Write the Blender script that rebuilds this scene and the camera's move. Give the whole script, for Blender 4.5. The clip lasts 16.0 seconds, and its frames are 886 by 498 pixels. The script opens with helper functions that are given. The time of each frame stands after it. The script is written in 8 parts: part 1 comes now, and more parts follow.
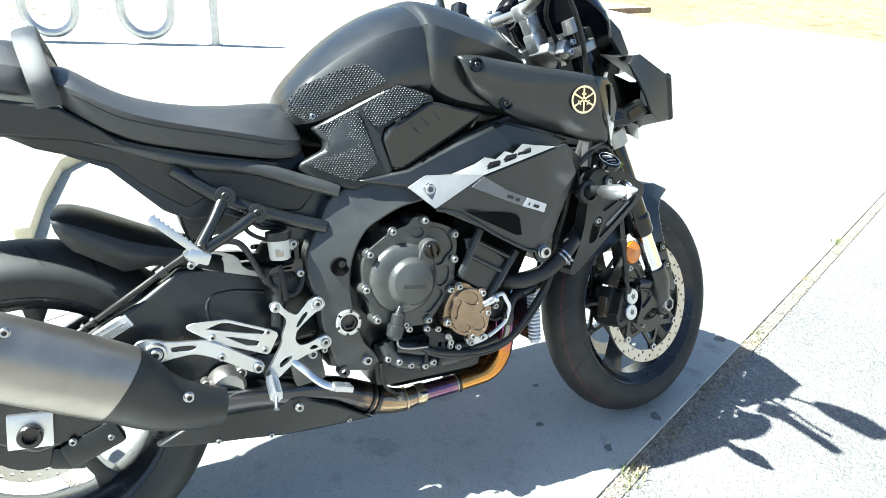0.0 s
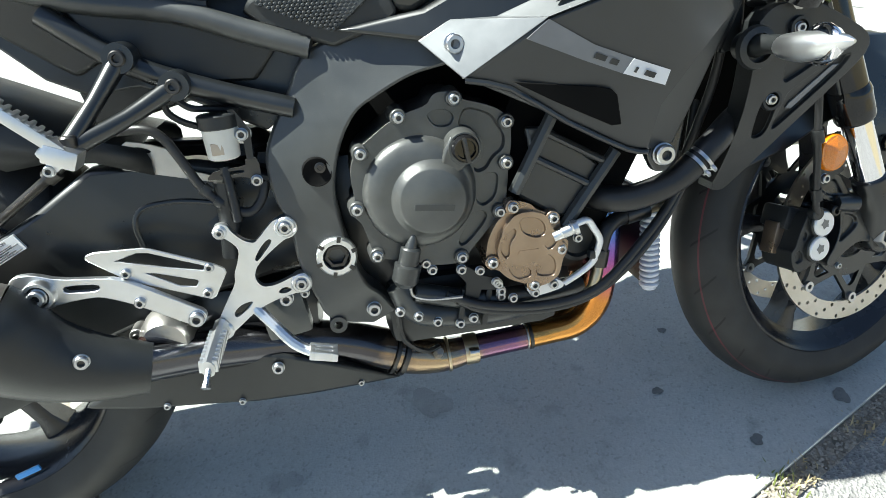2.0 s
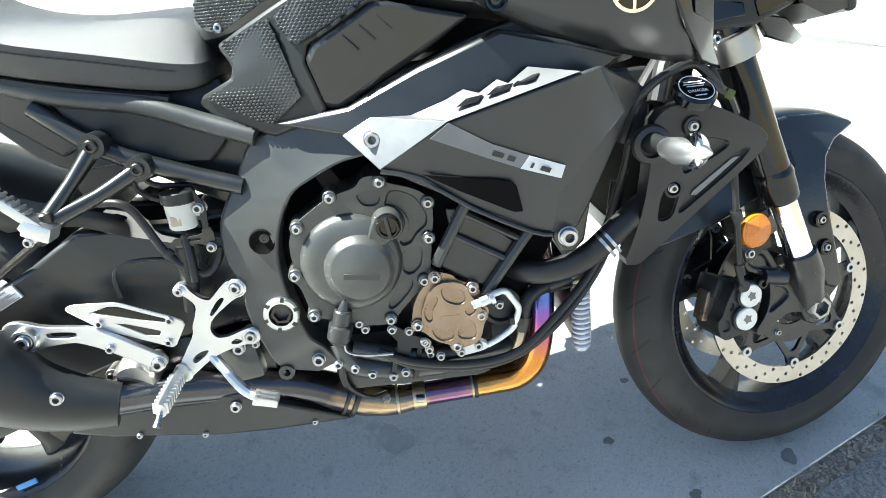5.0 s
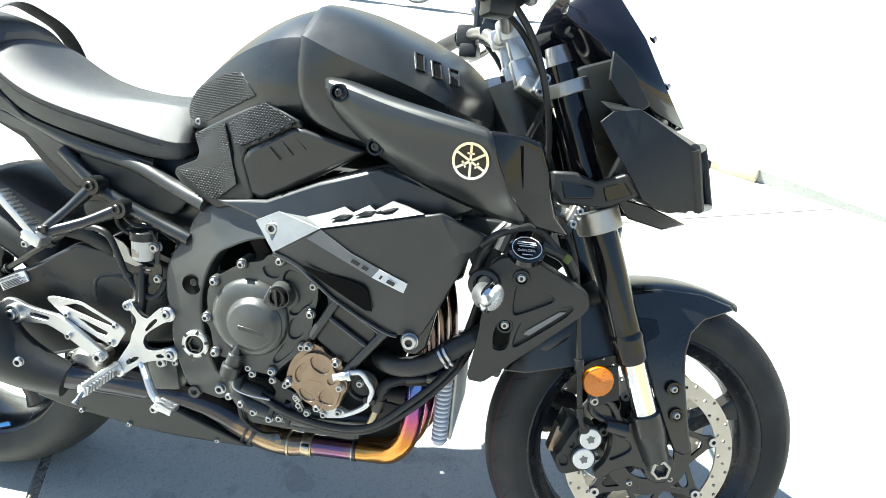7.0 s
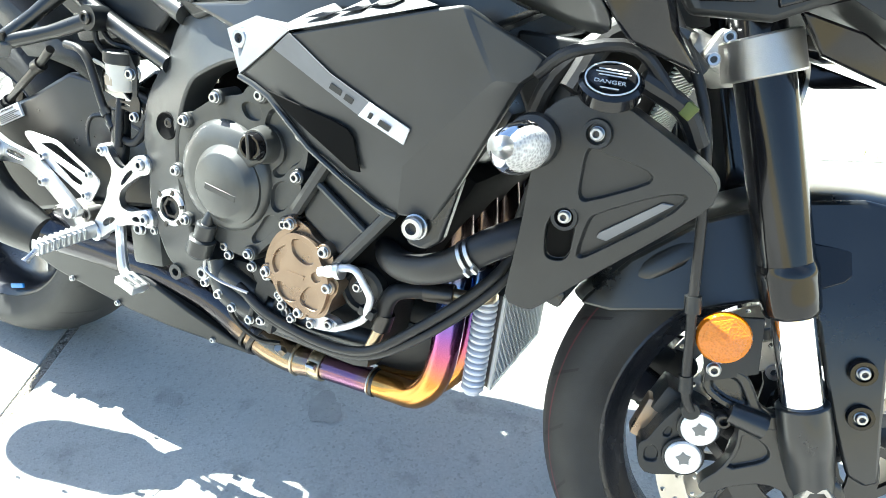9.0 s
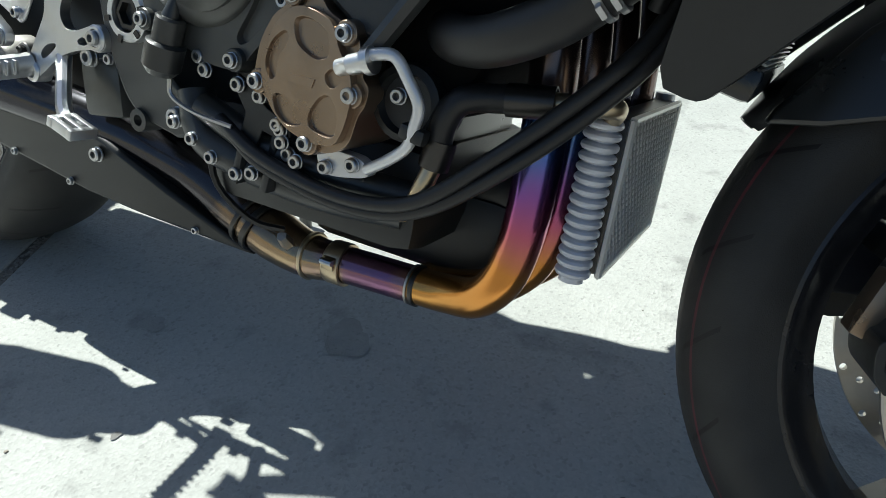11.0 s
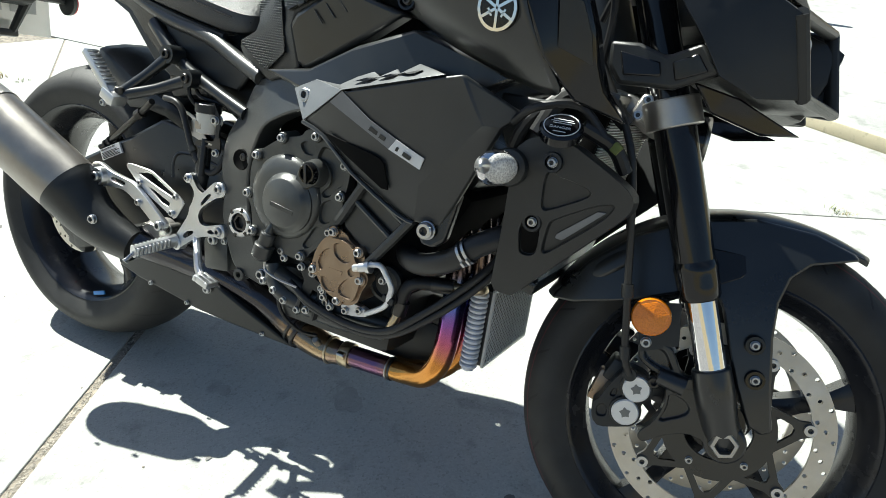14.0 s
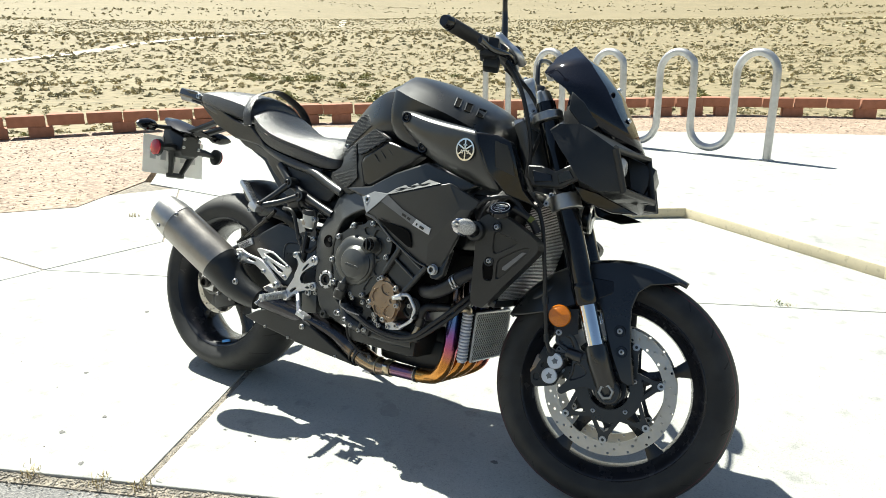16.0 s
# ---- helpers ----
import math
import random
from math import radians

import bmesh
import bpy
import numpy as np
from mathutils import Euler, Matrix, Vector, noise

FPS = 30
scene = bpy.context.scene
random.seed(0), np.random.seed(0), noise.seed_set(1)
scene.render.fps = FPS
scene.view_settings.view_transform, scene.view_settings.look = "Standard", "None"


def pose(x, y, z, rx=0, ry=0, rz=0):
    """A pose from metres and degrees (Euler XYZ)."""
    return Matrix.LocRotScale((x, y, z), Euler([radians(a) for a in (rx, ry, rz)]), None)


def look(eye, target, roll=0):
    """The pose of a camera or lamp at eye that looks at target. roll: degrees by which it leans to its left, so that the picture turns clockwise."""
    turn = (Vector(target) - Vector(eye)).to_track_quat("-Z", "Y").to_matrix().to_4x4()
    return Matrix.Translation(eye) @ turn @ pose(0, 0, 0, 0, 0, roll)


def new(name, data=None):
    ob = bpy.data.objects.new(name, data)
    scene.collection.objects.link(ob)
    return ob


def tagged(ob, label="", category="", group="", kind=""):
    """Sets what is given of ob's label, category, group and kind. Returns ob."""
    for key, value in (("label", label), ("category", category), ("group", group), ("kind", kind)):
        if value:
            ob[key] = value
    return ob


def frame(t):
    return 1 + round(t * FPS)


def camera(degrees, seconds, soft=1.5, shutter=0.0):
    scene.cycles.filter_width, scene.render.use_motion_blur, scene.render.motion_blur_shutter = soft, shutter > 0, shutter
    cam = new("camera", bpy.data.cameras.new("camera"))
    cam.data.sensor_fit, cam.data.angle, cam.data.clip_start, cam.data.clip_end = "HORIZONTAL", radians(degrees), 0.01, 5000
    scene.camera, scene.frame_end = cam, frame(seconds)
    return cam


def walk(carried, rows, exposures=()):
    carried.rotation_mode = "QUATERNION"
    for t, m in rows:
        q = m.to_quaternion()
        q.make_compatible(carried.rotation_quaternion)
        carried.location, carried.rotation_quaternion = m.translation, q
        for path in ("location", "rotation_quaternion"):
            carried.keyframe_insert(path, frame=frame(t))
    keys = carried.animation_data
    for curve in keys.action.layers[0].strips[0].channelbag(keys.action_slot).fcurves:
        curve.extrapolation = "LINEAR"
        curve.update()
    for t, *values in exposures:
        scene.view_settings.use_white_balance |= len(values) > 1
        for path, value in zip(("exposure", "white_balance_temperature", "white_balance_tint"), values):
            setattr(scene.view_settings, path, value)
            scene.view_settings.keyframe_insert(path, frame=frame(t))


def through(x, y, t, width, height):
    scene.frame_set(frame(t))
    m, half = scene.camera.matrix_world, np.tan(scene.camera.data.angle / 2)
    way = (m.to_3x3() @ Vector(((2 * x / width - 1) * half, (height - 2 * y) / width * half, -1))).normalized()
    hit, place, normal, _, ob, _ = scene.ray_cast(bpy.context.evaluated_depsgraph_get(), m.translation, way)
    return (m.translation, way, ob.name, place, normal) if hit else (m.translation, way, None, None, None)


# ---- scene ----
DEG = 66.37
LEAN_DEG, STEER_DEG = 16.2, 12.49
ROWS = [
    (0, 0.2193, -1.1421, 1.1779, 64.36, -3.59, -24.53),
    (0.5, 0.2859, -1.0477, 1.1267, 60.48, -1.07, -22.89),
    (1, 0.3714, -0.8971, 1.0944, 58.87, -2.35, -21.57),
    (1.5, 0.4625, -0.8431, 1.0443, 55.26, 1.24, -17.87),
    (2, 0.5840, -0.7572, 0.9899, 52.98, 1.94, -11.00),
    (2.5, 0.6374, -0.6502, 0.8808, 52.12, 3.63, -9.36),
    (3, 0.6498, -0.6050, 0.8497, 54.18, 5.17, -11.10),
    (3.5, 0.6589, -0.6105, 0.8569, 54.59, 4.74, -11.57),
    (4, 0.6507, -0.6134, 0.8756, 55.02, 3.91, -11.42),
    (4.5, 0.6573, -0.6601, 0.9692, 54.22, 3.37, -13.79),
    (5, 0.7636, -0.8191, 1.1033, 54.16, 3.38, -5.67),
    (5.2, 0.7961, -0.8807, 1.1551, 54.55, 2.30, -3.26),
    (7.3, 1.1813, -0.9511, 1.2489, 60.52, -4.32, 13.23),
    (7.5, 1.1877, -0.8958, 1.2397, 58.84, -5.48, 14.79),
    (8, 1.2422, -0.8076, 1.1718, 52.11, -3.49, 18.98),
    (8.5, 1.3138, -0.7045, 1.0965, 54.23, -4.79, 26.40),
    (9, 1.2609, -0.6068, 0.9544, 55.56, -0.94, 26.77),
    (9.5, 1.2185, -0.5391, 0.7916, 54.17, -0.33, 28.50),
    (10, 1.1788, -0.4885, 0.6774, 55.10, 1.12, 29.23),
    (10.2, 1.1684, -0.4816, 0.6557, 54.78, 0.70, 29.88),
    (12.3, 1.1430, -0.4749, 0.6485, 55.68, -1.30, 28.04),
    (12.5, 1.1503, -0.4827, 0.6698, 55.41, -0.75, 27.54),
    (13, 1.1904, -0.5348, 0.7887, 55.09, -0.70, 28.48),
    (13.5, 1.2840, -0.6632, 0.9270, 56.46, -3.09, 31.46),
    (14, 1.3983, -0.8347, 1.0269, 60.72, -1.44, 28.79),
    (14.5, 1.5276, -1.0126, 1.0716, 64.58, -0.43, 27.98),
    (15, 1.7004, -1.1323, 1.1009, 67.60, 0.04, 30.22),
    (15.5, 1.8441, -1.2688, 1.1119, 70.04, -0.59, 34.06),
    (16, 1.8923, -1.4434, 1.1268, 73.13, 0.43, 33.08),
]
EXPOSURE = [(0.0, 2.1, 5900, 2), (0.5, 1.75, 5930, 2), (1.0, 1.5, 6000, 2), (1.5, 1.45, 6050, 2), (2.0, 1.75, 6100, 2), (2.5, 2.3, 6100, 2), (3.0, 2.6, 6100, 2), (4.0, 2.62, 6100, 2), (5.2, 2.25, 6100, 2), (7.5, 2.15, 6150, 2), (8.0, 2.65, 6100, 2), (8.7, 2.85, 6100, 2), (9.0, 2.85, 6100, 2), (9.4, 1.85, 6050, -1), (10.0, 0.8, 6000, 1), (12.5, 0.72, 6050, 3), (13.0, 1.05, 6050, 1), (13.5, 1.2, 6100, 1), (14.0, 1.1, 6250, 3), (14.5, 1.0, 6450, 5), (15.0, 1.12, 6400, 5), (16.0, 1.12, 6450, 4)]
cam = camera(DEG, 16.0, soft=0.85)
walk(cam, [(t, pose(x, y, z, rx, ry, rz)) for t, x, y, z, rx, ry, rz in ROWS], EXPOSURE)

# ---- light: clear desert midday sun and sky ----
SUN_AZ, SUN_EL = radians(163), radians(55.5)
world = bpy.data.worlds.new("sky")
scene.world = world
world.use_nodes = True
wn = world.node_tree
sky = wn.nodes.new("ShaderNodeTexSky")
sky.sky_type = "NISHITA"
sky.sun_disc = False
sky.sun_elevation, sky.sun_rotation = SUN_EL, math.pi / 2 - SUN_AZ
wn.nodes["Background"].inputs[1].default_value = 0.049
wn.links.new(sky.outputs[0], wn.nodes["Background"].inputs[0])
sun = new("sun", bpy.data.lights.new("sun", "SUN"))
sun.data.energy, sun.data.angle, sun.data.color = 5.0, radians(0.55), (1.0, 0.965, 0.88)
to_sun = Vector((math.cos(SUN_AZ) * math.cos(SUN_EL), math.sin(SUN_AZ) * math.cos(SUN_EL), math.sin(SUN_EL)))
sun.matrix_world = look(to_sun * 30, (0, 0, 0))


# ---- materials ----
def shader(name):
    m = bpy.data.materials.new(name)
    m.use_nodes = True
    return m, m.node_tree.nodes, m.node_tree.links, m.node_tree.nodes["Principled BSDF"]


def node(n, kind, **values):
    x = n.new(kind)
    for k, v in values.items():
        x.inputs[k.replace("_", " ")].default_value = v
    return x


def ramp(n, stops):
    r = n.new("ShaderNodeValToRGB")
    e = r.color_ramp.elements
    while len(e) < len(stops):
        e.new(0.5)
    for s, (p, c) in zip(e, stops):
        s.position, s.color = p, (*c, 1)
    return r


def surface(name, c1, c2, rough, metal=0.0, grain=900.0, stain=14.0, bump=0.15, coat=0.0, rough_var=0.12, spec=0.5, depth=0.0006):
    """Two colours mixed by a coarse stain, fine grain in relief and gloss."""
    m, n, l, b = shader(name)
    tc = n.new("ShaderNodeTexCoord")
    big = node(n, "ShaderNodeTexNoise", Scale=stain, Detail=6.0, Roughness=0.6)
    fine = node(n, "ShaderNodeTexNoise", Scale=grain, Detail=3.0)
    for t in (big, fine):
        l.new(tc.outputs["Object"], t.inputs["Vector"])
    r = ramp(n, [(0.34, c1), (0.66, c2)])
    l.new(big.outputs[0], r.inputs[0])
    l.new(r.outputs[0], b.inputs["Base Color"])
    mr = node(n, "ShaderNodeMapRange", To_Min=max(0.02, rough - rough_var), To_Max=min(1, rough + rough_var))
    l.new(big.outputs[0], mr.inputs[0])
    l.new(mr.outputs[0], b.inputs["Roughness"])
    b.inputs["Metallic"].default_value = metal
    b.inputs["Specular IOR Level"].default_value = spec
    b.inputs["Coat Weight"].default_value = coat
    b.inputs["Coat Roughness"].default_value = 0.15
    bp = node(n, "ShaderNodeBump", Strength=bump, Distance=depth)
    l.new(fine.outputs[0], bp.inputs["Height"])
    l.new(bp.outputs[0], b.inputs["Normal"])
    return m


PLASTIC = surface("matte_black_plastic", (0.0105, 0.0117, 0.012), (0.017, 0.0184, 0.019), 0.4, grain=2200, bump=0.25, spec=0.55)
PAINT = surface("satin_black_paint", (0.008, 0.0092, 0.0098), (0.0125, 0.014, 0.015), 0.29, grain=600, bump=0.03, rough_var=0.06, spec=0.8)
TANKPAINT = surface("matte_charcoal_paint", (0.014, 0.0153, 0.0155), (0.021, 0.0227, 0.0225), 0.3, grain=700, bump=0.03, rough_var=0.07, spec=0.75)
SATIN = surface("satin_dark_panel", (0.013, 0.0146, 0.0152), (0.019, 0.0208, 0.0216), 0.43, grain=900, bump=0.05, rough_var=0.06, spec=0.8)
GLOSS = surface("gloss_black", (0.006, 0.006, 0.007), (0.01, 0.01, 0.011), 0.12, grain=300, bump=0.02, rough_var=0.04)
FRAME = surface("grey_black_frame_paint", (0.03, 0.032, 0.0315), (0.045, 0.0475, 0.0465), 0.37, grain=1500, bump=0.3, spec=0.8)
CASE = surface("dark_engine_enamel", (0.02, 0.0215, 0.0215), (0.032, 0.034, 0.034), 0.34, grain=1200, bump=0.2, spec=0.7)
CLUTCH = surface("grey_engine_cover", (0.08, 0.082, 0.08), (0.115, 0.117, 0.112), 0.34, metal=0.5, grain=1500, bump=0.18)
BRONZE = surface("bronze_cover", (0.27, 0.2, 0.145), (0.36, 0.275, 0.2), 0.29, metal=0.85, grain=1400, bump=0.2)
RUBBER = surface("black_rubber", (0.012, 0.012, 0.012), (0.024, 0.024, 0.024), 0.6, grain=700, bump=0.3)
HOSE = surface("hose_rubber", (0.012, 0.012, 0.013), (0.02, 0.02, 0.02), 0.42, grain=1500, bump=0.2)
VINYL = surface("seat_vinyl", (0.014, 0.0148, 0.0155), (0.022, 0.023, 0.024), 0.4, grain=1300, bump=0.7, depth=0.0012, spec=1.0)
PAD = surface("pad_rubber", (0.014, 0.015, 0.015), (0.022, 0.0235, 0.0235), 0.38, grain=1500, bump=0.3, spec=0.8)
ALU = surface("satin_aluminium", (0.66, 0.665, 0.67), (0.76, 0.765, 0.77), 0.36, metal=1.0, grain=1800, bump=0.15)
CAST = surface("cast_aluminium", (0.42, 0.41, 0.39), (0.55, 0.53, 0.5), 0.38, metal=1.0, grain=900, bump=0.4)
ZINC = surface("zinc_screw", (0.42, 0.43, 0.45), (0.56, 0.565, 0.575), 0.3, metal=1.0, grain=900, bump=0.1)
DARKSTEEL = surface("dark_steel", (0.05, 0.05, 0.05), (0.09, 0.085, 0.08), 0.35, metal=0.9)
CHROME = surface("chrome", (0.8, 0.8, 0.82), (0.88, 0.88, 0.9), 0.06, metal=1.0, bump=0.02, rough_var=0.03)
BRASS = surface("heat_tanned_steel", (0.46, 0.37, 0.24), (0.6, 0.5, 0.35), 0.3, metal=0.95, grain=900, bump=0.2)
DISC = surface("brushed_disc_steel", (0.5, 0.47, 0.42), (0.64, 0.61, 0.56), 0.34, metal=1.0, grain=1600, bump=0.3)
TITAN = surface("titanium_silencer", (0.3, 0.28, 0.255), (0.38, 0.355, 0.325), 0.36, metal=0.9, grain=1800, bump=0.2)
WHEELPAINT = surface("wheel_black_paint", (0.012, 0.013, 0.016), (0.02, 0.021, 0.026), 0.25, grain=900, bump=0.05)
SILVERTAPE = surface("silver_decal", (0.17, 0.176, 0.18), (0.22, 0.227, 0.231), 0.34, metal=0.45, grain=1500, bump=0.1)
GREYTAPE = surface("grey_decal", (0.15, 0.155, 0.165), (0.19, 0.195, 0.205), 0.4, grain=1500, bump=0.1)
ZINCWHITE = surface("bright_anodised_cap", (0.72, 0.73, 0.75), (0.8, 0.81, 0.83), 0.35, metal=0.6, grain=900, bump=0.05)
WHITE = surface("white_decal", (0.72, 0.72, 0.72), (0.8, 0.8, 0.8), 0.4, grain=900, bump=0.05)
SMOKE = surface("smoked_screen", (0.006, 0.007, 0.012), (0.009, 0.01, 0.016), 0.07, grain=200, bump=0.0, rough_var=0.02)
COOLER = surface("oil_cooler_fins", (0.62, 0.62, 0.6), (0.74, 0.74, 0.72), 0.4, metal=0.35, grain=900, bump=0.4)
LILAC = surface("oil_cooler_paint", (0.55, 0.57, 0.64), (0.66, 0.68, 0.74), 0.3, metal=0.3, grain=900, bump=0.1)
TRANSLUCENT = surface("milky_reservoir", (0.6, 0.58, 0.52), (0.7, 0.68, 0.62), 0.3, grain=900, bump=0.05)
FLUID = surface("amber_fluid", (0.42, 0.34, 0.25), (0.5, 0.42, 0.32), 0.35, grain=900, bump=0.05)
BLUE = surface("blue_cap", (0.02, 0.2, 0.6), (0.03, 0.3, 0.7), 0.4)


def lens_material(name, colour, rough=0.15, low=0.75):
    m, n, l, b = shader(name)
    tc = n.new("ShaderNodeTexCoord")
    v = node(n, "ShaderNodeTexVoronoi", Scale=380.0)
    l.new(tc.outputs["Object"], v.inputs["Vector"])
    r = ramp(n, [(0.0, tuple(c * low for c in colour)), (1.0, colour)])
    l.new(v.outputs[0], r.inputs[0])
    l.new(r.outputs[0], b.inputs["Base Color"])
    b.inputs["Roughness"].default_value = rough
    b.inputs["Coat Weight"].default_value = 0.7
    bp = node(n, "ShaderNodeBump", Strength=0.5, Distance=0.001)
    l.new(v.outputs[0], bp.inputs["Height"])
    l.new(bp.outputs[0], b.inputs["Normal"])
    return m


AMBER = lens_material("amber_reflector", (0.8, 0.22, 0.005), 0.12, 0.8)
RED = lens_material("red_tail_lens", (0.6, 0.02, 0.03))
FACETED = lens_material("faceted_clear_lens", (0.8, 0.79, 0.77), 0.08, 0.35)
CLEAR = lens_material("clear_lens", (0.75, 0.74, 0.72), 0.08)

# heat-tinted header steel: colour by the way along the pipe
HEAT, hn, hl, hb = shader("heat_tinted_steel")
huv = hn.new("ShaderNodeUVMap")
hx = hn.new("ShaderNodeSeparateXYZ")
hl.new(huv.outputs[0], hx.inputs[0])
hno = node(hn, "ShaderNodeTexNoise", Scale=18.0, Detail=3.0)
htc = hn.new("ShaderNodeTexCoord")
hl.new(htc.outputs["Object"], hno.inputs["Vector"])
hma = hn.new("ShaderNodeMath")
hma.operation = "MULTIPLY_ADD"
hma.inputs[1].default_value, hma.inputs[2].default_value = 0.04, -0.02
hl.new(hno.outputs[0], hma.inputs[0])
had = hn.new("ShaderNodeMath")
hl.new(hx.outputs[0], had.inputs[0])
hl.new(hma.outputs[0], had.inputs[1])
hr = ramp(hn, [(0.0, (0.2, 0.15, 0.13)), (0.29, (0.16, 0.12, 0.115)), (0.335, (0.07, 0.2, 0.5)), (0.4, (0.1, 0.16, 0.48)), (0.46, (0.26, 0.1, 0.36)), (0.52, (0.48, 0.12, 0.2)), (0.6, (0.62, 0.26, 0.06)), (0.86, (0.62, 0.32, 0.09)), (0.885, (0.5, 0.3, 0.14)), (0.9, (0.26, 0.13, 0.24)), (0.925, (0.24, 0.14, 0.2)), (0.935, (0.42, 0.32, 0.2)), (0.948, (0.36, 0.26, 0.17)), (0.956, (0.08, 0.075, 0.08)), (1.0, (0.1, 0.1, 0.11))])
hl.new(had.outputs[0], hr.inputs[0])
hl.new(hr.outputs[0], hb.inputs["Base Color"])
hb.inputs["Metallic"].default_value, hb.inputs["Roughness"].default_value = 0.95, 0.2


def tyre_material(name, lines, stripe):
    """Rubber with slanted tread grooves cut in relief, their shade painted in near black; u runs round, v across the
    tread.
    """
    m, n, l, b = shader(name)
    uv = n.new("ShaderNodeUVMap")
    sp = n.new("ShaderNodeSeparateXYZ")
    l.new(uv.outputs[0], sp.inputs[0])

    def math_(op, a, c=None, d=None):
        x = n.new("ShaderNodeMath")
        x.operation = op
        for i, v in enumerate((a, c, d)):
            if v is None:
                continue
            if isinstance(v, (int, float)):
                x.inputs[i].default_value = v
            else:
                l.new(v, x.inputs[i])
        return x.outputs[0]

    side = math_("ABSOLUTE", sp.outputs[1])
    saw = math_("FRACT", math_("MULTIPLY_ADD", sp.outputs[0], float(lines), math_("MULTIPLY", side, 1.3)))
    cut = math_("LESS_THAN", saw, 0.06)
    band = math_("MULTIPLY", math_("GREATER_THAN", side, 0.2), math_("LESS_THAN", side, 0.5))
    groove = math_("MULTIPLY", cut, band)
    tc = n.new("ShaderNodeTexCoord")
    big = node(n, "ShaderNodeTexNoise", Scale=16.0, Detail=6.0)
    fine = node(n, "ShaderNodeTexNoise", Scale=900.0, Detail=2.0)
    for t in (big, fine):
        l.new(tc.outputs["Object"], t.inputs["Vector"])
    r = ramp(n, [(0.35, (0.014, 0.0145, 0.0145)), (0.7, (0.03, 0.03, 0.029))])
    l.new(big.outputs[0], r.inputs[0])
    mix = n.new("ShaderNodeMix")
    mix.data_type = "RGBA"
    l.new(groove, mix.inputs[0])
    l.new(r.outputs[0], mix.inputs[6])
    mix.inputs[7].default_value = (0.004, 0.004, 0.004, 1)
    out = mix.outputs[2]
    if stripe:
        near = math_("LESS_THAN", math_("ABSOLUTE", math_("SUBTRACT", side, stripe)), 0.011)
        worn = math_("MULTIPLY", near, math_("MULTIPLY", big.outputs[0], 0.85))
        mx = n.new("ShaderNodeMix")
        mx.data_type = "RGBA"
        l.new(worn, mx.inputs[0])
        l.new(out, mx.inputs[6])
        mx.inputs[7].default_value = (0.2, 0.022, 0.04, 1)
        out = mx.outputs[2]
    l.new(out, b.inputs["Base Color"])
    b.inputs["Roughness"].default_value = 0.62
    h = math_("SUBTRACT", math_("MULTIPLY", fine.outputs[0], 0.12), groove)
    bp = node(n, "ShaderNodeBump", Strength=0.9, Distance=0.003)
    l.new(h, bp.inputs["Height"])
    l.new(bp.outputs[0], b.inputs["Normal"])
    return m


TYRE_F = tyre_material("front_tyre_rubber", 22, 0.3)
TYRE_R = tyre_material("rear_tyre_rubber", 20, 0)


def ground_material(name, c1, c2, spots, grain, stain, bump, fleck=None, fleck_scale=300.0, rough=0.85):
    m, n, l, b = shader(name)
    tc = n.new("ShaderNodeTexCoord")
    big = node(n, "ShaderNodeTexNoise", Scale=stain, Detail=8.0, Roughness=0.65)
    mid = node(n, "ShaderNodeTexNoise", Scale=stain * 9, Detail=5.0)
    fine = node(n, "ShaderNodeTexNoise", Scale=grain, Detail=4.0)
    for t in (big, mid, fine):
        l.new(tc.outputs["Object"], t.inputs["Vector"])
    r = ramp(n, [(0.3, c1), (0.7, c2)])
    l.new(big.outputs[0], r.inputs[0])
    out = r.outputs[0]
    s = ramp(n, [(0.3, (spots,) * 3), (0.42, (1, 1, 1))])
    l.new(mid.outputs[0], s.inputs[0])
    mu = n.new("ShaderNodeMix")
    mu.data_type, mu.blend_type = "RGBA", "MULTIPLY"
    mu.inputs[0].default_value = 1.0
    l.new(out, mu.inputs[6])
    l.new(s.outputs[0], mu.inputs[7])
    out = mu.outputs[2]
    height = fine.outputs[0]
    if fleck:
        v = node(n, "ShaderNodeTexVoronoi", Scale=fleck_scale)
        l.new(tc.outputs["Object"], v.inputs["Vector"])
        fr = ramp(n, fleck)
        l.new(v.outputs["Color"], fr.inputs[0])
        mf = n.new("ShaderNodeMix")
        mf.data_type, mf.blend_type = "RGBA", "MULTIPLY"
        mf.inputs[0].default_value = 1.0
        l.new(out, mf.inputs[6])
        l.new(fr.outputs[0], mf.inputs[7])
        out = mf.outputs[2]
        hm = n.new("ShaderNodeMath")
        l.new(v.outputs["Distance"], hm.inputs[0])
        l.new(fine.outputs[0], hm.inputs[1])
        height = hm.outputs[0]
    l.new(out, b.inputs["Base Color"])
    b.inputs["Roughness"].default_value = rough
    bp = node(n, "ShaderNodeBump", Strength=bump, Distance=0.004)
    l.new(height, bp.inputs["Height"])
    l.new(bp.outputs[0], b.inputs["Normal"])
    return m


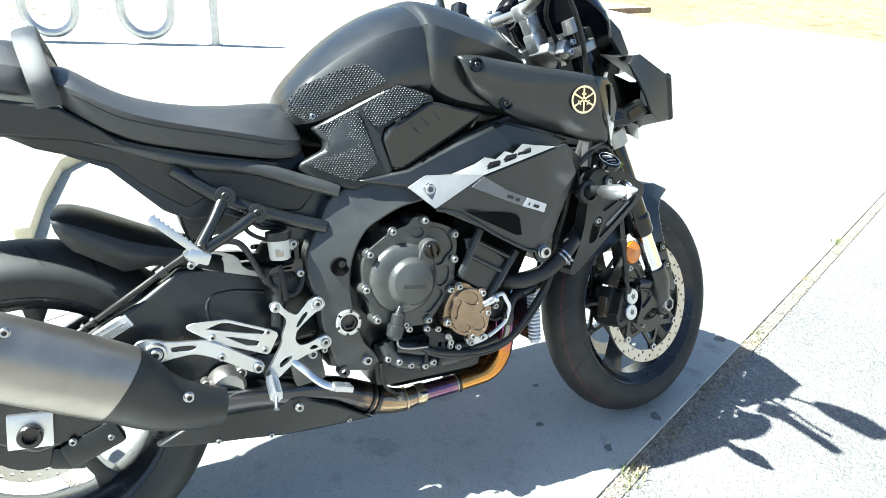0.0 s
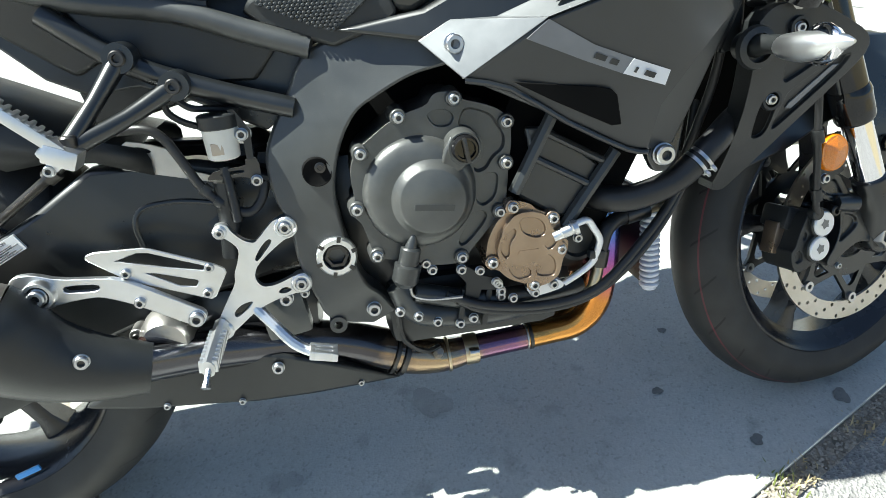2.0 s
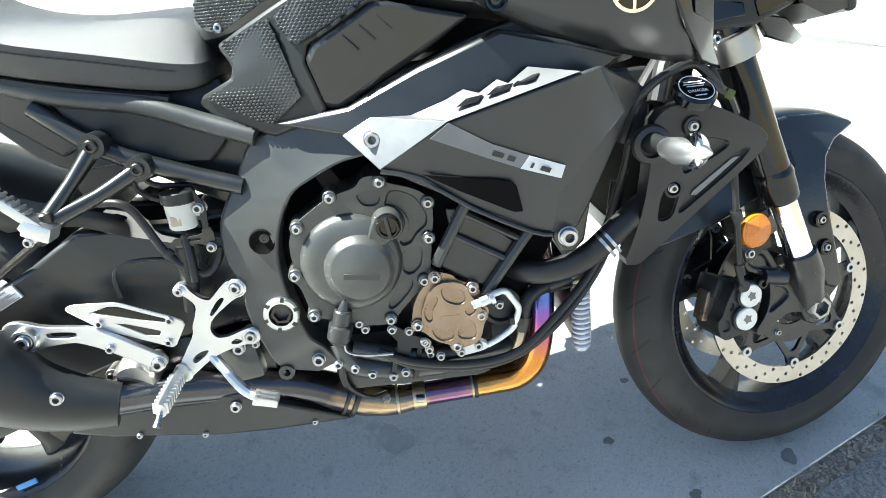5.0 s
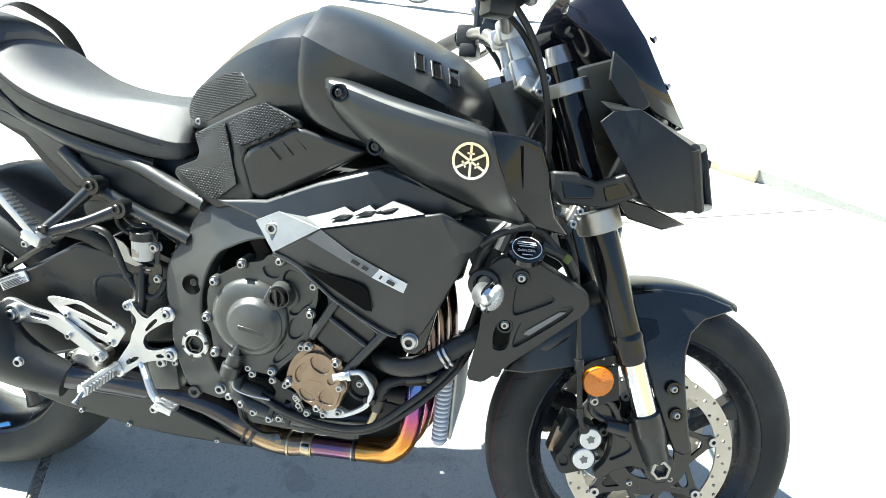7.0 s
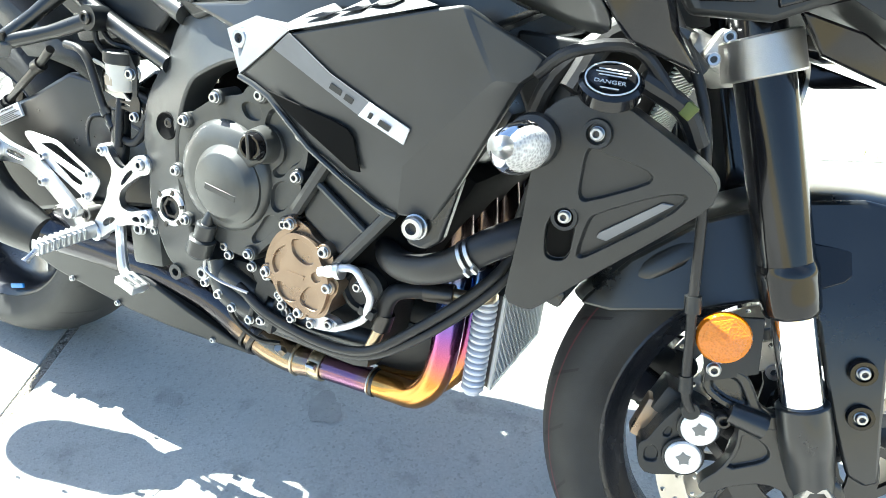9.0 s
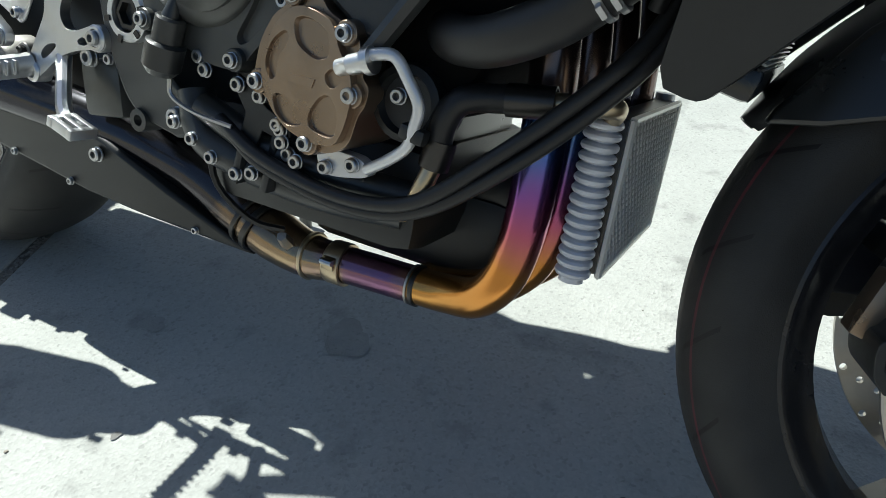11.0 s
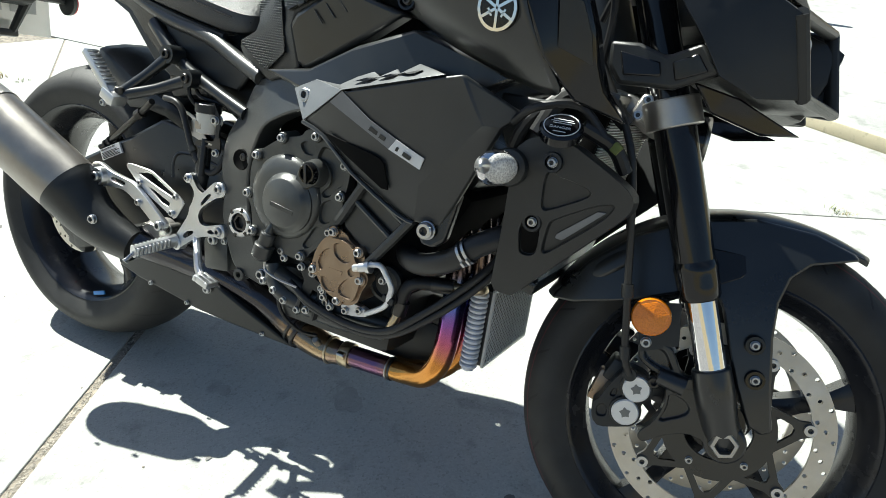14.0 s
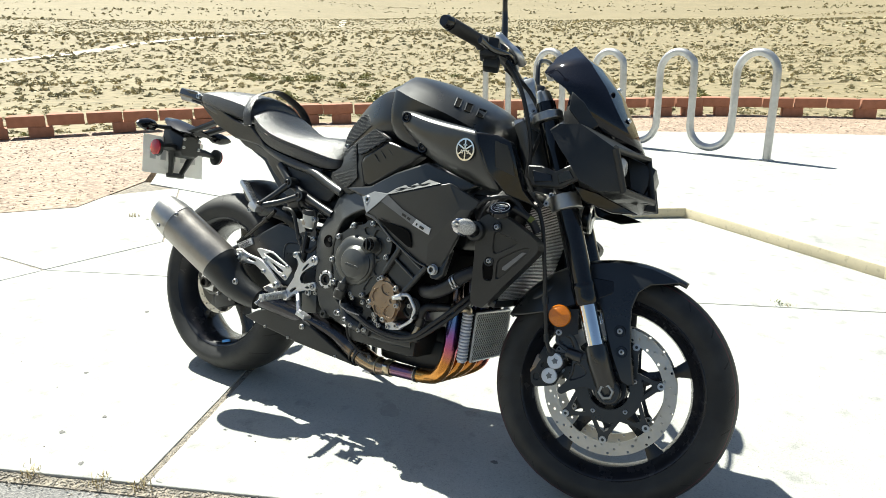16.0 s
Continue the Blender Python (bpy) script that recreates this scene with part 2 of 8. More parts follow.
CONCRETE = ground_material("pale_concrete", (0.32, 0.325, 0.305), (0.44, 0.442, 0.415), 0.74, 420.0, 1.3, 0.22, [(0.06, (0.8, 0.8, 0.8)), (0.25, (0.97, 0.97, 0.97)), (0.92, (1.1, 1.1, 1.1))], 240.0)
ASPHALT = ground_material("worn_asphalt", (0.17, 0.168, 0.165), (0.27, 0.265, 0.255), 0.85, 200.0, 1.0, 0.9, [(0.15, (0.62, 0.62, 0.62)), (0.5, (0.95, 0.95, 0.95)), (0.85, (1.3, 1.27, 1.23))], 190.0)
DIRT = ground_material("gravelly_dirt", (0.2, 0.18, 0.15), (0.3, 0.27, 0.22), 0.6, 150.0, 3.0, 1.0, [(0.1, (0.5, 0.5, 0.5)), (0.9, (1.4, 1.35, 1.3))], 90.0)
GRAVEL = ground_material("pink_gravel", (0.28, 0.208, 0.155), (0.38, 0.29, 0.222), 0.8, 60.0, 1.5, 1.0, [(0.1, (0.55, 0.53, 0.5)), (0.5, (1, 1, 1)), (0.9, (1.4, 1.36, 1.3))], 36.0)
DESERT = ground_material("desert_ground", (0.21, 0.17, 0.095), (0.285, 0.235, 0.14), 0.75, 6.0, 0.05, 0.3, [(0.1, (0.6, 0.61, 0.5)), (0.3, (0.78, 0.78, 0.7)), (0.55, (1, 1, 1)), (0.9, (1.12, 1.1, 1.06))], 2.6)
BRICK = ground_material("red_concrete_block", (0.33, 0.15, 0.09), (0.44, 0.21, 0.135), 0.85, 160.0, 6.0, 0.8)
YELLOW = ground_material("faded_yellow_paint", (0.54, 0.48, 0.34), (0.66, 0.58, 0.41), 0.8, 160.0, 4.0, 0.6)
STAIN = ground_material("oil_stain", (0.13, 0.128, 0.12), (0.2, 0.196, 0.185), 0.8, 300.0, 20.0, 0.2)
GALV = surface("galvanised_tube", (0.45, 0.45, 0.45), (0.58, 0.58, 0.57), 0.42, metal=0.7, grain=300, bump=0.2)
LEAF = surface("shrub_leaf", (0.24, 0.215, 0.12), (0.37, 0.33, 0.195), 0.7, grain=90, stain=0.6)
DRYGRASS = surface("dry_grass", (0.38, 0.3, 0.16), (0.5, 0.42, 0.24), 0.8, grain=300, stain=20.0)
GREEN = surface("green_weed", (0.1, 0.13, 0.03), (0.2, 0.22, 0.06), 0.7, grain=200, stain=12.0)
PEBBLE = surface("pebble", (0.2, 0.18, 0.15), (0.42, 0.38, 0.32), 0.8, grain=300, stain=60.0)
PAPERGREY = surface("pale_print", (0.56, 0.56, 0.55), (0.62, 0.62, 0.61), 0.6)
PLATE = surface("plate_paper", (0.8, 0.8, 0.78), (0.86, 0.86, 0.84), 0.5)
PLATE.node_tree.nodes["Principled BSDF"].inputs["Transmission Weight"].default_value = 0.5
DARKCONCRETE = ground_material("darker_concrete", (0.27, 0.272, 0.256), (0.36, 0.362, 0.34), 0.8, 420.0, 20.0, 0.4)
TRACK = ground_material("pale_dirt_track", (0.42, 0.36, 0.27), (0.5, 0.43, 0.33), 0.9, 3.0, 0.5, 0.3)
GRAVELSTONE = surface("gravel_stone", (0.26, 0.19, 0.145), (0.42, 0.32, 0.25), 0.8, grain=60, stain=4.0)
DRYLEAF = surface("dry_scrub_leaf", (0.42, 0.36, 0.22), (0.54, 0.47, 0.3), 0.8, grain=90, stain=1.0)
GREENLEAF = surface("green_bush_leaf", (0.2, 0.195, 0.085), (0.34, 0.32, 0.14), 0.7, grain=90, stain=0.8)
WRITING = surface("black_print", (0.02, 0.02, 0.022), (0.03, 0.03, 0.03), 0.5)
# near black painted into openings and gaps in place of shade
SHADEBLACK = surface("painted_shade_black", (0.003, 0.003, 0.003), (0.005, 0.005, 0.005), 0.8, spec=0.1)


# ---- mesh helpers ----
def part(name, bm, material, parent=None, label="", m=None, sharp=0.6, subsurf=0, bevel=0.0):
    bmesh.ops.recalc_face_normals(bm, faces=bm.faces[:])
    bm.normal_update()
    for f in bm.faces:
        f.smooth = True
    for e in bm.edges:
        if len(e.link_faces) == 2 and e.calc_face_angle(0.0) > sharp:
            e.smooth = False
    me = bpy.data.meshes.new(name)
    bm.to_mesh(me)
    bm.free()
    me.materials.append(material)
    ob = new(name, me)
    if parent is not None:
        ob.parent = parent
    if m is not None:
        ob.matrix_local = m
    if label:
        tagged(ob, label)
    if bevel:
        b = ob.modifiers.new("bevel", "BEVEL")
        b.width, b.segments, b.limit_method, b.angle_limit = bevel, 2, "ANGLE", radians(28)
        b.harden_normals = False
    if subsurf:
        s = ob.modifiers.new("smooth", "SUBSURF")
        s.levels = s.render_levels = subsurf
    return ob


def share(name, ob, parent, m, label=""):
    """Another object on the same mesh."""
    o = new(name, ob.data)
    o.parent = parent
    o.matrix_local = m
    if label:
        tagged(o, label)
    return o


def flip(pts, s):
    return [(x, y * s, z) for x, y, z in pts]


def add_plate(bm, pts, t, faces=None):
    """A plate with the outline pts (its outer face), t thick towards the middle of the machine."""
    s = 1 if sum(p[1] for p in pts) < 0 else -1
    front = [bm.verts.new(p) for p in pts]
    back = [bm.verts.new((p[0], p[1] + s * t, p[2])) for p in pts]
    n = len(pts)
    if faces is None:
        faces = [tuple(range(n))]
    made = []
    count = {}
    for f in faces:
        made.append(bm.faces.new([front[i] for i in f]))
        made.append(bm.faces.new([back[i] for i in reversed(f)]))
        for a, b in zip(f, f[1:] + f[:1]):
            key = (min(a, b), max(a, b))
            count[key] = count.get(key, 0) + 1
    for (a, b), c in count.items():
        if c == 1:
            bm.faces.new((front[a], front[b], back[b], back[a]))
    bm.normal_update()
    bmesh.ops.triangulate(bm, faces=[f for f in made if len(f.verts) > 4])
    return bm


def plate(pts, t, faces=None):
    return add_plate(bmesh.new(), pts, t, faces)


def rounded(pts, k=2):
    """An outline of (x, z) with its corners cut k times."""
    for _ in range(k):
        out = []
        for a, b in zip(pts, pts[1:] + pts[:1]):
            out += [tuple(p * 0.78 + q * 0.22 for p, q in zip(a, b)), tuple(p * 0.22 + q * 0.78 for p, q in zip(a, b))]
        pts = out
    return pts


def pocketed(outline, holes, y, thick, depth=0.003, shrink=0.84, through=False, k=2):
    """A casting with a flat face at y, outline of (x, z), sunk pockets or holes through it, thick towards +y."""
    bm = bmesh.new()

    def loop(pts, yy):
        vs = [bm.verts.new((x, yy, z)) for x, z in pts]
        return vs, [bm.edges.new((a, b)) for a, b in zip(vs, vs[1:] + vs[:1])]

    def wall(a, b):
        for i in range(len(a)):
            bm.faces.new((a[i], a[i - 1], b[i - 1], b[i]))

    outer = rounded(outline, k)
    inner = [rounded(h, k) for h in holes]
    rim, edges = loop(outer, y)
    tops = []
    for h in inner:
        vs, es = loop(h, y)
        tops.append(vs)
        edges = edges + es
    bmesh.ops.triangle_fill(bm, use_beauty=True, use_dissolve=False, edges=edges, normal=(0, -1, 0))
    back, edges = loop(outer, y + thick)
    wall(rim, back)
    if through:
        for h, vs in zip(inner, tops):
            low, es = loop(h, y + thick)
            wall(vs, low)
            edges = edges + es
        bmesh.ops.triangle_fill(bm, use_beauty=True, use_dissolve=False, edges=edges, normal=(0, 1, 0))
        return bm
    bm.faces.new(back)
    for h, vs in zip(inner, tops):
        cx, cz = sum(p[0] for p in h) / len(h), sum(p[1] for p in h) / len(h)
        low = [bm.verts.new((cx + (x - cx) * shrink, y + depth, cz + (z - cz) * shrink)) for x, z in h]
        wall(vs, low)
        bm.faces.new(low)
    return bm


def smooth_path(pts, sub):
    if sub < 2 or len(pts) < 3:
        return [Vector(p) for p in pts]
    v = [Vector(p) for p in pts]
    v = [v[0] * 2 - v[1]] + v + [v[-1] * 2 - v[-2]]
    out = []
    for i in range(1, len(v) - 2):
        a, b, c, d = v[i - 1 : i + 3]
        for k in range(sub):
            t = k / sub
            out.append(0.5 * ((2 * b) + (c - a) * t + (2 * a - 5 * b + 4 * c - d) * t * t + (3 * b - a - 3 * c + d) * t ** 3))
    out.append(v[-2])
    return out


def add_tube(bm, pts, r, n=10, sub=4, caps=True, uv=False, flat=1.0):
    path = smooth_path(pts, sub)
    rs = r if isinstance(r, (list, tuple)) else [r]
    total = sum((b - a).length for a, b in zip(path, path[1:])) or 1.0
    rings, side, far = [], None, 0.0
    us = []
    for i, p in enumerate(path):
        d = (path[min(i + 1, len(path) - 1)] - path[max(i - 1, 0)]).normalized()
        if side is None:
            side = d.cross(Vector((0, 1, 0)))
            if side.length < 0.2:
                side = d.cross(Vector((1, 0, 0)))
        side = (side - d * side.dot(d)).normalized()
        up = d.cross(side)
        k = i / max(1, len(path) - 1) * (len(rs) - 1)
        j = min(int(k), len(rs) - 2) if len(rs) > 1 else 0
        rad = rs[j] + (rs[j + 1] - rs[j]) * (k - j) if len(rs) > 1 else rs[0]
        if i:
            far += (p - path[i - 1]).length
        us.append(far / total)
        rings.append([bm.verts.new(p + rad * (math.cos(2 * math.pi * q / n) * side + flat * math.sin(2 * math.pi * q / n) * up)) for q in range(n)])
    lay = bm.loops.layers.uv.verify() if uv else None
    for i, (a, b) in enumerate(zip(rings, rings[1:])):
        for q in range(n):
            f = bm.faces.new((a[q], a[(q + 1) % n], b[(q + 1) % n], b[q]))
            if lay:
                for lp, uu in zip(f.loops, (us[i], us[i], us[i + 1], us[i + 1])):
                    lp[lay].uv = (uu, q / n)
    if caps:
        bm.faces.new(rings[0][::-1])
        bm.faces.new(rings[-1])
    return bm


def tube(pts, r, n=10, sub=4, caps=True, uv=False, flat=1.0):
    return add_tube(bmesh.new(), pts, r, n, sub, caps, uv, flat)


def add_turned(bm, profile, centre, n=32, axis="y", closed=False, uv=False, start=0.0):
    """A turned shape: profile of (along, radius) about an axis through centre."""
    c = Vector(centre)
    rings = []
    for a, r in profile:
        ring = []
        for q in range(n):
            w = 2 * math.pi * q / n + start
            u, v = r * math.cos(w), r * math.sin(w)
            off = {"y": (u, a, v), "x": (a, u, v), "z": (u, v, a)}[axis]
            ring.append(bm.verts.new(c + Vector(off)))
        rings.append(ring)
    lay = bm.loops.layers.uv.verify() if uv else None
    pairs = list(zip(range(len(rings)), range(1, len(rings))))
    if closed:
        pairs.append((len(rings) - 1, 0))
    for i, j in pairs:
        for q in range(n):
            f = bm.faces.new((rings[i][q], rings[i][(q + 1) % n], rings[j][(q + 1) % n], rings[j][q]))
            if lay:
                for lp, (k, w) in zip(f.loops, ((i, q), (i, q + 1), (j, q + 1), (j, q))):
                    lp[lay].uv = (w / n, 2 * k / (len(rings) - 1) - 1)
    if not closed:
        bm.faces.new(rings[0][::-1])
        bm.faces.new(rings[-1])
    return bm


def turned(profile, centre, n=32, axis="y", closed=False, uv=False, start=0.0):
    return add_turned(bmesh.new(), profile, centre, n, axis, closed, uv, start)


def add_box(bm, centre, size, rot=(0, 0, 0), cut=0.0):
    got = bmesh.ops.create_cube(bm, size=1.0, matrix=pose(*centre, *rot) @ Matrix.Diagonal((*size, 1)))
    if cut:
        edges = list({e for v in got["verts"] for e in v.link_edges})
        bmesh.ops.bevel(bm, geom=edges, offset=cut, segments=2, profile=0.6, affect="EDGES", clamp_overlap=True)
    return bm


def box(centre, size, rot=(0, 0, 0), cut=0.0):
    return add_box(bmesh.new(), centre, size, rot, cut)


def loft(sections, mirror=True, caps=True):
    """Rings from (x, [(y, z), ...]) half sections from the lower edge up to the middle, mirrored."""
    bm = bmesh.new()
    rings = []
    for x, half in sections:
        pts = [(x, y, z) for y, z in half]
        if mirror:
            pts += [(x, -y, z) for y, z in reversed(half) if abs(y) > 1e-6]
        rings.append([bm.verts.new(p) for p in pts])
    n = len(rings[0])
    for a, b in zip(rings, rings[1:]):
        for q in range(n):
            bm.faces.new((a[q], a[(q + 1) % n], b[(q + 1) % n], b[q]))
    if caps:
        bm.faces.new(rings[0][::-1])
        bm.faces.new(rings[-1])
    return bm


def shell(rows, t):
    """A thin curved sheet from rows of points, given a thickness by a solidify modifier in part_shell."""
    bm = bmesh.new()
    v = [[bm.verts.new(p) for p in r] for r in rows]
    for a, b in zip(v, v[1:]):
        for i in range(len(a) - 1):
            bm.faces.new((a[i], a[i + 1], b[i + 1], b[i]))
    return bm


def part_shell(name, rows, t, material, parent, label="", m=None, subsurf=1, offset=-1.0, sharp=0.7):
    ob = part(name, shell(rows, t), material, parent, label, m, sharp)
    if subsurf:
        u = ob.modifiers.new("smooth", "SUBSURF")
        u.levels = u.render_levels = subsurf
    s = ob.modifiers.new("thick", "SOLIDIFY")
    s.thickness, s.offset = t, offset
    return ob


def onto(ob):
    """The height y of a part's right-hand face over (x, z), with its modifiers."""
    dg = bpy.context.evaluated_depsgraph_get()
    dg.update()
    seen = ob.evaluated_get(dg)

    def at(x, z, far=-0.2):
        got, p, _, _ = seen.ray_cast(Vector((x, -1.0, z)), Vector((0, 1, 0)))
        return p.y if got else far

    return at


def creased(bm, ring, lines):
    """Sharpens the lengthwise edges of a loft: lines gives a weight for each point of the half section."""
    lay = bm.edges.layers.float.new("crease_edge")
    bm.verts.ensure_lookup_table()
    bm.verts.index_update()
    for e in bm.edges:
        a, b = sorted(v.index for v in e.verts)
        if b - a == ring:
            k = a % ring
            e[lay] = lines.get(min(k, ring - 1 - k), 0.0)
    return bm


def lettering(text, size, material, parent, m):
    """Raised letters in the built-in font."""
    curve = bpy.data.curves.new("lettering", "FONT")
    curve.body, curve.size, curve.extrude = text, size, 0.0002
    shape = bpy.data.objects.new("lettering", curve)
    me = bpy.data.meshes.new_from_object(shape)
    bpy.data.objects.remove(shape)
    bpy.data.curves.remove(curve)
    me.materials.clear()
    me.materials.append(material)
    ob = new("lettering", me)
    ob.parent, ob.matrix_local = parent, m
    return ob


def screw_mesh(r, h, recess="hex"):
    """A socket screw head that looks towards -y, its seat at y = 0."""
    bm = bmesh.new()
    add_turned(bm, [(0, r * 1.12), (-h * 0.2, r * 1.12), (-h * 0.25, r), (-h * 0.82, r), (-h, r * 0.86), (-h, r * 0.52), (-h * 0.45, r * 0.46), (-h * 0.45, 0.0002)], (0, 0, 0), 16)
    return bm


_screws = {}


def screw(pos, r, parent, material=None, name="bolt", h=None, m=None, turn=None):
    key = (r, h, (material or ZINC).name)
    at = Matrix.Translation(pos) @ (turn or Matrix.Identity(4))
    if key not in _screws:
        ob = part(name, screw_mesh(r, h or r), material or ZINC, parent, m=at)
        # socket faces take dark steel to paint in the recess's shade
        ob.data.materials.append(DARKSTEEL)
        for f in ob.data.polygons:
            if (f.center.x ** 2 + f.center.z ** 2) ** 0.5 < r * 0.45:
                f.material_index = 1
        _screws[key] = ob
        return ob
    return share(name, _screws[key], parent, at)


# ---- the motorcycle's frames: it leans on its side stand, the bars are turned to the left ----
bike = new("motorcycle")
tagged(bike, "black naked sport motorcycle leaning on its side stand on concrete", "motorcycle")
bike.matrix_world = Matrix.Rotation(radians(-LEAN_DEG), 4, "X")
RAKE = radians(24)
AXIS = Vector((-math.sin(RAKE), 0, math.cos(RAKE)))
STEER = Matrix.Translation((1.502, 0, 0)) @ Matrix.Rotation(radians(STEER_DEG), 4, AXIS) @ Matrix.Translation((-1.502, 0, 0))


# ---- ground, slabs, kerb ----
EDGE = radians(23.7)
EU, EN = Vector((math.cos(EDGE), math.sin(EDGE), 0)), Vector((-math.sin(EDGE), math.cos(EDGE), 0))


def uv_point(u, n, z=0.0):
    p = EU * u + EN * n
    return (p.x, p.y, z)


def structure(name, bm, material, label, category):
    ob = part(name, bm, material)
    return tagged(ob, label, category, kind="structure")


def slab(outline, top, thick):
    """A flat slab with a slightly worn arris; outline of (x, y)."""
    bm = bmesh.new()
    v = [bm.verts.new((p[0], p[1], top)) for p in outline]
    f = bm.faces.new(v)
    if f.normal.z < 0:
        f.normal_flip()
    r = bmesh.ops.extrude_face_region(bm, geom=[f])
    low = [g for g in r["geom"] if isinstance(g, bmesh.types.BMVert)]
    for g in low:
        g.co.z = top - thick
    return bm


def land(d, a):
    """Height of the open land: level near the lookout, a shallow bowl, then rising far off."""
    pts = ((0, -0.07), (9, -0.07), (14, -0.9), (30, -1.7), (70, -1.5), (150, 1.0), (400, 12.0), (900, 40.0), (1800, 120.0), (3200, 420.0))
    for (d0, z0), (d1, z1) in zip(pts, pts[1:]):
        if d <= d1:
            z = z0 + (z1 - z0) * (d - d0) / (d1 - d0)
            break
    else:
        z = pts[-1][1]
    if d > 20:
        z += noise.noise((d * math.cos(a) * 0.006, d * math.sin(a) * 0.006, 0.0)) * min(d * 0.012, 40.0)
    if d > 9:
        z += noise.noise((d * math.cos(a) * 0.12, d * math.sin(a) * 0.12, 3.0)) * 0.25
    return z


bm = bmesh.new()
dists = [0.0, 4, 8, 9, 10, 11, 12, 13, 14, 16, 18, 21, 25, 30, 36, 44, 54, 68, 85, 110, 145, 190, 250, 330, 440, 600, 800, 1100, 1500, 2000, 2600, 3200]
SEG = 120
rings = []
for d in dists[1:]:
    rings.append([bm.verts.new((0.5 + d * math.cos(2 * math.pi * k / SEG), 1.0 + d * math.sin(2 * math.pi * k / SEG), land(d, 2 * math.pi * k / SEG))) for k in range(SEG)])
c = bm.verts.new((0.5, 1.0, -0.07))
for k in range(SEG):
    bm.faces.new((c, rings[0][k], rings[0][(k + 1) % SEG]))
for a, b in zip(rings, rings[1:]):
    for k in range(SEG):
        bm.faces.new((a[k], b[k], b[(k + 1) % SEG], a[(k + 1) % SEG]))
structure("ground", bm, DESERT, "dry sandy desert ground reaching to far hills", "ground")

# asphalt along the slab edge, its own uneven rim left as a dirt-filled joint
pts = [uv_point(-14, -14), uv_point(14, -14), uv_point(14, -0.7), uv_point(-14, -0.7)]
structure("road", slab(pts, -0.012, 0.06), ASPHALT, "worn grey asphalt of the parking area", "road")
structure("joint_dirt", slab([uv_point(-14, -0.715), uv_point(14, -0.715), uv_point(14, -0.66), uv_point(-14, -0.66)], -0.008, 0.05), DIRT, "dirt and grit in the joint beside the slab", "ground")
structure("joint_fill", slab([uv_point(-12, -0.672), uv_point(-12, 3.2), uv_point(12, 3.2), uv_point(12, -0.672)], -0.004, 0.05), DIRT, "gravelly filling under the slab joints", "ground")

# concrete bays
BAYS = [
    [uv_point(0.103, -0.675), uv_point(4.2, -0.675), uv_point(4.2, 0.912), uv_point(0.103, 0.912)],
    [uv_point(4.208, -0.675), uv_point(8.5, -0.675), uv_point(8.5, 0.912), uv_point(4.208, 0.912)],
    [uv_point(0.08, -0.675), uv_point(0.08, 0.912), uv_point(-1.48, 0.912), uv_point(-2.36, -0.675)],
    [uv_point(-1.49, 0.912), uv_point(-2.37, -0.675), uv_point(-5.5, -0.675), uv_point(-3.4, 1.7)],
    [uv_point(0.103, 0.919), uv_point(8.5, 0.919), uv_point(8.5, 3.4), uv_point(0.103, 3.4)],
    [uv_point(0.1, 0.919), uv_point(-1.48, 0.919), uv_point(-1.15, 1.5), uv_point(-1.9, 3.0), uv_point(0.1, 3.4)],
    [uv_point(-1.49, 0.925), uv_point(-1.16, 1.5), uv_point(-1.91, 3.0), uv_point(-3.4, 1.71)],
]
floor = new("pavement")
tagged(floor, "sunlit pale concrete bays with gritty joints", "pavement", kind="structure")
for o in BAYS:
    bay = part("concrete_bay", slab(o, 0.0, 0.1), CONCRETE, floor, bevel=0.003)

# raised walk behind a painted kerb
KERB = [(2.15, 2.3), (2.0, 2.4), (0.84, 3.16), (0.6, 3.0), (0.286, 2.78), (0.02, 2.62), (-0.12, 2.38), (-0.17, 1.95), (-0.19, 1.58)]
WALK = [(2.9, 1.8, 0.003), (2.17, 2.28, 0.062), (0.84, 3.16, 0.062), (0.286, 2.78, 0.062), (0.02, 2.62, 0.062), (-0.12, 2.38, 0.062), (-0.18, 1.9, 0.06), (-0.2, 1.45, 0.006), (-1.2, 1.9, 0.006), (-3.3, 1.95, 0.006), (-5.3, 3.7, 0.024), (-4.3, 5.1, 0.1), (-0.8, 6.65, 0.1), (1.5, 7.6, 0.1), (7.5, 9.0, 0.1), (8.0, 0.4, 0.003), (3.0, 5.0, 0.1), (0.3, 4.2, 0.1), (-1.5, 4.2, 0.1), (-3.0, 4.3, 0.1)]
bm = bmesh.new()
wv = [bm.verts.new(p) for p in WALK]
for f in ((0, 1, 2, 16), (0, 16, 15), (2, 3, 17, 16), (3, 4, 5, 17), (5, 6, 18, 17), (6, 7, 8, 18), (8, 9, 19, 18), (9, 10, 11, 19), (11, 12, 18, 19), (12, 13, 16, 17, 18), (13, 14, 15, 16)):
    bm.faces.new([wv[i] for i in f])
bmesh.ops.triangulate(bm, faces=bm.faces[:])
r = bmesh.ops.extrude_face_region(bm, geom=bm.faces[:])
for g in r["geom"]:
    if isinstance(g, bmesh.types.BMVert):
        g.co.z -= 0.14
structure("walk", bm, CONCRETE, "raised pale concrete walk ramped down at its end", "pavement")
bm = bmesh.new()
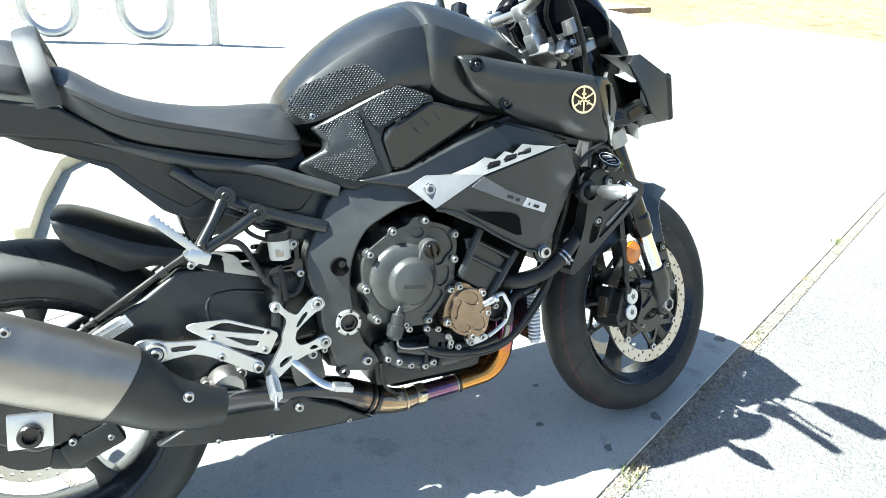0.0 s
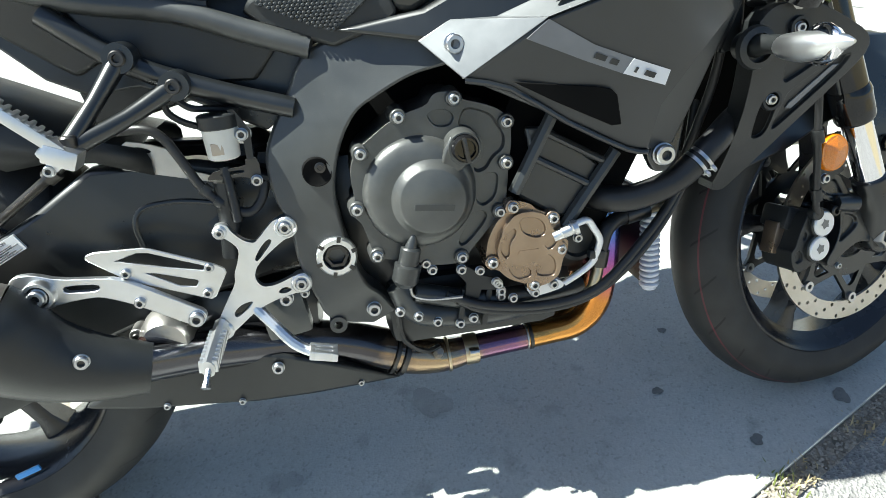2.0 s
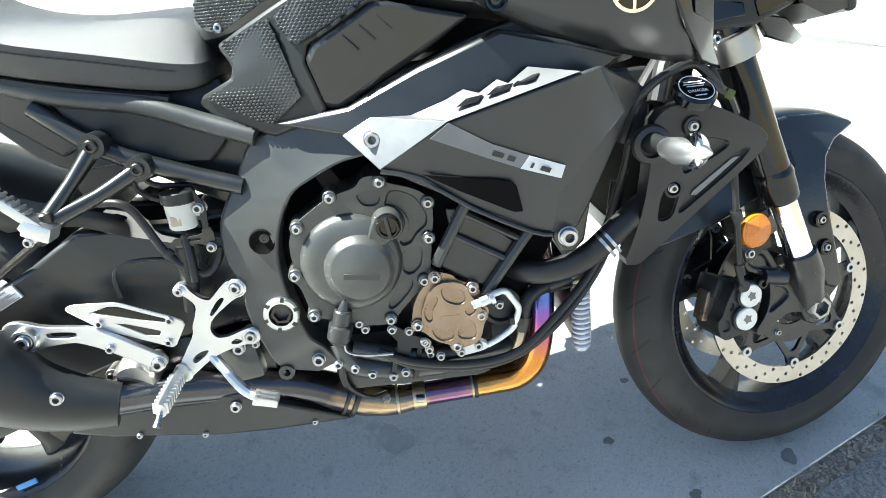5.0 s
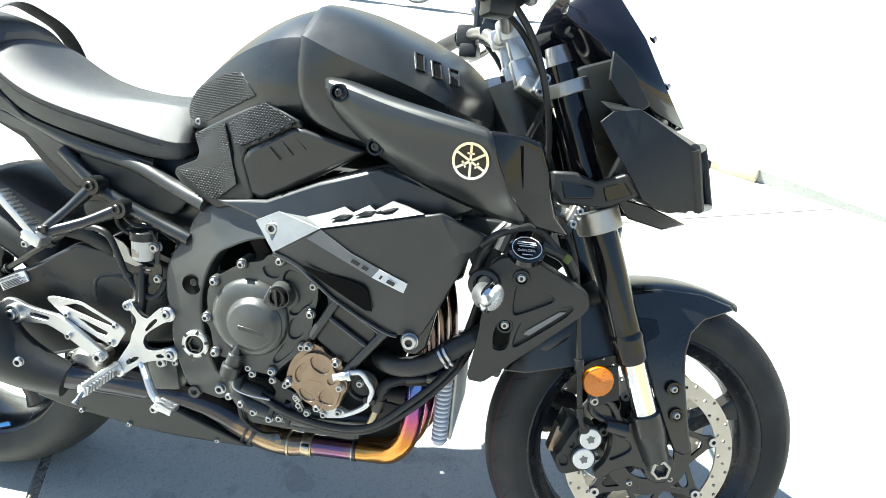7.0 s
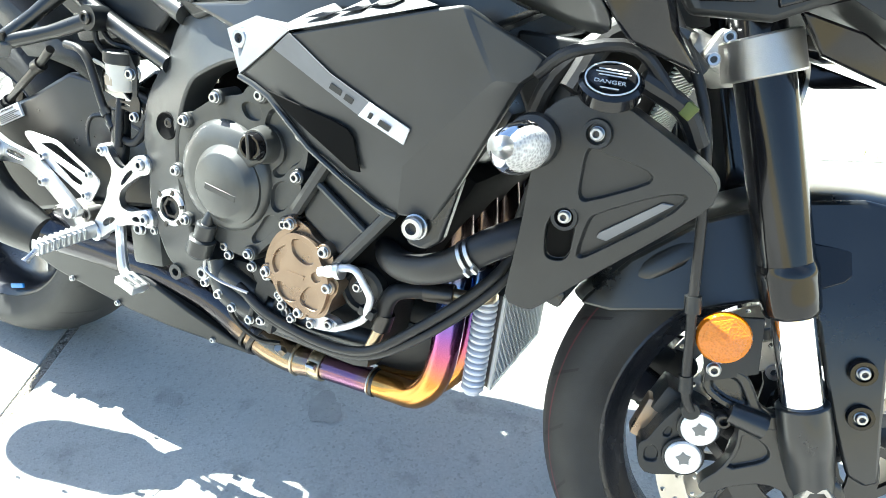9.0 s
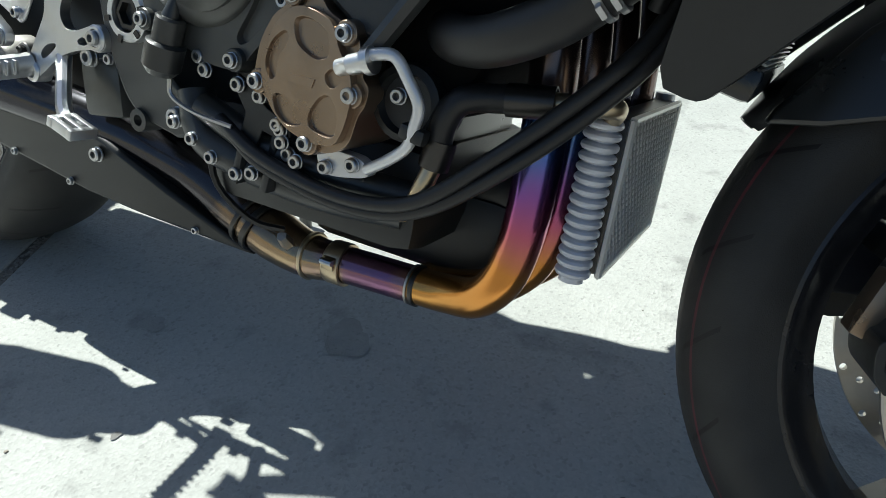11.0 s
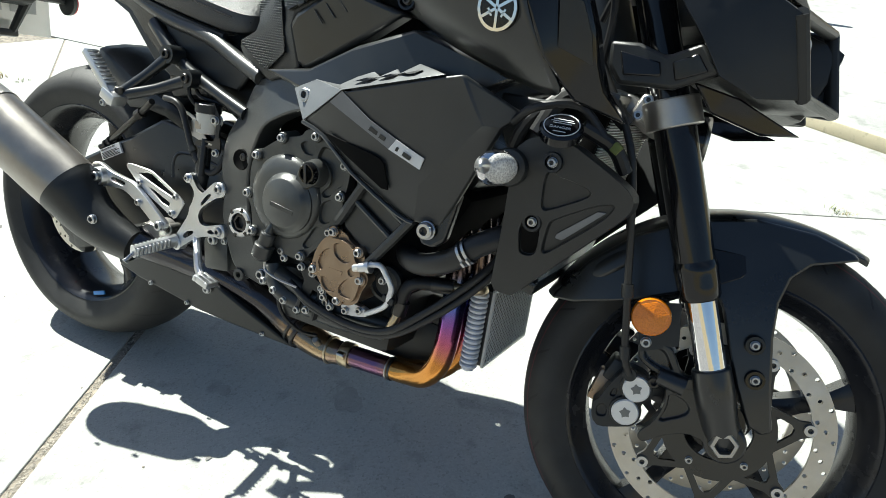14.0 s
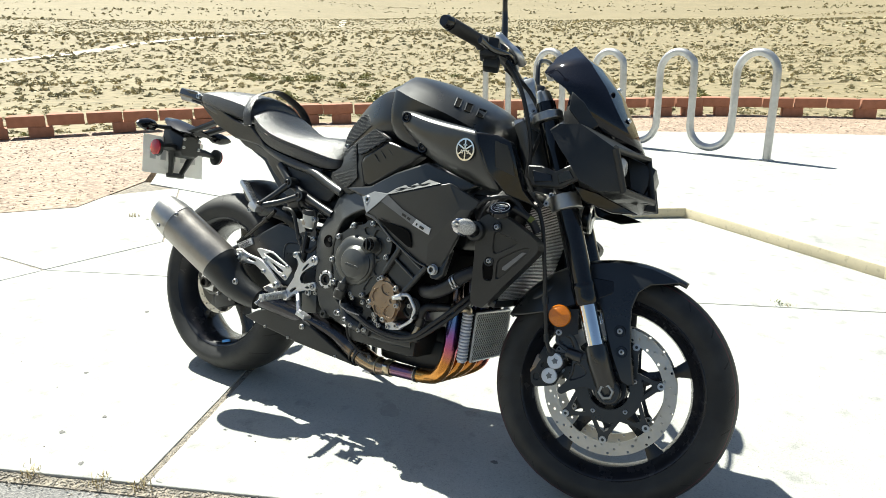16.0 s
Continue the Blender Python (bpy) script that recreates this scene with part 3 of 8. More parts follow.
for (a, b), (a2, b2) in zip(zip(KERB, KERB[1:]), zip([(p[0], p[1]) for p in KERB], KERB[1:])):
    d = (Vector((*b, 0)) - Vector((*a, 0)))
    nrm = Vector((d.y, -d.x, 0)).normalized() * -1
    if nrm.y > 0 and d.x < 0 and d.y > 0:
        nrm = -nrm
    ang = math.degrees(math.atan2(d.y, d.x))
    mid = (Vector((*a, 0)) + Vector((*b, 0))) / 2
    add_box(bm, (mid.x, mid.y, 0.032), (d.length + 0.01, 0.06, 0.068), (0, 0, ang), 0.012)
structure("kerb", bm, YELLOW, "concrete kerb with faded yellow paint", "kerb")

GR = [(-3.4, 0.6), (-3.0, 1.14), (-3.45, 2.0), (-5.45, 3.76), (-4.4, 5.05), (-0.85, 6.6), (1.5, 7.55), (7.5, 8.95), (9.5, 9.5), (8.0, 12.0), (2.0, 11.0), (-0.6, 10.2), (-1.65, 9.4), (-4.4, 6.9), (-5.4, 6.15), (-7.15, 3.9), (-7.7, 2.8), (-8.5, 0.5), (-6.0, -1.5)]
structure("gravel_bed", slab(GR, 0.004, 0.1), GRAVEL, "pinkish decorative gravel bed", "gravel")

# low wall of loose red blocks in two courses
wall = new("retaining_wall")
tagged(wall, "low two-course wall of red split blocks", "wall", kind="structure")
LINE = [(-9.0, -0.5), (-8.3, 1.2), (-7.5, 2.85), (-7.0, 3.84), (-6.2, 5.0), (-5.26, 6.07), (-4.32, 6.82), (-3.0, 8.05), (-1.62, 9.26), (-0.6, 10.04), (0.6, 10.5), (1.76, 10.8), (4.0, 11.1), (7.0, 11.3)]
block = bmesh.new()
add_box(block, (0, 0, 0), (0.43, 0.29, 0.14), (0, 0, 0), 0.01)
for v in block.verts:
    v.co.x *= 1.0 - 0.14 * (v.co.y + 0.145) / 0.29 if v.co.y > 0 else 1.0
    v.co += Vector((noise.noise(v.co * 31) * 0.006, noise.noise(v.co * 37) * 0.006, noise.noise(v.co * 29) * 0.003))
first = None
rnd = random.Random(4)
for course in (0, 1):
    far = 0.22 * course
    path = [Vector((*p, 0)) for p in LINE]
    seg, left = 0, far
    pos = 0.0
    total = sum((b - a).length for a, b in zip(path, path[1:]))
    while far < total:
        q, seg = far, 0
        while q > (path[seg + 1] - path[seg]).length:
            q -= (path[seg + 1] - path[seg]).length
            seg += 1
        d = (path[seg + 1] - path[seg]).normalized()
        p = path[seg] + d * q
        m = pose(p.x + d.y * -0.02 * course, p.y + d.x * 0.0, 0.074 + 0.142 * course + rnd.uniform(-0.004, 0.004), 0, rnd.uniform(-0.8, 0.8), math.degrees(math.atan2(d.y, d.x)) + rnd.uniform(-2.5, 2.5))
        if first is None:
            first = part("block", block, BRICK, wall, m=m)
        elif course == 1 or rnd.random() < 0.8:
            share("block", first, wall, m @ Matrix.Diagonal((0.66, 0.9, 1, 1)) if course == 0 else m)
        far += 0.455 if course == 1 else 0.5

# wave-shaped bicycle rack
RF, RD = Vector((1.012, 5.224, 0.1)), Vector((-0.985, 0.175, 0)).normalized()
legs = [0, 0.345, 0.735, 1.08, 1.47, 1.815, 2.2, 2.55, 2.94, 3.285]
path = [RF + Vector((0, 0, -0.02)), RF + Vector((0, 0, 0.35)), RF + Vector((0, 0, 0.72))]
for k in range(5):
    a, b = legs[2 * k], legs[2 * k + 1]
    r = (b - a) / 2
    for j in range(1, 10):
        w = math.pi * j / 9 if j < 9 else math.pi
        path.append(RF + RD * (a + r - r * math.cos(w)) + Vector((0, 0, 0.745 + r * math.sin(w) * 1.12)))
    if k < 4:
        path.append(RF + RD * b + Vector((0, 0, 0.5)))
        c0, c1 = b, legs[2 * k + 2]
        r2 = (c1 - c0) / 2
        for j in range(0, 10):
            w = math.pi * j / 9
            path.append(RF + RD * (c0 + r2 - r2 * math.cos(w)) + Vector((0, 0, 0.27 - r2 * math.sin(w) * 1.05)))
        path.append(RF + RD * c1 + Vector((0, 0, 0.5)))
    else:
        path += [RF + RD * b + Vector((0, 0, 0.35)), RF + RD * b + Vector((0, 0, -0.02))]
rack = part("bicycle_rack", tube(path, 0.035, 16, 2), GALV)
tagged(rack, "galvanised wave-shaped bicycle rack on concrete", "bike rack")
for k in (0, -1):
    p = RF + RD * legs[k]
    part("foot_plate", turned([(0, 0.06), (0.006, 0.06), (0.008, 0.04), (0.008, 0.0004)], (p.x, p.y, 0.1), 24, "z"), GALV, rack)


# ---- wheels ----
def wheel(name, tyre_mat, half_w, lip_r, tyre_r, spokes, hub_r, hub_w, parent, centre, m, label, tyre_label, turn):
    """Cast wheel: rim barrel and forked spokes in one casting; the tyre is a part on it."""
    cx, cy, cz = centre
    w, r = half_w, lip_r
    bm = bmesh.new()
    prof = [(-w, r + 0.004), (-w - 0.004, r - 0.002), (-w, r - 0.008), (-w + 0.012, r - 0.014), (-w * 0.55, r - 0.03), (0, r - 0.034), (w * 0.55, r - 0.03), (w - 0.012, r - 0.014), (w, r - 0.008), (w + 0.004, r - 0.002), (w, r + 0.004), (w * 0.8, r - 0.004), (0, r - 0.022), (-w * 0.8, r - 0.004)]
    add_turned(bm, prof, centre, 64, closed=True)
    hub = bmesh.new()
    add_turned(hub, [(-hub_w, hub_r * 0.6), (-hub_w, hub_r * 0.9), (-hub_w * 0.8, hub_r), (hub_w * 0.8, hub_r), (hub_w, hub_r * 0.9), (hub_w, hub_r * 0.6)], centre, 32)
    rim = part(name, bm, WHEELPAINT, parent, label, m)
    sp = bmesh.new()
    rows = []
    for rr, hw, dp in ((hub_r * 0.8, 0.022, 0.026), ((hub_r + r) * 0.45, 0.0125, 0.02), (r - 0.06, 0.013, 0.019), (r - 0.026, 0.024, 0.022)):
        rows.append([sp.verts.new((rr, v, u)) for u, v in ((-hw, -dp), (hw * 0.2, -dp - 0.004), (hw, -dp), (hw * 0.75, dp), (0, dp + 0.003), (-hw * 0.75, dp))])
    for p, q in zip(rows, rows[1:]):
        for i in range(6):
            sp.faces.new((p[i], p[(i + 1) % 6], q[(i + 1) % 6], q[i]))
    part("hub", hub, WHEELPAINT, rim)
    spoke = None
    for k in range(spokes):
        at = Matrix.Translation(centre) @ Matrix.Rotation(-(turn + 2 * math.pi * k / spokes), 4, "Y")
        if spoke is None:
            spoke = part("spoke", sp, WHEELPAINT, rim, m=at)
        else:
            share("spoke", spoke, rim, at)
    h = tyre_r - lip_r
    half = [(w * 1.0, lip_r - 0.006), (w * 1.1, lip_r + h * 0.12), (w * 1.2, lip_r + h * 0.3), (w * 1.22, lip_r + h * 0.42), (w * 1.12, lip_r + h * 0.62), (w * 0.9, lip_r + h * 0.78), (w * 0.6, lip_r + h * 0.915), (w * 0.3, lip_r + h * 0.98), (0, tyre_r)]
    prof = [(-a, b) for a, b in half] + [(a, b) for a, b in reversed(half[:-1])]
    bmt = turned(prof, centre, 96, uv=True)
    for f in [f for f in bmt.faces if len(f.verts) > 4]:
        bmt.faces.remove(f)
    part("tyre", bmt, tyre_mat, rim, tyre_label, sharp=1.2)
    return rim


def drilled_disc(r0, r1, th, cells, y, centre):
    """A brake disc ring with real drilled holes, three staggered rows."""
    bm = bmesh.new()
    cx, cy, cz = centre
    rows = 3
    made = {}

    def v(r, a, yy):
        key = (round(r, 5), round(a, 5), yy)
        if key not in made:
            made[key] = bm.verts.new((cx + r * math.cos(a), cy + yy, cz + r * math.sin(a)))
        return made[key]

    da, dr = 2 * math.pi / cells, (r1 - r0) / rows
    for i in range(cells):
        for j in range(rows):
            a0, ra = i * da, r0 + j * dr
            ac, rc = a0 + da / 2, ra + dr / 2
            edge = [(ra, a0), (ra, ac), (ra, a0 + da), (rc, a0 + da), (ra + dr, a0 + da), (ra + dr, ac), (ra + dr, a0), (rc, a0)]
            edge = [(round(r, 6), (a % (2 * math.pi)) if a < 2 * math.pi - 1e-6 else 0.0) for r, a in edge]
            hole = (i + j) % 3 == 0
            for yy, s in ((y - th / 2, 1), (y + th / 2, -1)):
                outer = [v(r, a, yy) for r, a in edge]
                if not hole:
                    bm.faces.new(outer[::s])
                    continue
                hr = 0.0034
                inner = []
                for k in range(8):
                    w = math.radians(225 + 45 * k)
                    u, t = hr * math.cos(w), hr * math.sin(w)
                    rr, aa = rc + t, ac + u / rc
                    inner.append(bm.verts.new((cx + rr * math.cos(aa), cy + yy, cz + rr * math.sin(aa))))
                for k in range(8):
                    bm.faces.new((outer[k], outer[(k + 1) % 8], inner[(k + 1) % 8], inner[k])[::s])
                if s == 1:
                    first = inner
                else:
                    for k in range(8):
                        bm.faces.new((first[k], first[(k + 1) % 8], inner[(k + 1) % 8], inner[k]))
    for i in range(cells):
        for rr in (r0, r1):
            a0, ac, a1 = i * da, i * da + da / 2, (i + 1) * da if i < cells - 1 else 0.0
            for p, q in ((a0, ac), (ac, a1)):
                bm.faces.new((v(round(rr, 6), p, y - th / 2), v(round(rr, 6), q, y - th / 2), v(round(rr, 6), q, y + th / 2), v(round(rr, 6), p, y + th / 2)))
    return bm


FC, RC = (1.4, 0, 0.3), (0, 0, 0.32)
front_wheel = wheel("front_wheel", TYRE_F, 0.047, 0.226, 0.3, 5, 0.045, 0.05, bike, FC, STEER, "black cast five-spoke front wheel", "new black sport tyre with a faint red line", 0.45)
rear_wheel = wheel("rear_wheel", TYRE_R, 0.079, 0.229, 0.32, 5, 0.055, 0.06, bike, RC, None, "black cast five-spoke rear wheel", "wide black rear tyre", 0.2)
for s in (-1, 1):
    d = part("brake_disc", drilled_disc(0.129, 0.16, 0.005, 60, 0.064 * s, FC), DISC, front_wheel, "drilled steel front brake disc")
    # floating carrier: a ring with seven forked arms that end at the bobbins
    part("disc_carrier", turned([(0.064 * s - 0.003, 0.05), (0.064 * s - 0.003, 0.082), (0.064 * s + 0.003, 0.082), (0.064 * s + 0.003, 0.05)], FC, 40, closed=True), PAINT, front_wheel, "black disc carrier")
    arm = bmesh.new()
    add_plate(arm, [(0.072, -0.0026, 0.036), (0.112, -0.0026, 0.013), (0.126, -0.0026, 0.011), (0.132, -0.0026, 0), (0.126, -0.0026, -0.011), (0.112, -0.0026, -0.013), (0.072, -0.0026, -0.036), (0.074, -0.0026, -0.024), (0.1, -0.0026, -0.008), (0.104, -0.0026, 0), (0.1, -0.0026, 0.008), (0.074, -0.0026, 0.024)], 0.006)
    first_arm = None
    for k in range(7):
        a = radians(16) + 2 * math.pi * k / 7
        at = Matrix.Translation((FC[0], 0.064 * s, FC[2])) @ Matrix.Rotation(-a, 4, "Y")
        if first_arm is None:
            first_arm = part("carrier_arm", arm, PAINT, front_wheel, m=at)
            bob = part("disc_bobbin", turned([(-0.007, 0.004), (-0.007, 0.0088), (0.007, 0.0088), (0.007, 0.004)], (0.124, 0, 0), 16, closed=True), ZINC, front_wheel, m=at)
        else:
            share("carrier_arm", first_arm, front_wheel, at)
            share("disc_bobbin", bob, front_wheel, at)
    for k in range(5):
        a = 2 * math.pi * k / 5 + 0.5
        screw((FC[0] + 0.066 * math.cos(a), 0.0672 * s, FC[2] + 0.066 * math.sin(a)), 0.005, front_wheel, name="disc_bolt", turn=Matrix.Identity(4) if s < 0 else Matrix.Rotation(math.pi, 4, "Z"))
part("axle_end", turned([(-0.05, 0.0205), (-0.131, 0.0205), (-0.134, 0.0185), (-0.134, 0.0135), (-0.12, 0.0125), (-0.12, 0.0004)], FC, 6, start=0.3), CAST, front_wheel, "hexagon-socket axle end")
d = part("brake_disc", drilled_disc(0.085, 0.11, 0.005, 44, -0.085, RC), DISC, rear_wheel, "drilled steel rear brake disc")
part("disc_carrier", turned([(-0.088, 0.04), (-0.088, 0.088), (-0.083, 0.088), (-0.083, 0.04)], RC, 32, closed=True), PAINT, rear_wheel)
part("axle_nut", turned([(-0.12, 0.02), (-0.15, 0.02), (-0.153, 0.0175), (-0.153, 0.012), (-0.14, 0.0115), (-0.14, 0.0004)], RC, 24), DARKSTEEL, rear_wheel)
part("chain_sprocket", turned([(0.093, 0.05), (0.093, 0.098), (0.099, 0.102), (0.105, 0.098), (0.105, 0.05)], RC, 44, closed=True), DARKSTEEL, rear_wheel, "steel chain sprocket")
bm = bmesh.new()
add_box(bm, (0.05, -0.09, 0.215), (0.02, 0.006, 0.006), (0, 25, 0), 0.001)
part("balance_weight", box((0.065, -0.077, 0.122), (0.038, 0.004, 0.009), (0, -18, 0), 0.001), BLUE, rear_wheel, "blue-wrapped balance weight on the rim")

# ---- swingarm, rear brake, chain side ----
SWING = [(0.27, -0.105, 0.565), (0.2, -0.115, 0.52), (0.121, -0.122, 0.478), (0.03, -0.125, 0.43), (-0.05, -0.125, 0.385), (-0.07, -0.125, 0.34), (-0.05, -0.125, 0.3), (0.0, -0.125, 0.275), (0.1, -0.125, 0.29), (0.22, -0.12, 0.325), (0.35, -0.108, 0.365), (0.47, -0.095, 0.385), (0.58, -0.09, 0.39), (0.6, -0.09, 0.46), (0.5, -0.085, 0.53), (0.4, -0.088, 0.558)]
for s in (1, -1):
    swing = part("swingarm", plate(flip(SWING, s), 0.04), PAINT, bike, "large satin black swingarm" if s == 1 else "", bevel=0.008)
    if s == 1:
        side = onto(swing)
        ridge = [(0.3147, 0.4545), (0.3109, 0.4812), (0.3158, 0.4989), (0.3317, 0.5076), (0.3716, 0.5075), (0.42, 0.497)]
        part("swingarm_ridge", tube([(x, side(x, z, -0.1) + 0.0015, z) for x, z in ridge], 0.004, 10, 5), PAINT, swing)
        part("axle_slider", box((0.0, -0.13, 0.325), (0.07, 0.012, 0.062), (0, 6, 0), 0.003), ALU, swing, "square aluminium chain adjuster plate")
        part("adjuster_bolt", tube([(0.035, -0.128, 0.36), (0.065, -0.128, 0.372)], 0.006, 8, 1), ZINC, swing)
        part("warning_label", plate([(0.1134, -0.1235, 0.472), (0.1715, -0.1235, 0.4995), (0.1825, -0.1235, 0.4795), (0.1245, -0.1235, 0.451)], 0.004), WHITE, swing, "white tyre label on the swingarm")
        lettering("TIRE INFORMATION", 0.0052, WRITING, swing, pose(0.1185, -0.1238, 0.4685, 90, -25.4, 0))
        for k in range(5):
            a = Vector((0.1245, -0.124, 0.451)).lerp(Vector((0.1134, -0.124, 0.472)), 0.1 + k * 0.12)
            b = Vector((0.1825, -0.124, 0.4795)).lerp(Vector((0.1715, -0.124, 0.4995)), 0.1 + k * 0.12)
            part("label_bar", tube([a.lerp(b, 0.06), a.lerp(b, 0.94 - 0.12 * (k % 3))], 0.0007, 4, 1), WRITING, swing)
bm = bmesh.new()
add_box(bm, (0.09, -0.115, 0.275), (0.1, 0.035, 0.05), (0, -20, 0), 0.01)
add_box(bm, (0.05, -0.112, 0.255), (0.06, 0.028, 0.04), (0, 15, 0), 0.008)
rcal = part("rear_brake_caliper", bm, PLASTIC, bike, "black rear brake caliper")
screw((0.06, -0.135, 0.29), 0.006, rcal)
screw((0.12, -0.133, 0.283), 0.005, rcal)
# hugger over the rear tyre: pointed at the back, with a crease along each side
rows = []
for top, mid, low in (((0.076, 0.686), (0.08, 0.668), (0.082, 0.6585)), ((0.1, 0.683), (0.098, 0.656), (0.089, 0.643)), ((0.132, 0.673), (0.125, 0.637), (0.104, 0.623)), ((0.18, 0.65), (0.185, 0.606), (0.18, 0.5744)), ((0.225, 0.628), (0.235, 0.598), (0.2287, 0.579)), ((0.27, 0.61), (0.285, 0.592), (0.285, 0.572)), ((0.34, 0.588), (0.35, 0.57), (0.35, 0.548))):
    half = [(low[0], 0.106, low[1]), (mid[0], 0.108, mid[1]), ((mid[0] + top[0]) / 2, 0.103, mid[1] * 0.4 + top[1] * 0.6), (top[0], 0.085, top[1]), (top[0] + 0.004, 0.045, top[1] + 0.008)]
    rows.append([(x, -y, z) for x, y, z in half] + [(top[0] + 0.006, 0.0, top[1] + 0.01)] + half[::-1])
hug = part_shell("hugger", rows, 0.003, PLASTIC, bike, "black angular rear wheel hugger", subsurf=0, sharp=0.5)
part("hugger_hose", tube([(0.292, -0.148, 0.602), (0.241, -0.132, 0.5695), (0.175, -0.117, 0.527), (0.107, -0.1, 0.4836), (0.085, -0.1, 0.472)], 0.0062, 14, 5), DARKSTEEL, hug, "black brake pipe along the swingarm")
part("pipe_collar", turned([(-0.008, 0.006), (-0.008, 0.0105), (0.008, 0.0105), (0.008, 0.006)], (0, 0, 0), 16, "x", True), DARKSTEEL, hug, m=pose(0.241, -0.132, 0.5695, 0, -32, 0))
for q in (0.0, 0.016):
    part("pipe_clip", turned([(-0.003, 0.0062), (-0.003, 0.0098), (0.003, 0.0098), (0.003, 0.0062)], (0, 0, 0), 14, "x", True), PLASTIC, hug, m=pose(0.104 + q, -0.1 - q * 0.2, 0.482 + q * 0.62, 0, -32, 0))
part("chain_guard", pocketed([(0.3, 0.562), (0.318, 0.595), (0.345, 0.59), (0.378, 0.576), (0.386, 0.55), (0.428, 0.535), (0.428, 0.526), (0.36, 0.545)], [[(0.326, 0.5835), (0.336, 0.586), (0.352, 0.579), (0.348, 0.575), (0.334, 0.58)], [(0.325, 0.572), (0.335, 0.5745), (0.351, 0.567), (0.347, 0.563), (0.333, 0.568)]], -0.101, 0.003, through=True, k=1), CAST, hug, "slotted bare metal plate over the swingarm", bevel=0.001)
# made-up box that blocks the bright view through under the seat
part("seat_gap_box", box((0.41, 0, 0.69), (0.26, 0.22, 0.11), (0, -12, 0), 0.02), PLASTIC, bike, "black box added to close the gap under the seat")
# three plain boxes added to block sunlit ground showing through here
part("exhaust_chamber", box((0.4, -0.01, 0.325), (0.26, 0.17, 0.1), (0, 4, 0), 0.03), PAINT, bike, "dark exhaust chamber ahead of the rear wheel")
part("swingarm_beam", box((0.35, 0.0, 0.43), (0.2, 0.19, 0.13), (0, -8, 0), 0.03), PAINT, bike)
part("rear_linkage", box((0.5, 0.02, 0.44), (0.1, 0.14, 0.22), (0, 10, 0), 0.02), PLASTIC, bike)
# shock absorber and linkage behind the frame
shock = part("rear_shock", turned([(-0.09, 0.024), (-0.08, 0.036), (0.08, 0.036), (0.1, 0.022)], (0.46, 0.0, 0.48), 20, "z"), PLASTIC, bike, "rear shock absorber")
bm = bmesh.new()
pts = [(0.46 + 0.038 * math.cos(a * 0.7), 0.038 * math.sin(a * 0.7), 0.39 + a * 0.0037) for a in range(50)]
add_tube(bm, pts, 0.006, 6, 1)
part("spring", bm, DARKSTEEL, shock)

# ---- main frame ----
OUTER = [(1.07, -0.145, 0.78), (0.99, -0.18, 0.815), (0.885, -0.198, 0.797), (0.782, -0.2, 0.758), (0.68, -0.186, 0.714), (0.62, -0.171, 0.7), (0.562, -0.158, 0.682), (0.53, -0.152, 0.631), (0.497, -0.156, 0.57), (0.498, -0.164, 0.514), (0.511, -0.168, 0.478), (0.514, -0.168, 0.427), (0.528, -0.163, 0.371), (0.545, -0.153, 0.33), (0.6, -0.147, 0.312)]
INNER = [(1.075, -0.15, 0.74), (1.03, -0.175, 0.725), (0.95, -0.205, 0.71), (0.82, -0.212, 0.69), (0.735, -0.208, 0.66), (0.682, -0.202, 0.648), (0.638, -0.198, 0.628), (0.61, -0.192, 0.609), (0.588, -0.184, 0.571), (0.575, -0.177, 0.52), (0.577, -0.173, 0.468), (0.588, -0.167, 0.412), (0.599, -0.16, 0.378), (0.618, -0.15, 0.355), (0.635, -0.143, 0.325)]
OUTER, INNER = [smooth_path(line, 6) for line in (OUTER, INNER)]
NSPAR, ACROSS = len(OUTER), 6
FRAME_PLATE = [tuple(a.lerp(b, j / ACROSS)) for j in range(ACROSS + 1) for a, b in zip(OUTER, INNER)]
FRAME_FACES = [(j * NSPAR + k, j * NSPAR + k + 1, (j + 1) * NSPAR + k + 1, (j + 1) * NSPAR + k) for j in range(ACROSS) for k in range(NSPAR - 1)]
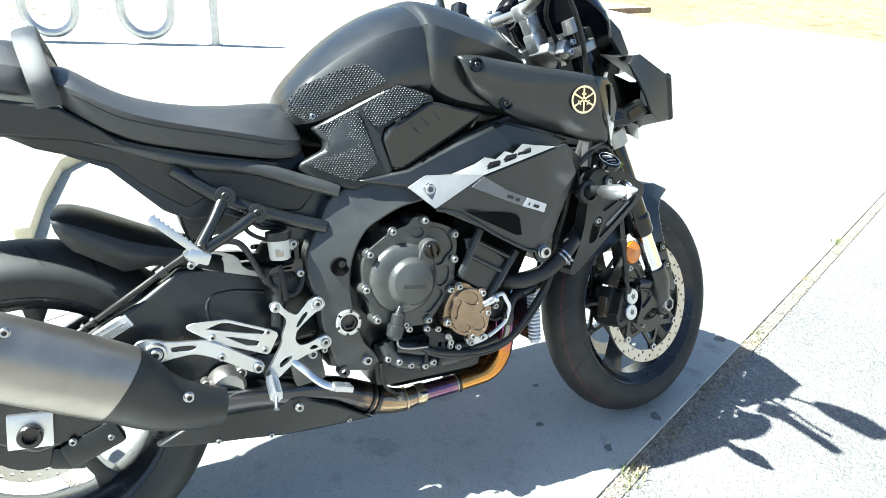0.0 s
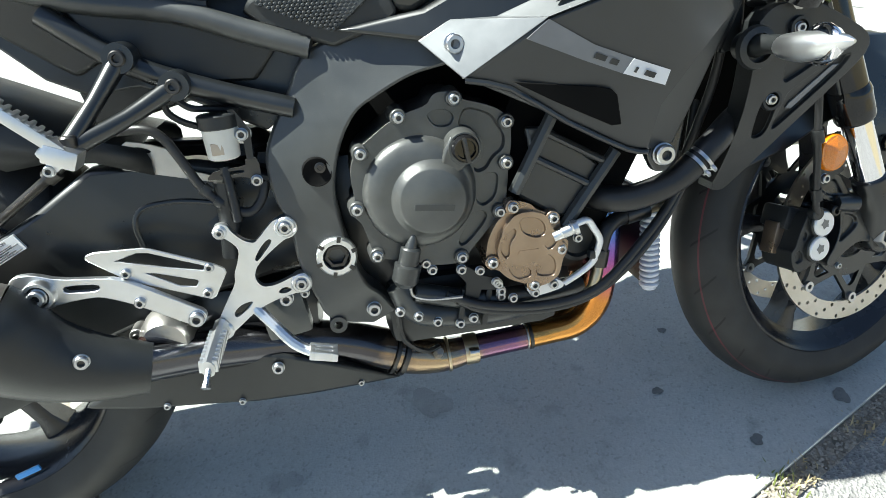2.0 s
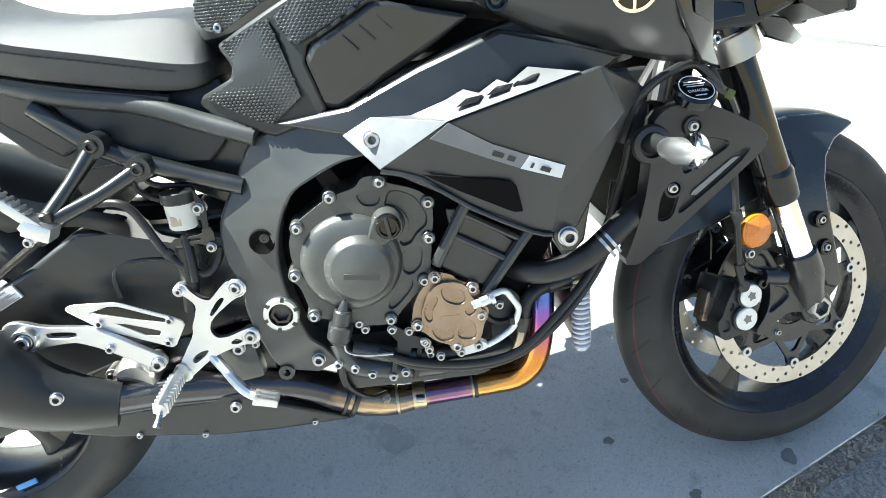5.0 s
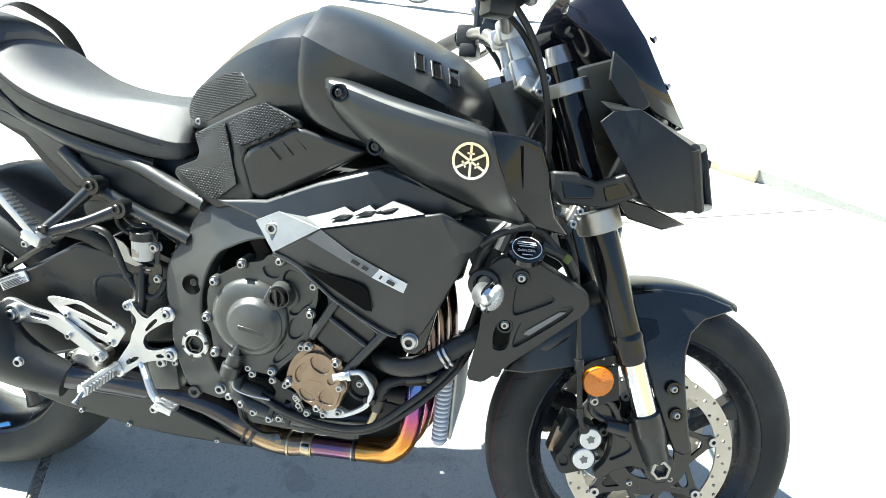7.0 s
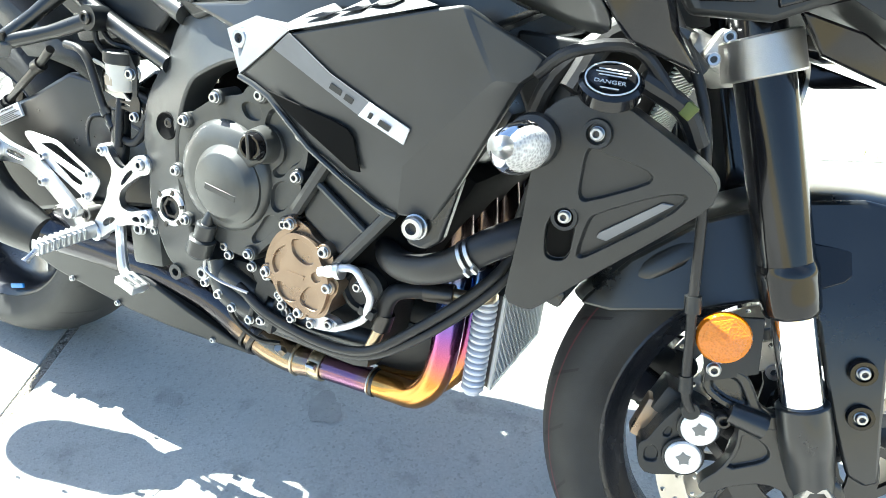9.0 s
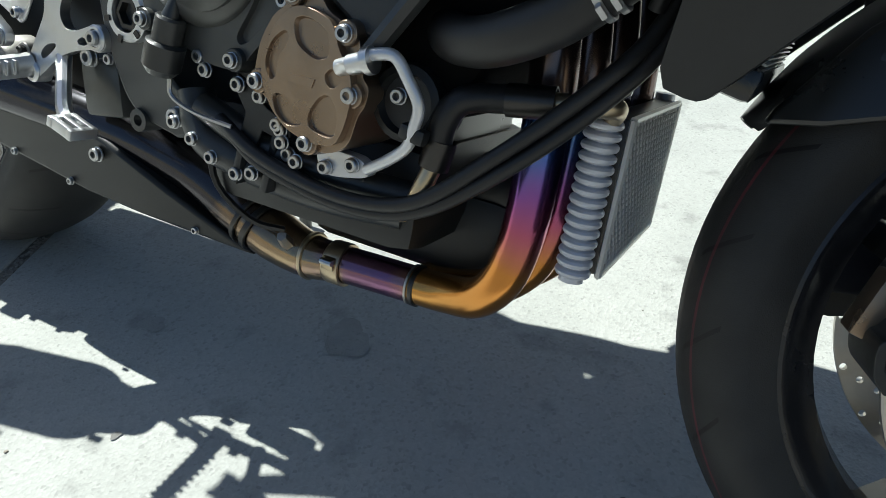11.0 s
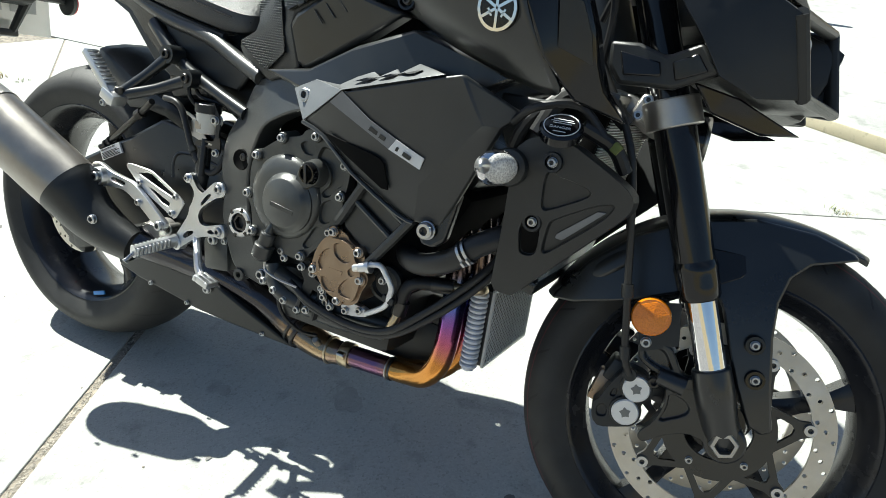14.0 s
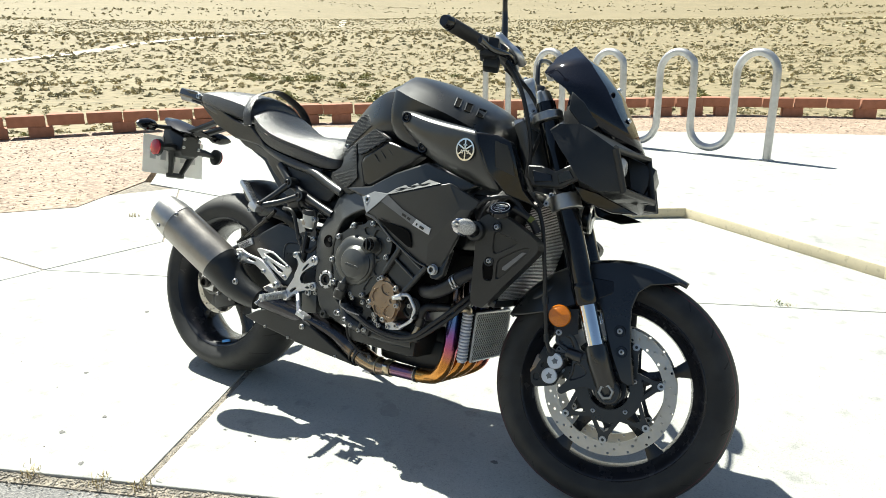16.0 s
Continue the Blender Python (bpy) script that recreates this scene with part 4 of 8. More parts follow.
for s in (1, -1):
    fr = part("frame_spar", plate(flip(FRAME_PLATE, s), 0.05, FRAME_FACES), FRAME, bike, "dark grey cast aluminium frame spar", bevel=0.006, sharp=0.4)
    if s == 1:
        nut = part("pivot_nut", turned([(0.004, 0.0265), (-0.006, 0.0265), (-0.009, 0.024), (-0.009, 0.0178), (0.002, 0.017)], (0.564, -0.17, 0.429), 40, closed=True), ALU, fr, "machined swingarm pivot ring")
        part("pivot_socket", turned([(0.012, 0.0178), (-0.004, 0.0178), (-0.006, 0.0155), (-0.006, 0.0115), (0.006, 0.011), (0.006, 0.0004)], (0.564, -0.17, 0.429), 6), DARKSTEEL, nut, "hexagon pivot socket")
        for k in range(6):
            a = k * math.pi / 3 + 0.3
            part("ring_slot", box((0.564 + 0.0242 * math.cos(a), -0.1795, 0.429 + 0.0242 * math.sin(a)), (0.007, 0.002, 0.005), (0, -math.degrees(a), 0)), DARKSTEEL, nut)
        # no hole is cut: the disc's near black paints in the depth
        part("frame_hole", turned([(0.004, 0.019), (-0.002, 0.0185), (-0.003, 0.0172), (-0.0022, 0.016), (-0.0022, 0.0004)], (0.556, -0.1755, 0.543), 28), SHADEBLACK, fr, "round frame hole, its shade a near-black disc")
        screw((0.56, -0.1775, 0.548), 0.0062, fr, DARKSTEEL, h=0.002)
        screw((0.603, -0.148, 0.336), 0.0095, fr)
        part("frame_lug", turned([(0.02, 0.012), (-0.006, 0.012), (-0.006, 0.006), (0.01, 0.006)], (0.552, -0.15, 0.322), 16, closed=True), FRAME, fr)
    part("engine_hanger", plate(flip([(0.985, -0.235, 0.6), (1.012, -0.233, 0.585), (1.0, -0.235, 0.515), (0.985, -0.24, 0.503), (0.965, -0.242, 0.505), (0.955, -0.242, 0.525), (0.962, -0.24, 0.545)], s), 0.018), PAINT, fr, bevel=0.005)
    screw((0.974, -0.243 * s, 0.528), 0.0125, fr, turn=Matrix.Identity(4) if s == 1 else Matrix.Rotation(math.pi, 4, "Z"))
part("steering_head", tube([(1.145, 0, 0.75), (1.06, 0, 0.95)], 0.045, 20, 1), FRAME, bike, "steering head tube")

# ---- engine ----
eng = bmesh.new()
add_box(eng, (0.7, 0, 0.43), (0.34, 0.22, 0.24), (0, 0, 0), 0.03)
# black paint here also stands in for shade in the clutch gap
engine = part("engine_block", eng, PAINT, bike, "dark four-cylinder engine block")
# near black paints in the shade this sunlit block lacks
part("cylinder_block", box((0.875, 0, 0.53), (0.2, 0.35, 0.2), (0, 28, 0), 0.015), SHADEBLACK, engine)
part("cylinder_head", box((0.94, 0, 0.64), (0.15, 0.3, 0.1), (0, 28, 0), 0.015), PAINT, engine)
# backing added to close the frame arch, near black for shade
part("arch_backing", box((0.69, 0, 0.585), (0.26, 0.2, 0.16), (0, 0, 0), 0.03), SHADEBLACK, engine)
part("oil_sump", box((0.75, 0, 0.31), (0.26, 0.26, 0.11), (0, 0, 0), 0.03), PLASTIC, engine)
# pan and filter added and sized to close the bright gap behind the headers
part("oil_pan", box((0.81, 0.05, 0.256), (0.25, 0.16, 0.1), (0, 0, 0), 0.025), PLASTIC, engine)
part("oil_filter", turned([(-0.04, 0.026), (-0.036, 0.033), (0.04, 0.033), (0.043, 0.028)], (0.915, 0.01, 0.31), 24, "x"), PLASTIC, engine, "black oil filter")
for s in (1, -1):
    bm = plate(flip([(0.814, -0.2, 0.571), (0.845, -0.2, 0.568), (0.91, -0.2, 0.512), (0.9, -0.2, 0.49), (0.868, -0.2, 0.448), (0.85, -0.2, 0.452), (0.804, -0.2, 0.482), (0.8, -0.2, 0.5), (0.822, -0.2, 0.53)], s), 0.012)
    part("cylinder_cover", bm, CASE, engine, "ribbed cylinder side cover", bevel=0.004)
    for a, b in (((0.848, -0.205, 0.585), (0.795, -0.205, 0.492)), ((0.93, -0.205, 0.53), (0.86, -0.205, 0.438)), ((0.82, -0.205, 0.535), (0.895, -0.205, 0.49)), ((0.836, -0.205, 0.565), (0.925, -0.205, 0.512))):
        part("cover_rib", tube(flip([a, b], s), 0.0085 if a[0] - b[0] > 0 else 0.005, 8, 1), CASE, engine)
CL_F = [(0.5965, 0.548), (0.607, 0.568), (0.622, 0.578), (0.646, 0.595), (0.663, 0.603), (0.6965, 0.611), (0.7025, 0.6214), (0.7115, 0.6254), (0.731, 0.624), (0.738, 0.6136), (0.764, 0.606), (0.784, 0.597), (0.7985, 0.582), (0.7975, 0.548), (0.7915, 0.5286), (0.792, 0.515), (0.786, 0.4746), (0.784, 0.459), (0.767, 0.4495), (0.753, 0.436), (0.735, 0.417), (0.726, 0.403), (0.686, 0.404), (0.666, 0.413), (0.632, 0.4215), (0.6105, 0.427), (0.609, 0.4416), (0.602, 0.474), (0.592, 0.4856), (0.59, 0.498), (0.597, 0.506), (0.5947, 0.527)]
CL_POCKETS = [
    [(0.695, 0.5995), (0.704, 0.605), (0.723, 0.603), (0.729, 0.593), (0.723, 0.583), (0.706, 0.583), (0.698, 0.591)],
    [(0.7304, 0.58), (0.738, 0.602), (0.752, 0.603), (0.775, 0.592), (0.784, 0.575), (0.7905, 0.562), (0.788, 0.547), (0.773, 0.537), (0.764, 0.523), (0.752, 0.52), (0.746, 0.527), (0.762, 0.541), (0.764, 0.558), (0.752, 0.578)],
    [(0.749, 0.5105), (0.764, 0.52), (0.777, 0.518), (0.779, 0.509), (0.774, 0.486), (0.758, 0.475), (0.747, 0.482)],
    [(0.741, 0.4686), (0.7546, 0.4724), (0.762, 0.466), (0.758, 0.454), (0.735, 0.43), (0.724, 0.425), (0.72, 0.4326), (0.733, 0.4526)],
]
clutch = part("clutch_cover", pocketed(CL_F, CL_POCKETS, -0.194, 0.08, 0.006, 0.92), CLUTCH, engine, "round grey clutch cover with cast pockets", bevel=0.0016)
part("cover_dome", turned([(0.02, 0.0725), (-0.001, 0.0715), (-0.006, 0.069), (-0.0105, 0.064), (-0.014, 0.056), (-0.0155, 0.047), (-0.0155, 0.0004)], (0.6775, -0.194, 0.505), 64), CLUTCH, clutch)
part("cover_disc", turned([(0.01, 0.0525), (-0.0145, 0.0515), (-0.0165, 0.0485), (-0.021, 0.0445), (-0.0255, 0.0412), (-0.027, 0.039), (-0.027, 0.0004)], (0.6895, -0.194, 0.499), 64), CLUTCH, clutch)
part("cover_boss", turned([(0.01, 0.025), (-0.014, 0.0212), (-0.0175, 0.0198), (-0.0175, 0.0178), (-0.012, 0.0175), (-0.012, 0.0004)], (0.7345, -0.196, 0.5575), 28), CLUTCH, clutch)
part("boss_web", plate([(0.703, -0.212, 0.536), (0.709, -0.213, 0.556), (0.719, -0.214, 0.575), (0.742, -0.214, 0.54), (0.726, -0.212, 0.528), (0.71, -0.211, 0.53)], 0.02), CLUTCH, clutch, bevel=0.003)
cap = part("oil_filler_cap", turned([(0.002, 0.0172), (-0.026, 0.0165), (-0.029, 0.0145), (-0.029, 0.012), (-0.024, 0.011), (-0.024, 0.0004)], (0.7347, -0.194, 0.558), 24), GLOSS, clutch, "black oil filler cap")
part("cap_grip", box((0.7347, -0.2215, 0.558), (0.0055, 0.01, 0.03), (0, -8, 0), 0.002), DARKSTEEL, cap)
for x, z in ((0.7288, 0.6162), (0.66, 0.6013), (0.61, 0.563), (0.5973, 0.4946), (0.6149, 0.4308), (0.723, 0.413), (0.7765, 0.4678), (0.7884, 0.53), (0.7916, 0.5812)):
    part("bolt_lug", turned([(0.03, 0.012), (-0.005, 0.0098), (-0.006, 0.009), (-0.006, 0.0004)], (x, -0.194, z), 18), CLUTCH, clutch)
    screw((x, -0.2, z), 0.0062, clutch)
for x, z in ((0.6763, 0.4085), (0.6838, 0.398), (0.7223, 0.3924)):
    screw((x, -0.19, z), 0.0062, clutch)
hang_plate = part("harness_plate", plate([(0.717, -0.188, 0.401), (0.729, -0.188, 0.396), (0.752, -0.188, 0.378), (0.776, -0.188, 0.369), (0.779, -0.188, 0.358), (0.768, -0.188, 0.353), (0.748, -0.188, 0.357), (0.742, -0.188, 0.34), (0.722, -0.188, 0.342), (0.728, -0.188, 0.37), (0.715, -0.188, 0.388)], 0.004), PLASTIC, engine, "black sheet bracket under the clutch cover", bevel=0.001)
screw((0.7709, -0.189, 0.3633), 0.006, hang_plate)
# raised brand plate drawn as a plain bar
part("cover_badge", plate([(0.667, -0.222, 0.4985), (0.716, -0.222, 0.4915), (0.7145, -0.222, 0.4835), (0.6655, -0.222, 0.4905)], 0.0015), CASE, clutch, bevel=0.0006)
sb = tube([(0.6633, -0.206, 0.4567), (0.662, -0.206, 0.4525), (0.6575, -0.206, 0.438)], [0.0025, 0.0048, 0.0085], 16, 1)
add_tube(sb, [(0.658, -0.206, 0.439), (0.6575, -0.206, 0.437), (0.6518, -0.206, 0.417)], [0.0115, 0.0132, 0.0132], 20, 1)
add_tube(sb, [(0.652, -0.206, 0.4175), (0.6515, -0.206, 0.4155), (0.6455, -0.206, 0.395), (0.6437, -0.206, 0.3885)], [0.0145, 0.0175, 0.0172, 0.012], 20, 1)
part("speed_sensor", sb, CASE, engine, "dark plastic sensor in the engine cover")
part("sensor_wire", tube([(0.652, -0.203, 0.385), (0.655, -0.203, 0.37), (0.68, -0.2, 0.36), (0.72, -0.195, 0.355)], 0.0022, 6, 4), ZINC, engine)
GEN_F = [(0.753, 0.411), (0.7575, 0.435), (0.77, 0.457), (0.783, 0.4655), (0.7855, 0.479), (0.796, 0.482), (0.816, 0.475), (0.8226, 0.466), (0.838, 0.4596), (0.852, 0.453), (0.855, 0.441), (0.858, 0.423), (0.8655, 0.417), (0.8635, 0.4025), (0.857, 0.393), (0.852, 0.37), (0.838, 0.3605), (0.823, 0.3574), (0.803, 0.3647), (0.781, 0.3754), (0.769, 0.39), (0.754, 0.396)]
GEN_D = [(0.7665, 0.4213), (0.775, 0.4438), (0.788, 0.462), (0.8019, 0.4675), (0.8155, 0.466), (0.834, 0.46), (0.8409, 0.44), (0.8525, 0.428), (0.856, 0.4085), (0.852, 0.3855), (0.844, 0.368), (0.8215, 0.3655), (0.7965, 0.371), (0.779, 0.3849), (0.7685, 0.4047)]
GEN_POCKETS = [
    [(0.797, 0.4568), (0.807, 0.461), (0.827, 0.4554), (0.8335, 0.4414), (0.831, 0.432), (0.819, 0.43), (0.8043, 0.437), (0.7995, 0.4436)],
    [(0.77, 0.4194), (0.776, 0.438), (0.789, 0.4484), (0.794, 0.4447), (0.792, 0.4366), (0.784, 0.4267), (0.783, 0.411), (0.7773, 0.406)],
    [(0.779, 0.397), (0.789, 0.3994), (0.8107, 0.389), (0.8115, 0.377), (0.795, 0.3743), (0.7844, 0.3825)],
    [(0.8153, 0.3867), (0.825, 0.4026), (0.834, 0.4073), (0.843, 0.399), (0.8455, 0.3835), (0.841, 0.3723), (0.8194, 0.376)],
    [(0.8293, 0.4207), (0.8355, 0.4267), (0.847, 0.4256), (0.8456, 0.4173), (0.837, 0.4105), (0.8316, 0.4144)],
]
cp = part("generator_cover", pocketed(GEN_F, [], -0.206, 0.07), BRONZE, engine, "bronze-painted generator cover with clover-shaped pockets", bevel=0.002)
part("cover_disc", pocketed(GEN_D, GEN_POCKETS, -0.2145, 0.012, 0.004, 0.9), BRONZE, cp, bevel=0.0014)
part("cover_badge", plate([(0.793, -0.2155, 0.41), (0.7955, -0.2155, 0.416), (0.8215, -0.2155, 0.4155), (0.819, -0.2155, 0.409)], 0.0012), BRONZE, cp)
for x, z in ((0.7913, 0.4745), (0.8432, 0.453), (0.8528, 0.4092), (0.7607, 0.4033), (0.8145, 0.364)):
    part("bolt_lug", turned([(0.015, 0.0112), (-0.005, 0.0098), (-0.006, 0.0088), (-0.006, 0.0004)], (x, -0.205, z), 16), BRONZE, cp)
    screw((x, -0.211, z), 0.0062, cp)
for x, z in ((0.768, 0.367), (0.883, 0.4135), (0.774, 0.353), (0.747, 0.387), (0.79, 0.34)):
    screw((x, -0.19, z), 0.006, engine)
pump = part("water_pump", turned([(0.03, 0.034), (-0.008, 0.03), (-0.01, 0.024), (-0.004, 0.021), (-0.004, 0.0004)], (0.886, -0.178, 0.408), 24), PLASTIC, engine, "black water pump housing")
# pipe and foot take a brighter metal to make up for missing sunlight
part("pump_pipe", tube([(0.862, -0.216, 0.439), (0.8735, -0.216, 0.443), (0.8885, -0.213, 0.444), (0.899, -0.209, 0.43), (0.9085, -0.205, 0.412), (0.906, -0.203, 0.396), (0.9, -0.2, 0.379), (0.8825, -0.197, 0.364), (0.862, -0.193, 0.351)], 0.0047, 14, 5), ZINCWHITE, engine, "bent aluminium oil pipe")
part("pipe_foot", pocketed([(0.809, 0.351), (0.815, 0.361), (0.834, 0.3585), (0.852, 0.358), (0.8636, 0.3506), (0.8615, 0.343), (0.8445, 0.339), (0.826, 0.336), (0.815, 0.338)], [], -0.19, 0.012), ZINCWHITE, engine, "cast foot of the oil pipe", bevel=0.002)
for x, z in ((0.821, 0.343), (0.8475, 0.351)):
    screw((x, -0.1905, z), 0.006, engine)
part("pipe_union", tube([(0.842, -0.214, 0.428), (0.852, -0.215, 0.4315), (0.853, -0.215, 0.432), (0.866, -0.216, 0.4365), (0.867, -0.216, 0.437), (0.873, -0.216, 0.439)], [0.0065, 0.0068, 0.0078, 0.0078, 0.0105, 0.0105], 14, 1), ALU, engine)
part("pipe_clip", box((0.905, -0.2, 0.39), (0.022, 0.012, 0.012), (0, 10, 0), 0.003), PLASTIC, engine)
part("pump_nipple", tube([(0.9155, -0.183, 0.366), (0.911, -0.186, 0.349), (0.904, -0.186, 0.332), (0.892, -0.182, 0.32)], 0.0078, 14, 4), BRASS, engine, "straw-coloured coolant pipe stub")
lower = bmesh.new()
for pts, r in (([(0.64, -0.16, 0.37), (0.655, -0.165, 0.335), (0.69, -0.165, 0.32), (0.78, -0.15, 0.305), (0.86, -0.12, 0.3)], 0.018), ([(0.66, -0.17, 0.36), (0.74, -0.172, 0.338), (0.82, -0.165, 0.33), (0.9, -0.15, 0.325)], 0.014)):
    add_tube(lower, pts, r, 12, 5)
part("water_pipe", lower, CASE, engine, "black moulded coolant pipes under the engine")
for x, z in ((0.636, 0.341), (0.66, 0.33), (0.685, 0.318), (0.735, 0.315), (0.775, 0.342), (0.716, 0.31)):
    screw((x, -0.182, z), 0.0062, engine)
for x in (0.72, 0.755):
    part("pipe_clip", box((x, -0.178, 0.33), (0.008, 0.014, 0.06), (0, 12, 0), 0.002), PLASTIC, engine)
cables = ([(0.715, -0.19, 0.348), (0.755, -0.19, 0.327), (0.839, -0.186, 0.313), (0.908, -0.188, 0.327), (0.972, -0.186, 0.374), (1.029, -0.17, 0.433), (1.062, -0.15, 0.485), (1.08, -0.14, 0.56)], [(0.7, -0.19, 0.358), (0.755, -0.194, 0.335), (0.839, -0.192, 0.322), (0.908, -0.194, 0.336), (0.966, -0.19, 0.384), (1.024, -0.176, 0.444), (1.056, -0.152, 0.495), (1.07, -0.145, 0.57)])
for c in cables:
    part("cable", tube(c, 0.0062, 14, 5), HOSE, engine, "black rubber cable")
part("radiator_hose", tube([(0.89, -0.14, 0.47), (0.92, -0.185, 0.462), (0.96, -0.208, 0.466), (1.007, -0.221, 0.487), (1.047, -0.222, 0.521), (1.085, -0.203, 0.543), (1.125, -0.175, 0.555)], 0.0175, 20, 5), HOSE, engine, "thick black radiator hose")
for q in ((1.029, -0.2255, 0.5045), (1.0365, -0.2265, 0.5105)):
    part("hose_clamp", turned([(-0.0022, 0.0178), (-0.0022, 0.0193), (0.0022, 0.0193), (0.0022, 0.0178)], (0, 0, 0), 24, "x", True), ZINC, engine, m=pose(*q, 0, -38, 0))
    part("clamp_ear", box((0, -0.0155, -0.0125), (0.004, 0.009, 0.009), (35, 0, 0), 0.001), ZINC, engine, m=pose(*q, 0, -38, 0))
part("bypass_hose", tube([(0.9165, -0.181, 0.372), (0.92, -0.184, 0.4), (0.931, -0.18, 0.419), (0.958, -0.166, 0.4245), (0.994, -0.16, 0.428)], 0.0108, 18, 5), HOSE, engine, "black coolant hose")
part("hose_sleeve", turned([(-0.0115, 0.011), (-0.0115, 0.0126), (0.0115, 0.0126), (0.0115, 0.011)], (0, 0, 0), 20, "z", True), DARKSTEEL, engine, "grey crimped hose sleeve", m=pose(0.9172, -0.1815, 0.376, 0, 10, 0))
part("hose_sleeve", turned([(-0.018, 0.011), (-0.018, 0.0126), (0.018, 0.0126), (0.018, 0.011)], (0, 0, 0), 20, "x", True), DARKSTEEL, engine, "grey crimped hose sleeve", m=pose(0.978, -0.162, 0.4262, 0, -6, 9))
part("cooler_pipe", tube([(0.99, -0.16, 0.428), (1.015, -0.157, 0.43), (1.031, -0.148, 0.431), (1.034, -0.132, 0.429), (1.027, -0.118, 0.418)], 0.0078, 16, 5), BRASS, engine, "bare metal oil cooler elbow")
part("cooler_tab", pocketed([(1.02, 0.436), (1.026, 0.455), (1.034, 0.462), (1.042, 0.455), (1.04, 0.437)], [], -0.13, 0.003, k=1), ZINC, engine)
screw((1.0313, -0.1325, 0.4452), 0.006, engine)

# ---- exhaust ----
ex = None
for k, y in enumerate((-0.09, -0.03, 0.03, 0.09)):
    yb = y * 0.55 - 0.015
    f = (y + 0.09) * 0.16
    pts = [(0.93 + f, y, 0.585), (0.953 + f, y, 0.52), (0.966 + f, y * 0.98, 0.44), (0.967 + f, y * 0.95, 0.37), (0.964 + f, y * 0.9, 0.3), (0.952 + f * 0.8, y * 0.85, 0.25), (0.925, y * 0.6 - 0.012, 0.216), (0.885, y * 0.35 - 0.02, 0.2015), (0.845, y * 0.2 - 0.029, 0.1965)]
    hp_ = tube(pts, 0.0208, 20, 6, uv=True)
    lay = hp_.loops.layers.uv.verify()
    for fc in hp_.faces:
        for lp in fc.loops:
            lp[lay].uv = (0.87 * lp[lay].uv[0], lp[lay].uv[1])
    o = part("header_pipe", hp_, HEAT, ex or bike, "heat-blued exhaust header pipe")
    if k == 0:
        ex = o
    part("header_flange", turned([(-0.004, 0.0205), (-0.004, 0.031), (0.004, 0.031), (0.004, 0.0205)], (0, 0, 0), 20, "z", True), DARKSTEEL, ex, m=pose(0.938 + f, y, 0.566, 0, -20, 0))
    for q in (-0.024, 0.024):
        part("header_stud", tube([(0.945 + f, y + q, 0.556), (0.931 + f, y + q, 0.592)], 0.0032, 8, 1), ZINC, ex)
        part("stud_nut", tube([(0.948 + f, y + q, 0.549), (0.944 + f, y + q, 0.559)], 0.006, 6, 1), ZINC, ex)
pts = [(0.85, -0.047, 0.1965), (0.76, -0.05, 0.193), (0.71, -0.052, 0.189), (0.66, -0.055, 0.2), (0.61, -0.06, 0.224), (0.55, -0.072, 0.254), (0.47, -0.095, 0.281), (0.38, -0.125, 0.301), (0.3, -0.175, 0.326)]
col = tube(pts, [0.0205, 0.021, 0.026, 0.031, 0.033, 0.031, 0.031, 0.03, 0.03], 24, 5, uv=True)
lay = col.loops.layers.uv.verify()
for f in col.faces:
    for lp in f.loops:
        lp[lay].uv = (0.893 + 0.028 * lp[lay].uv[0] / 0.15 if lp[lay].uv[0] < 0.15 else 0.93 + 0.1 * (min(lp[lay].uv[0], 0.8) - 0.15), lp[lay].uv[1])
part("collector_pipe", col, HEAT, ex, "bronze-tinted collector pipe")
for q, w, r, mt in (((0.85, -0.047, 0.1965), 0.003, 0.021, DARKSTEEL), ((0.844, -0.047, 0.1963), 0.0015, 0.021, CAST), ((0.75, -0.0505, 0.1923), 0.011, 0.0235, BRASS), ((0.712, -0.052, 0.19), 0.0025, 0.0268, BRASS), ((0.642, -0.057, 0.208), 0.004, 0.0345, DARKSTEEL), ((0.628, -0.058, 0.215), 0.003, 0.035, DARKSTEEL)):
    part("pipe_clamp", turned([(-w, r - 0.002), (-w, r + 0.0008), (-w * 0.8, r + 0.0016), (w * 0.8, r + 0.0016), (w, r + 0.0008), (w, r - 0.002)], (0, 0, 0), 28, "x", True), mt, ex, m=pose(*q, 0, -2 if q[0] > 0.7 else 24, 0))
part("clamp_lug", box((0.751, -0.076, 0.2), (0.016, 0.008, 0.014), (10, 0, 0), 0.002), BRASS, ex)
part("clamp_bolt", tube([(0.744, -0.081, 0.203), (0.759, -0.081, 0.203)], 0.0035, 8, 1), ZINC, ex)
part("oxygen_sensor", tube([(0.696, -0.09, 0.219), (0.693, -0.074, 0.205)], [0.006, 0.0085], 6, 1), CAST, ex)
part("sensor_wire", tube([(0.695, -0.085, 0.225), (0.67, -0.11, 0.235), (0.64, -0.13, 0.27), (0.635, -0.14, 0.32)], 0.004, 6, 4), HOSE, ex)
valve = part("exhaust_valve", turned([(0.02, 0.036), (-0.012, 0.035), (-0.024, 0.028), (-0.026, 0.0004)], (0.327, -0.142, 0.338), 24), CAST, ex, "cast exhaust valve cover")
for x, z in ((0.291, 0.3475), (0.315, 0.309), (0.355, 0.36)):
    part("valve_lug", turned([(0.02, 0.0105), (-0.006, 0.0105), (-0.007, 0.0095), (-0.007, 0.0004)], (x, -0.142, z), 16), CAST, valve)
    screw((x, -0.149, z), 0.0062, valve, DARKSTEEL)
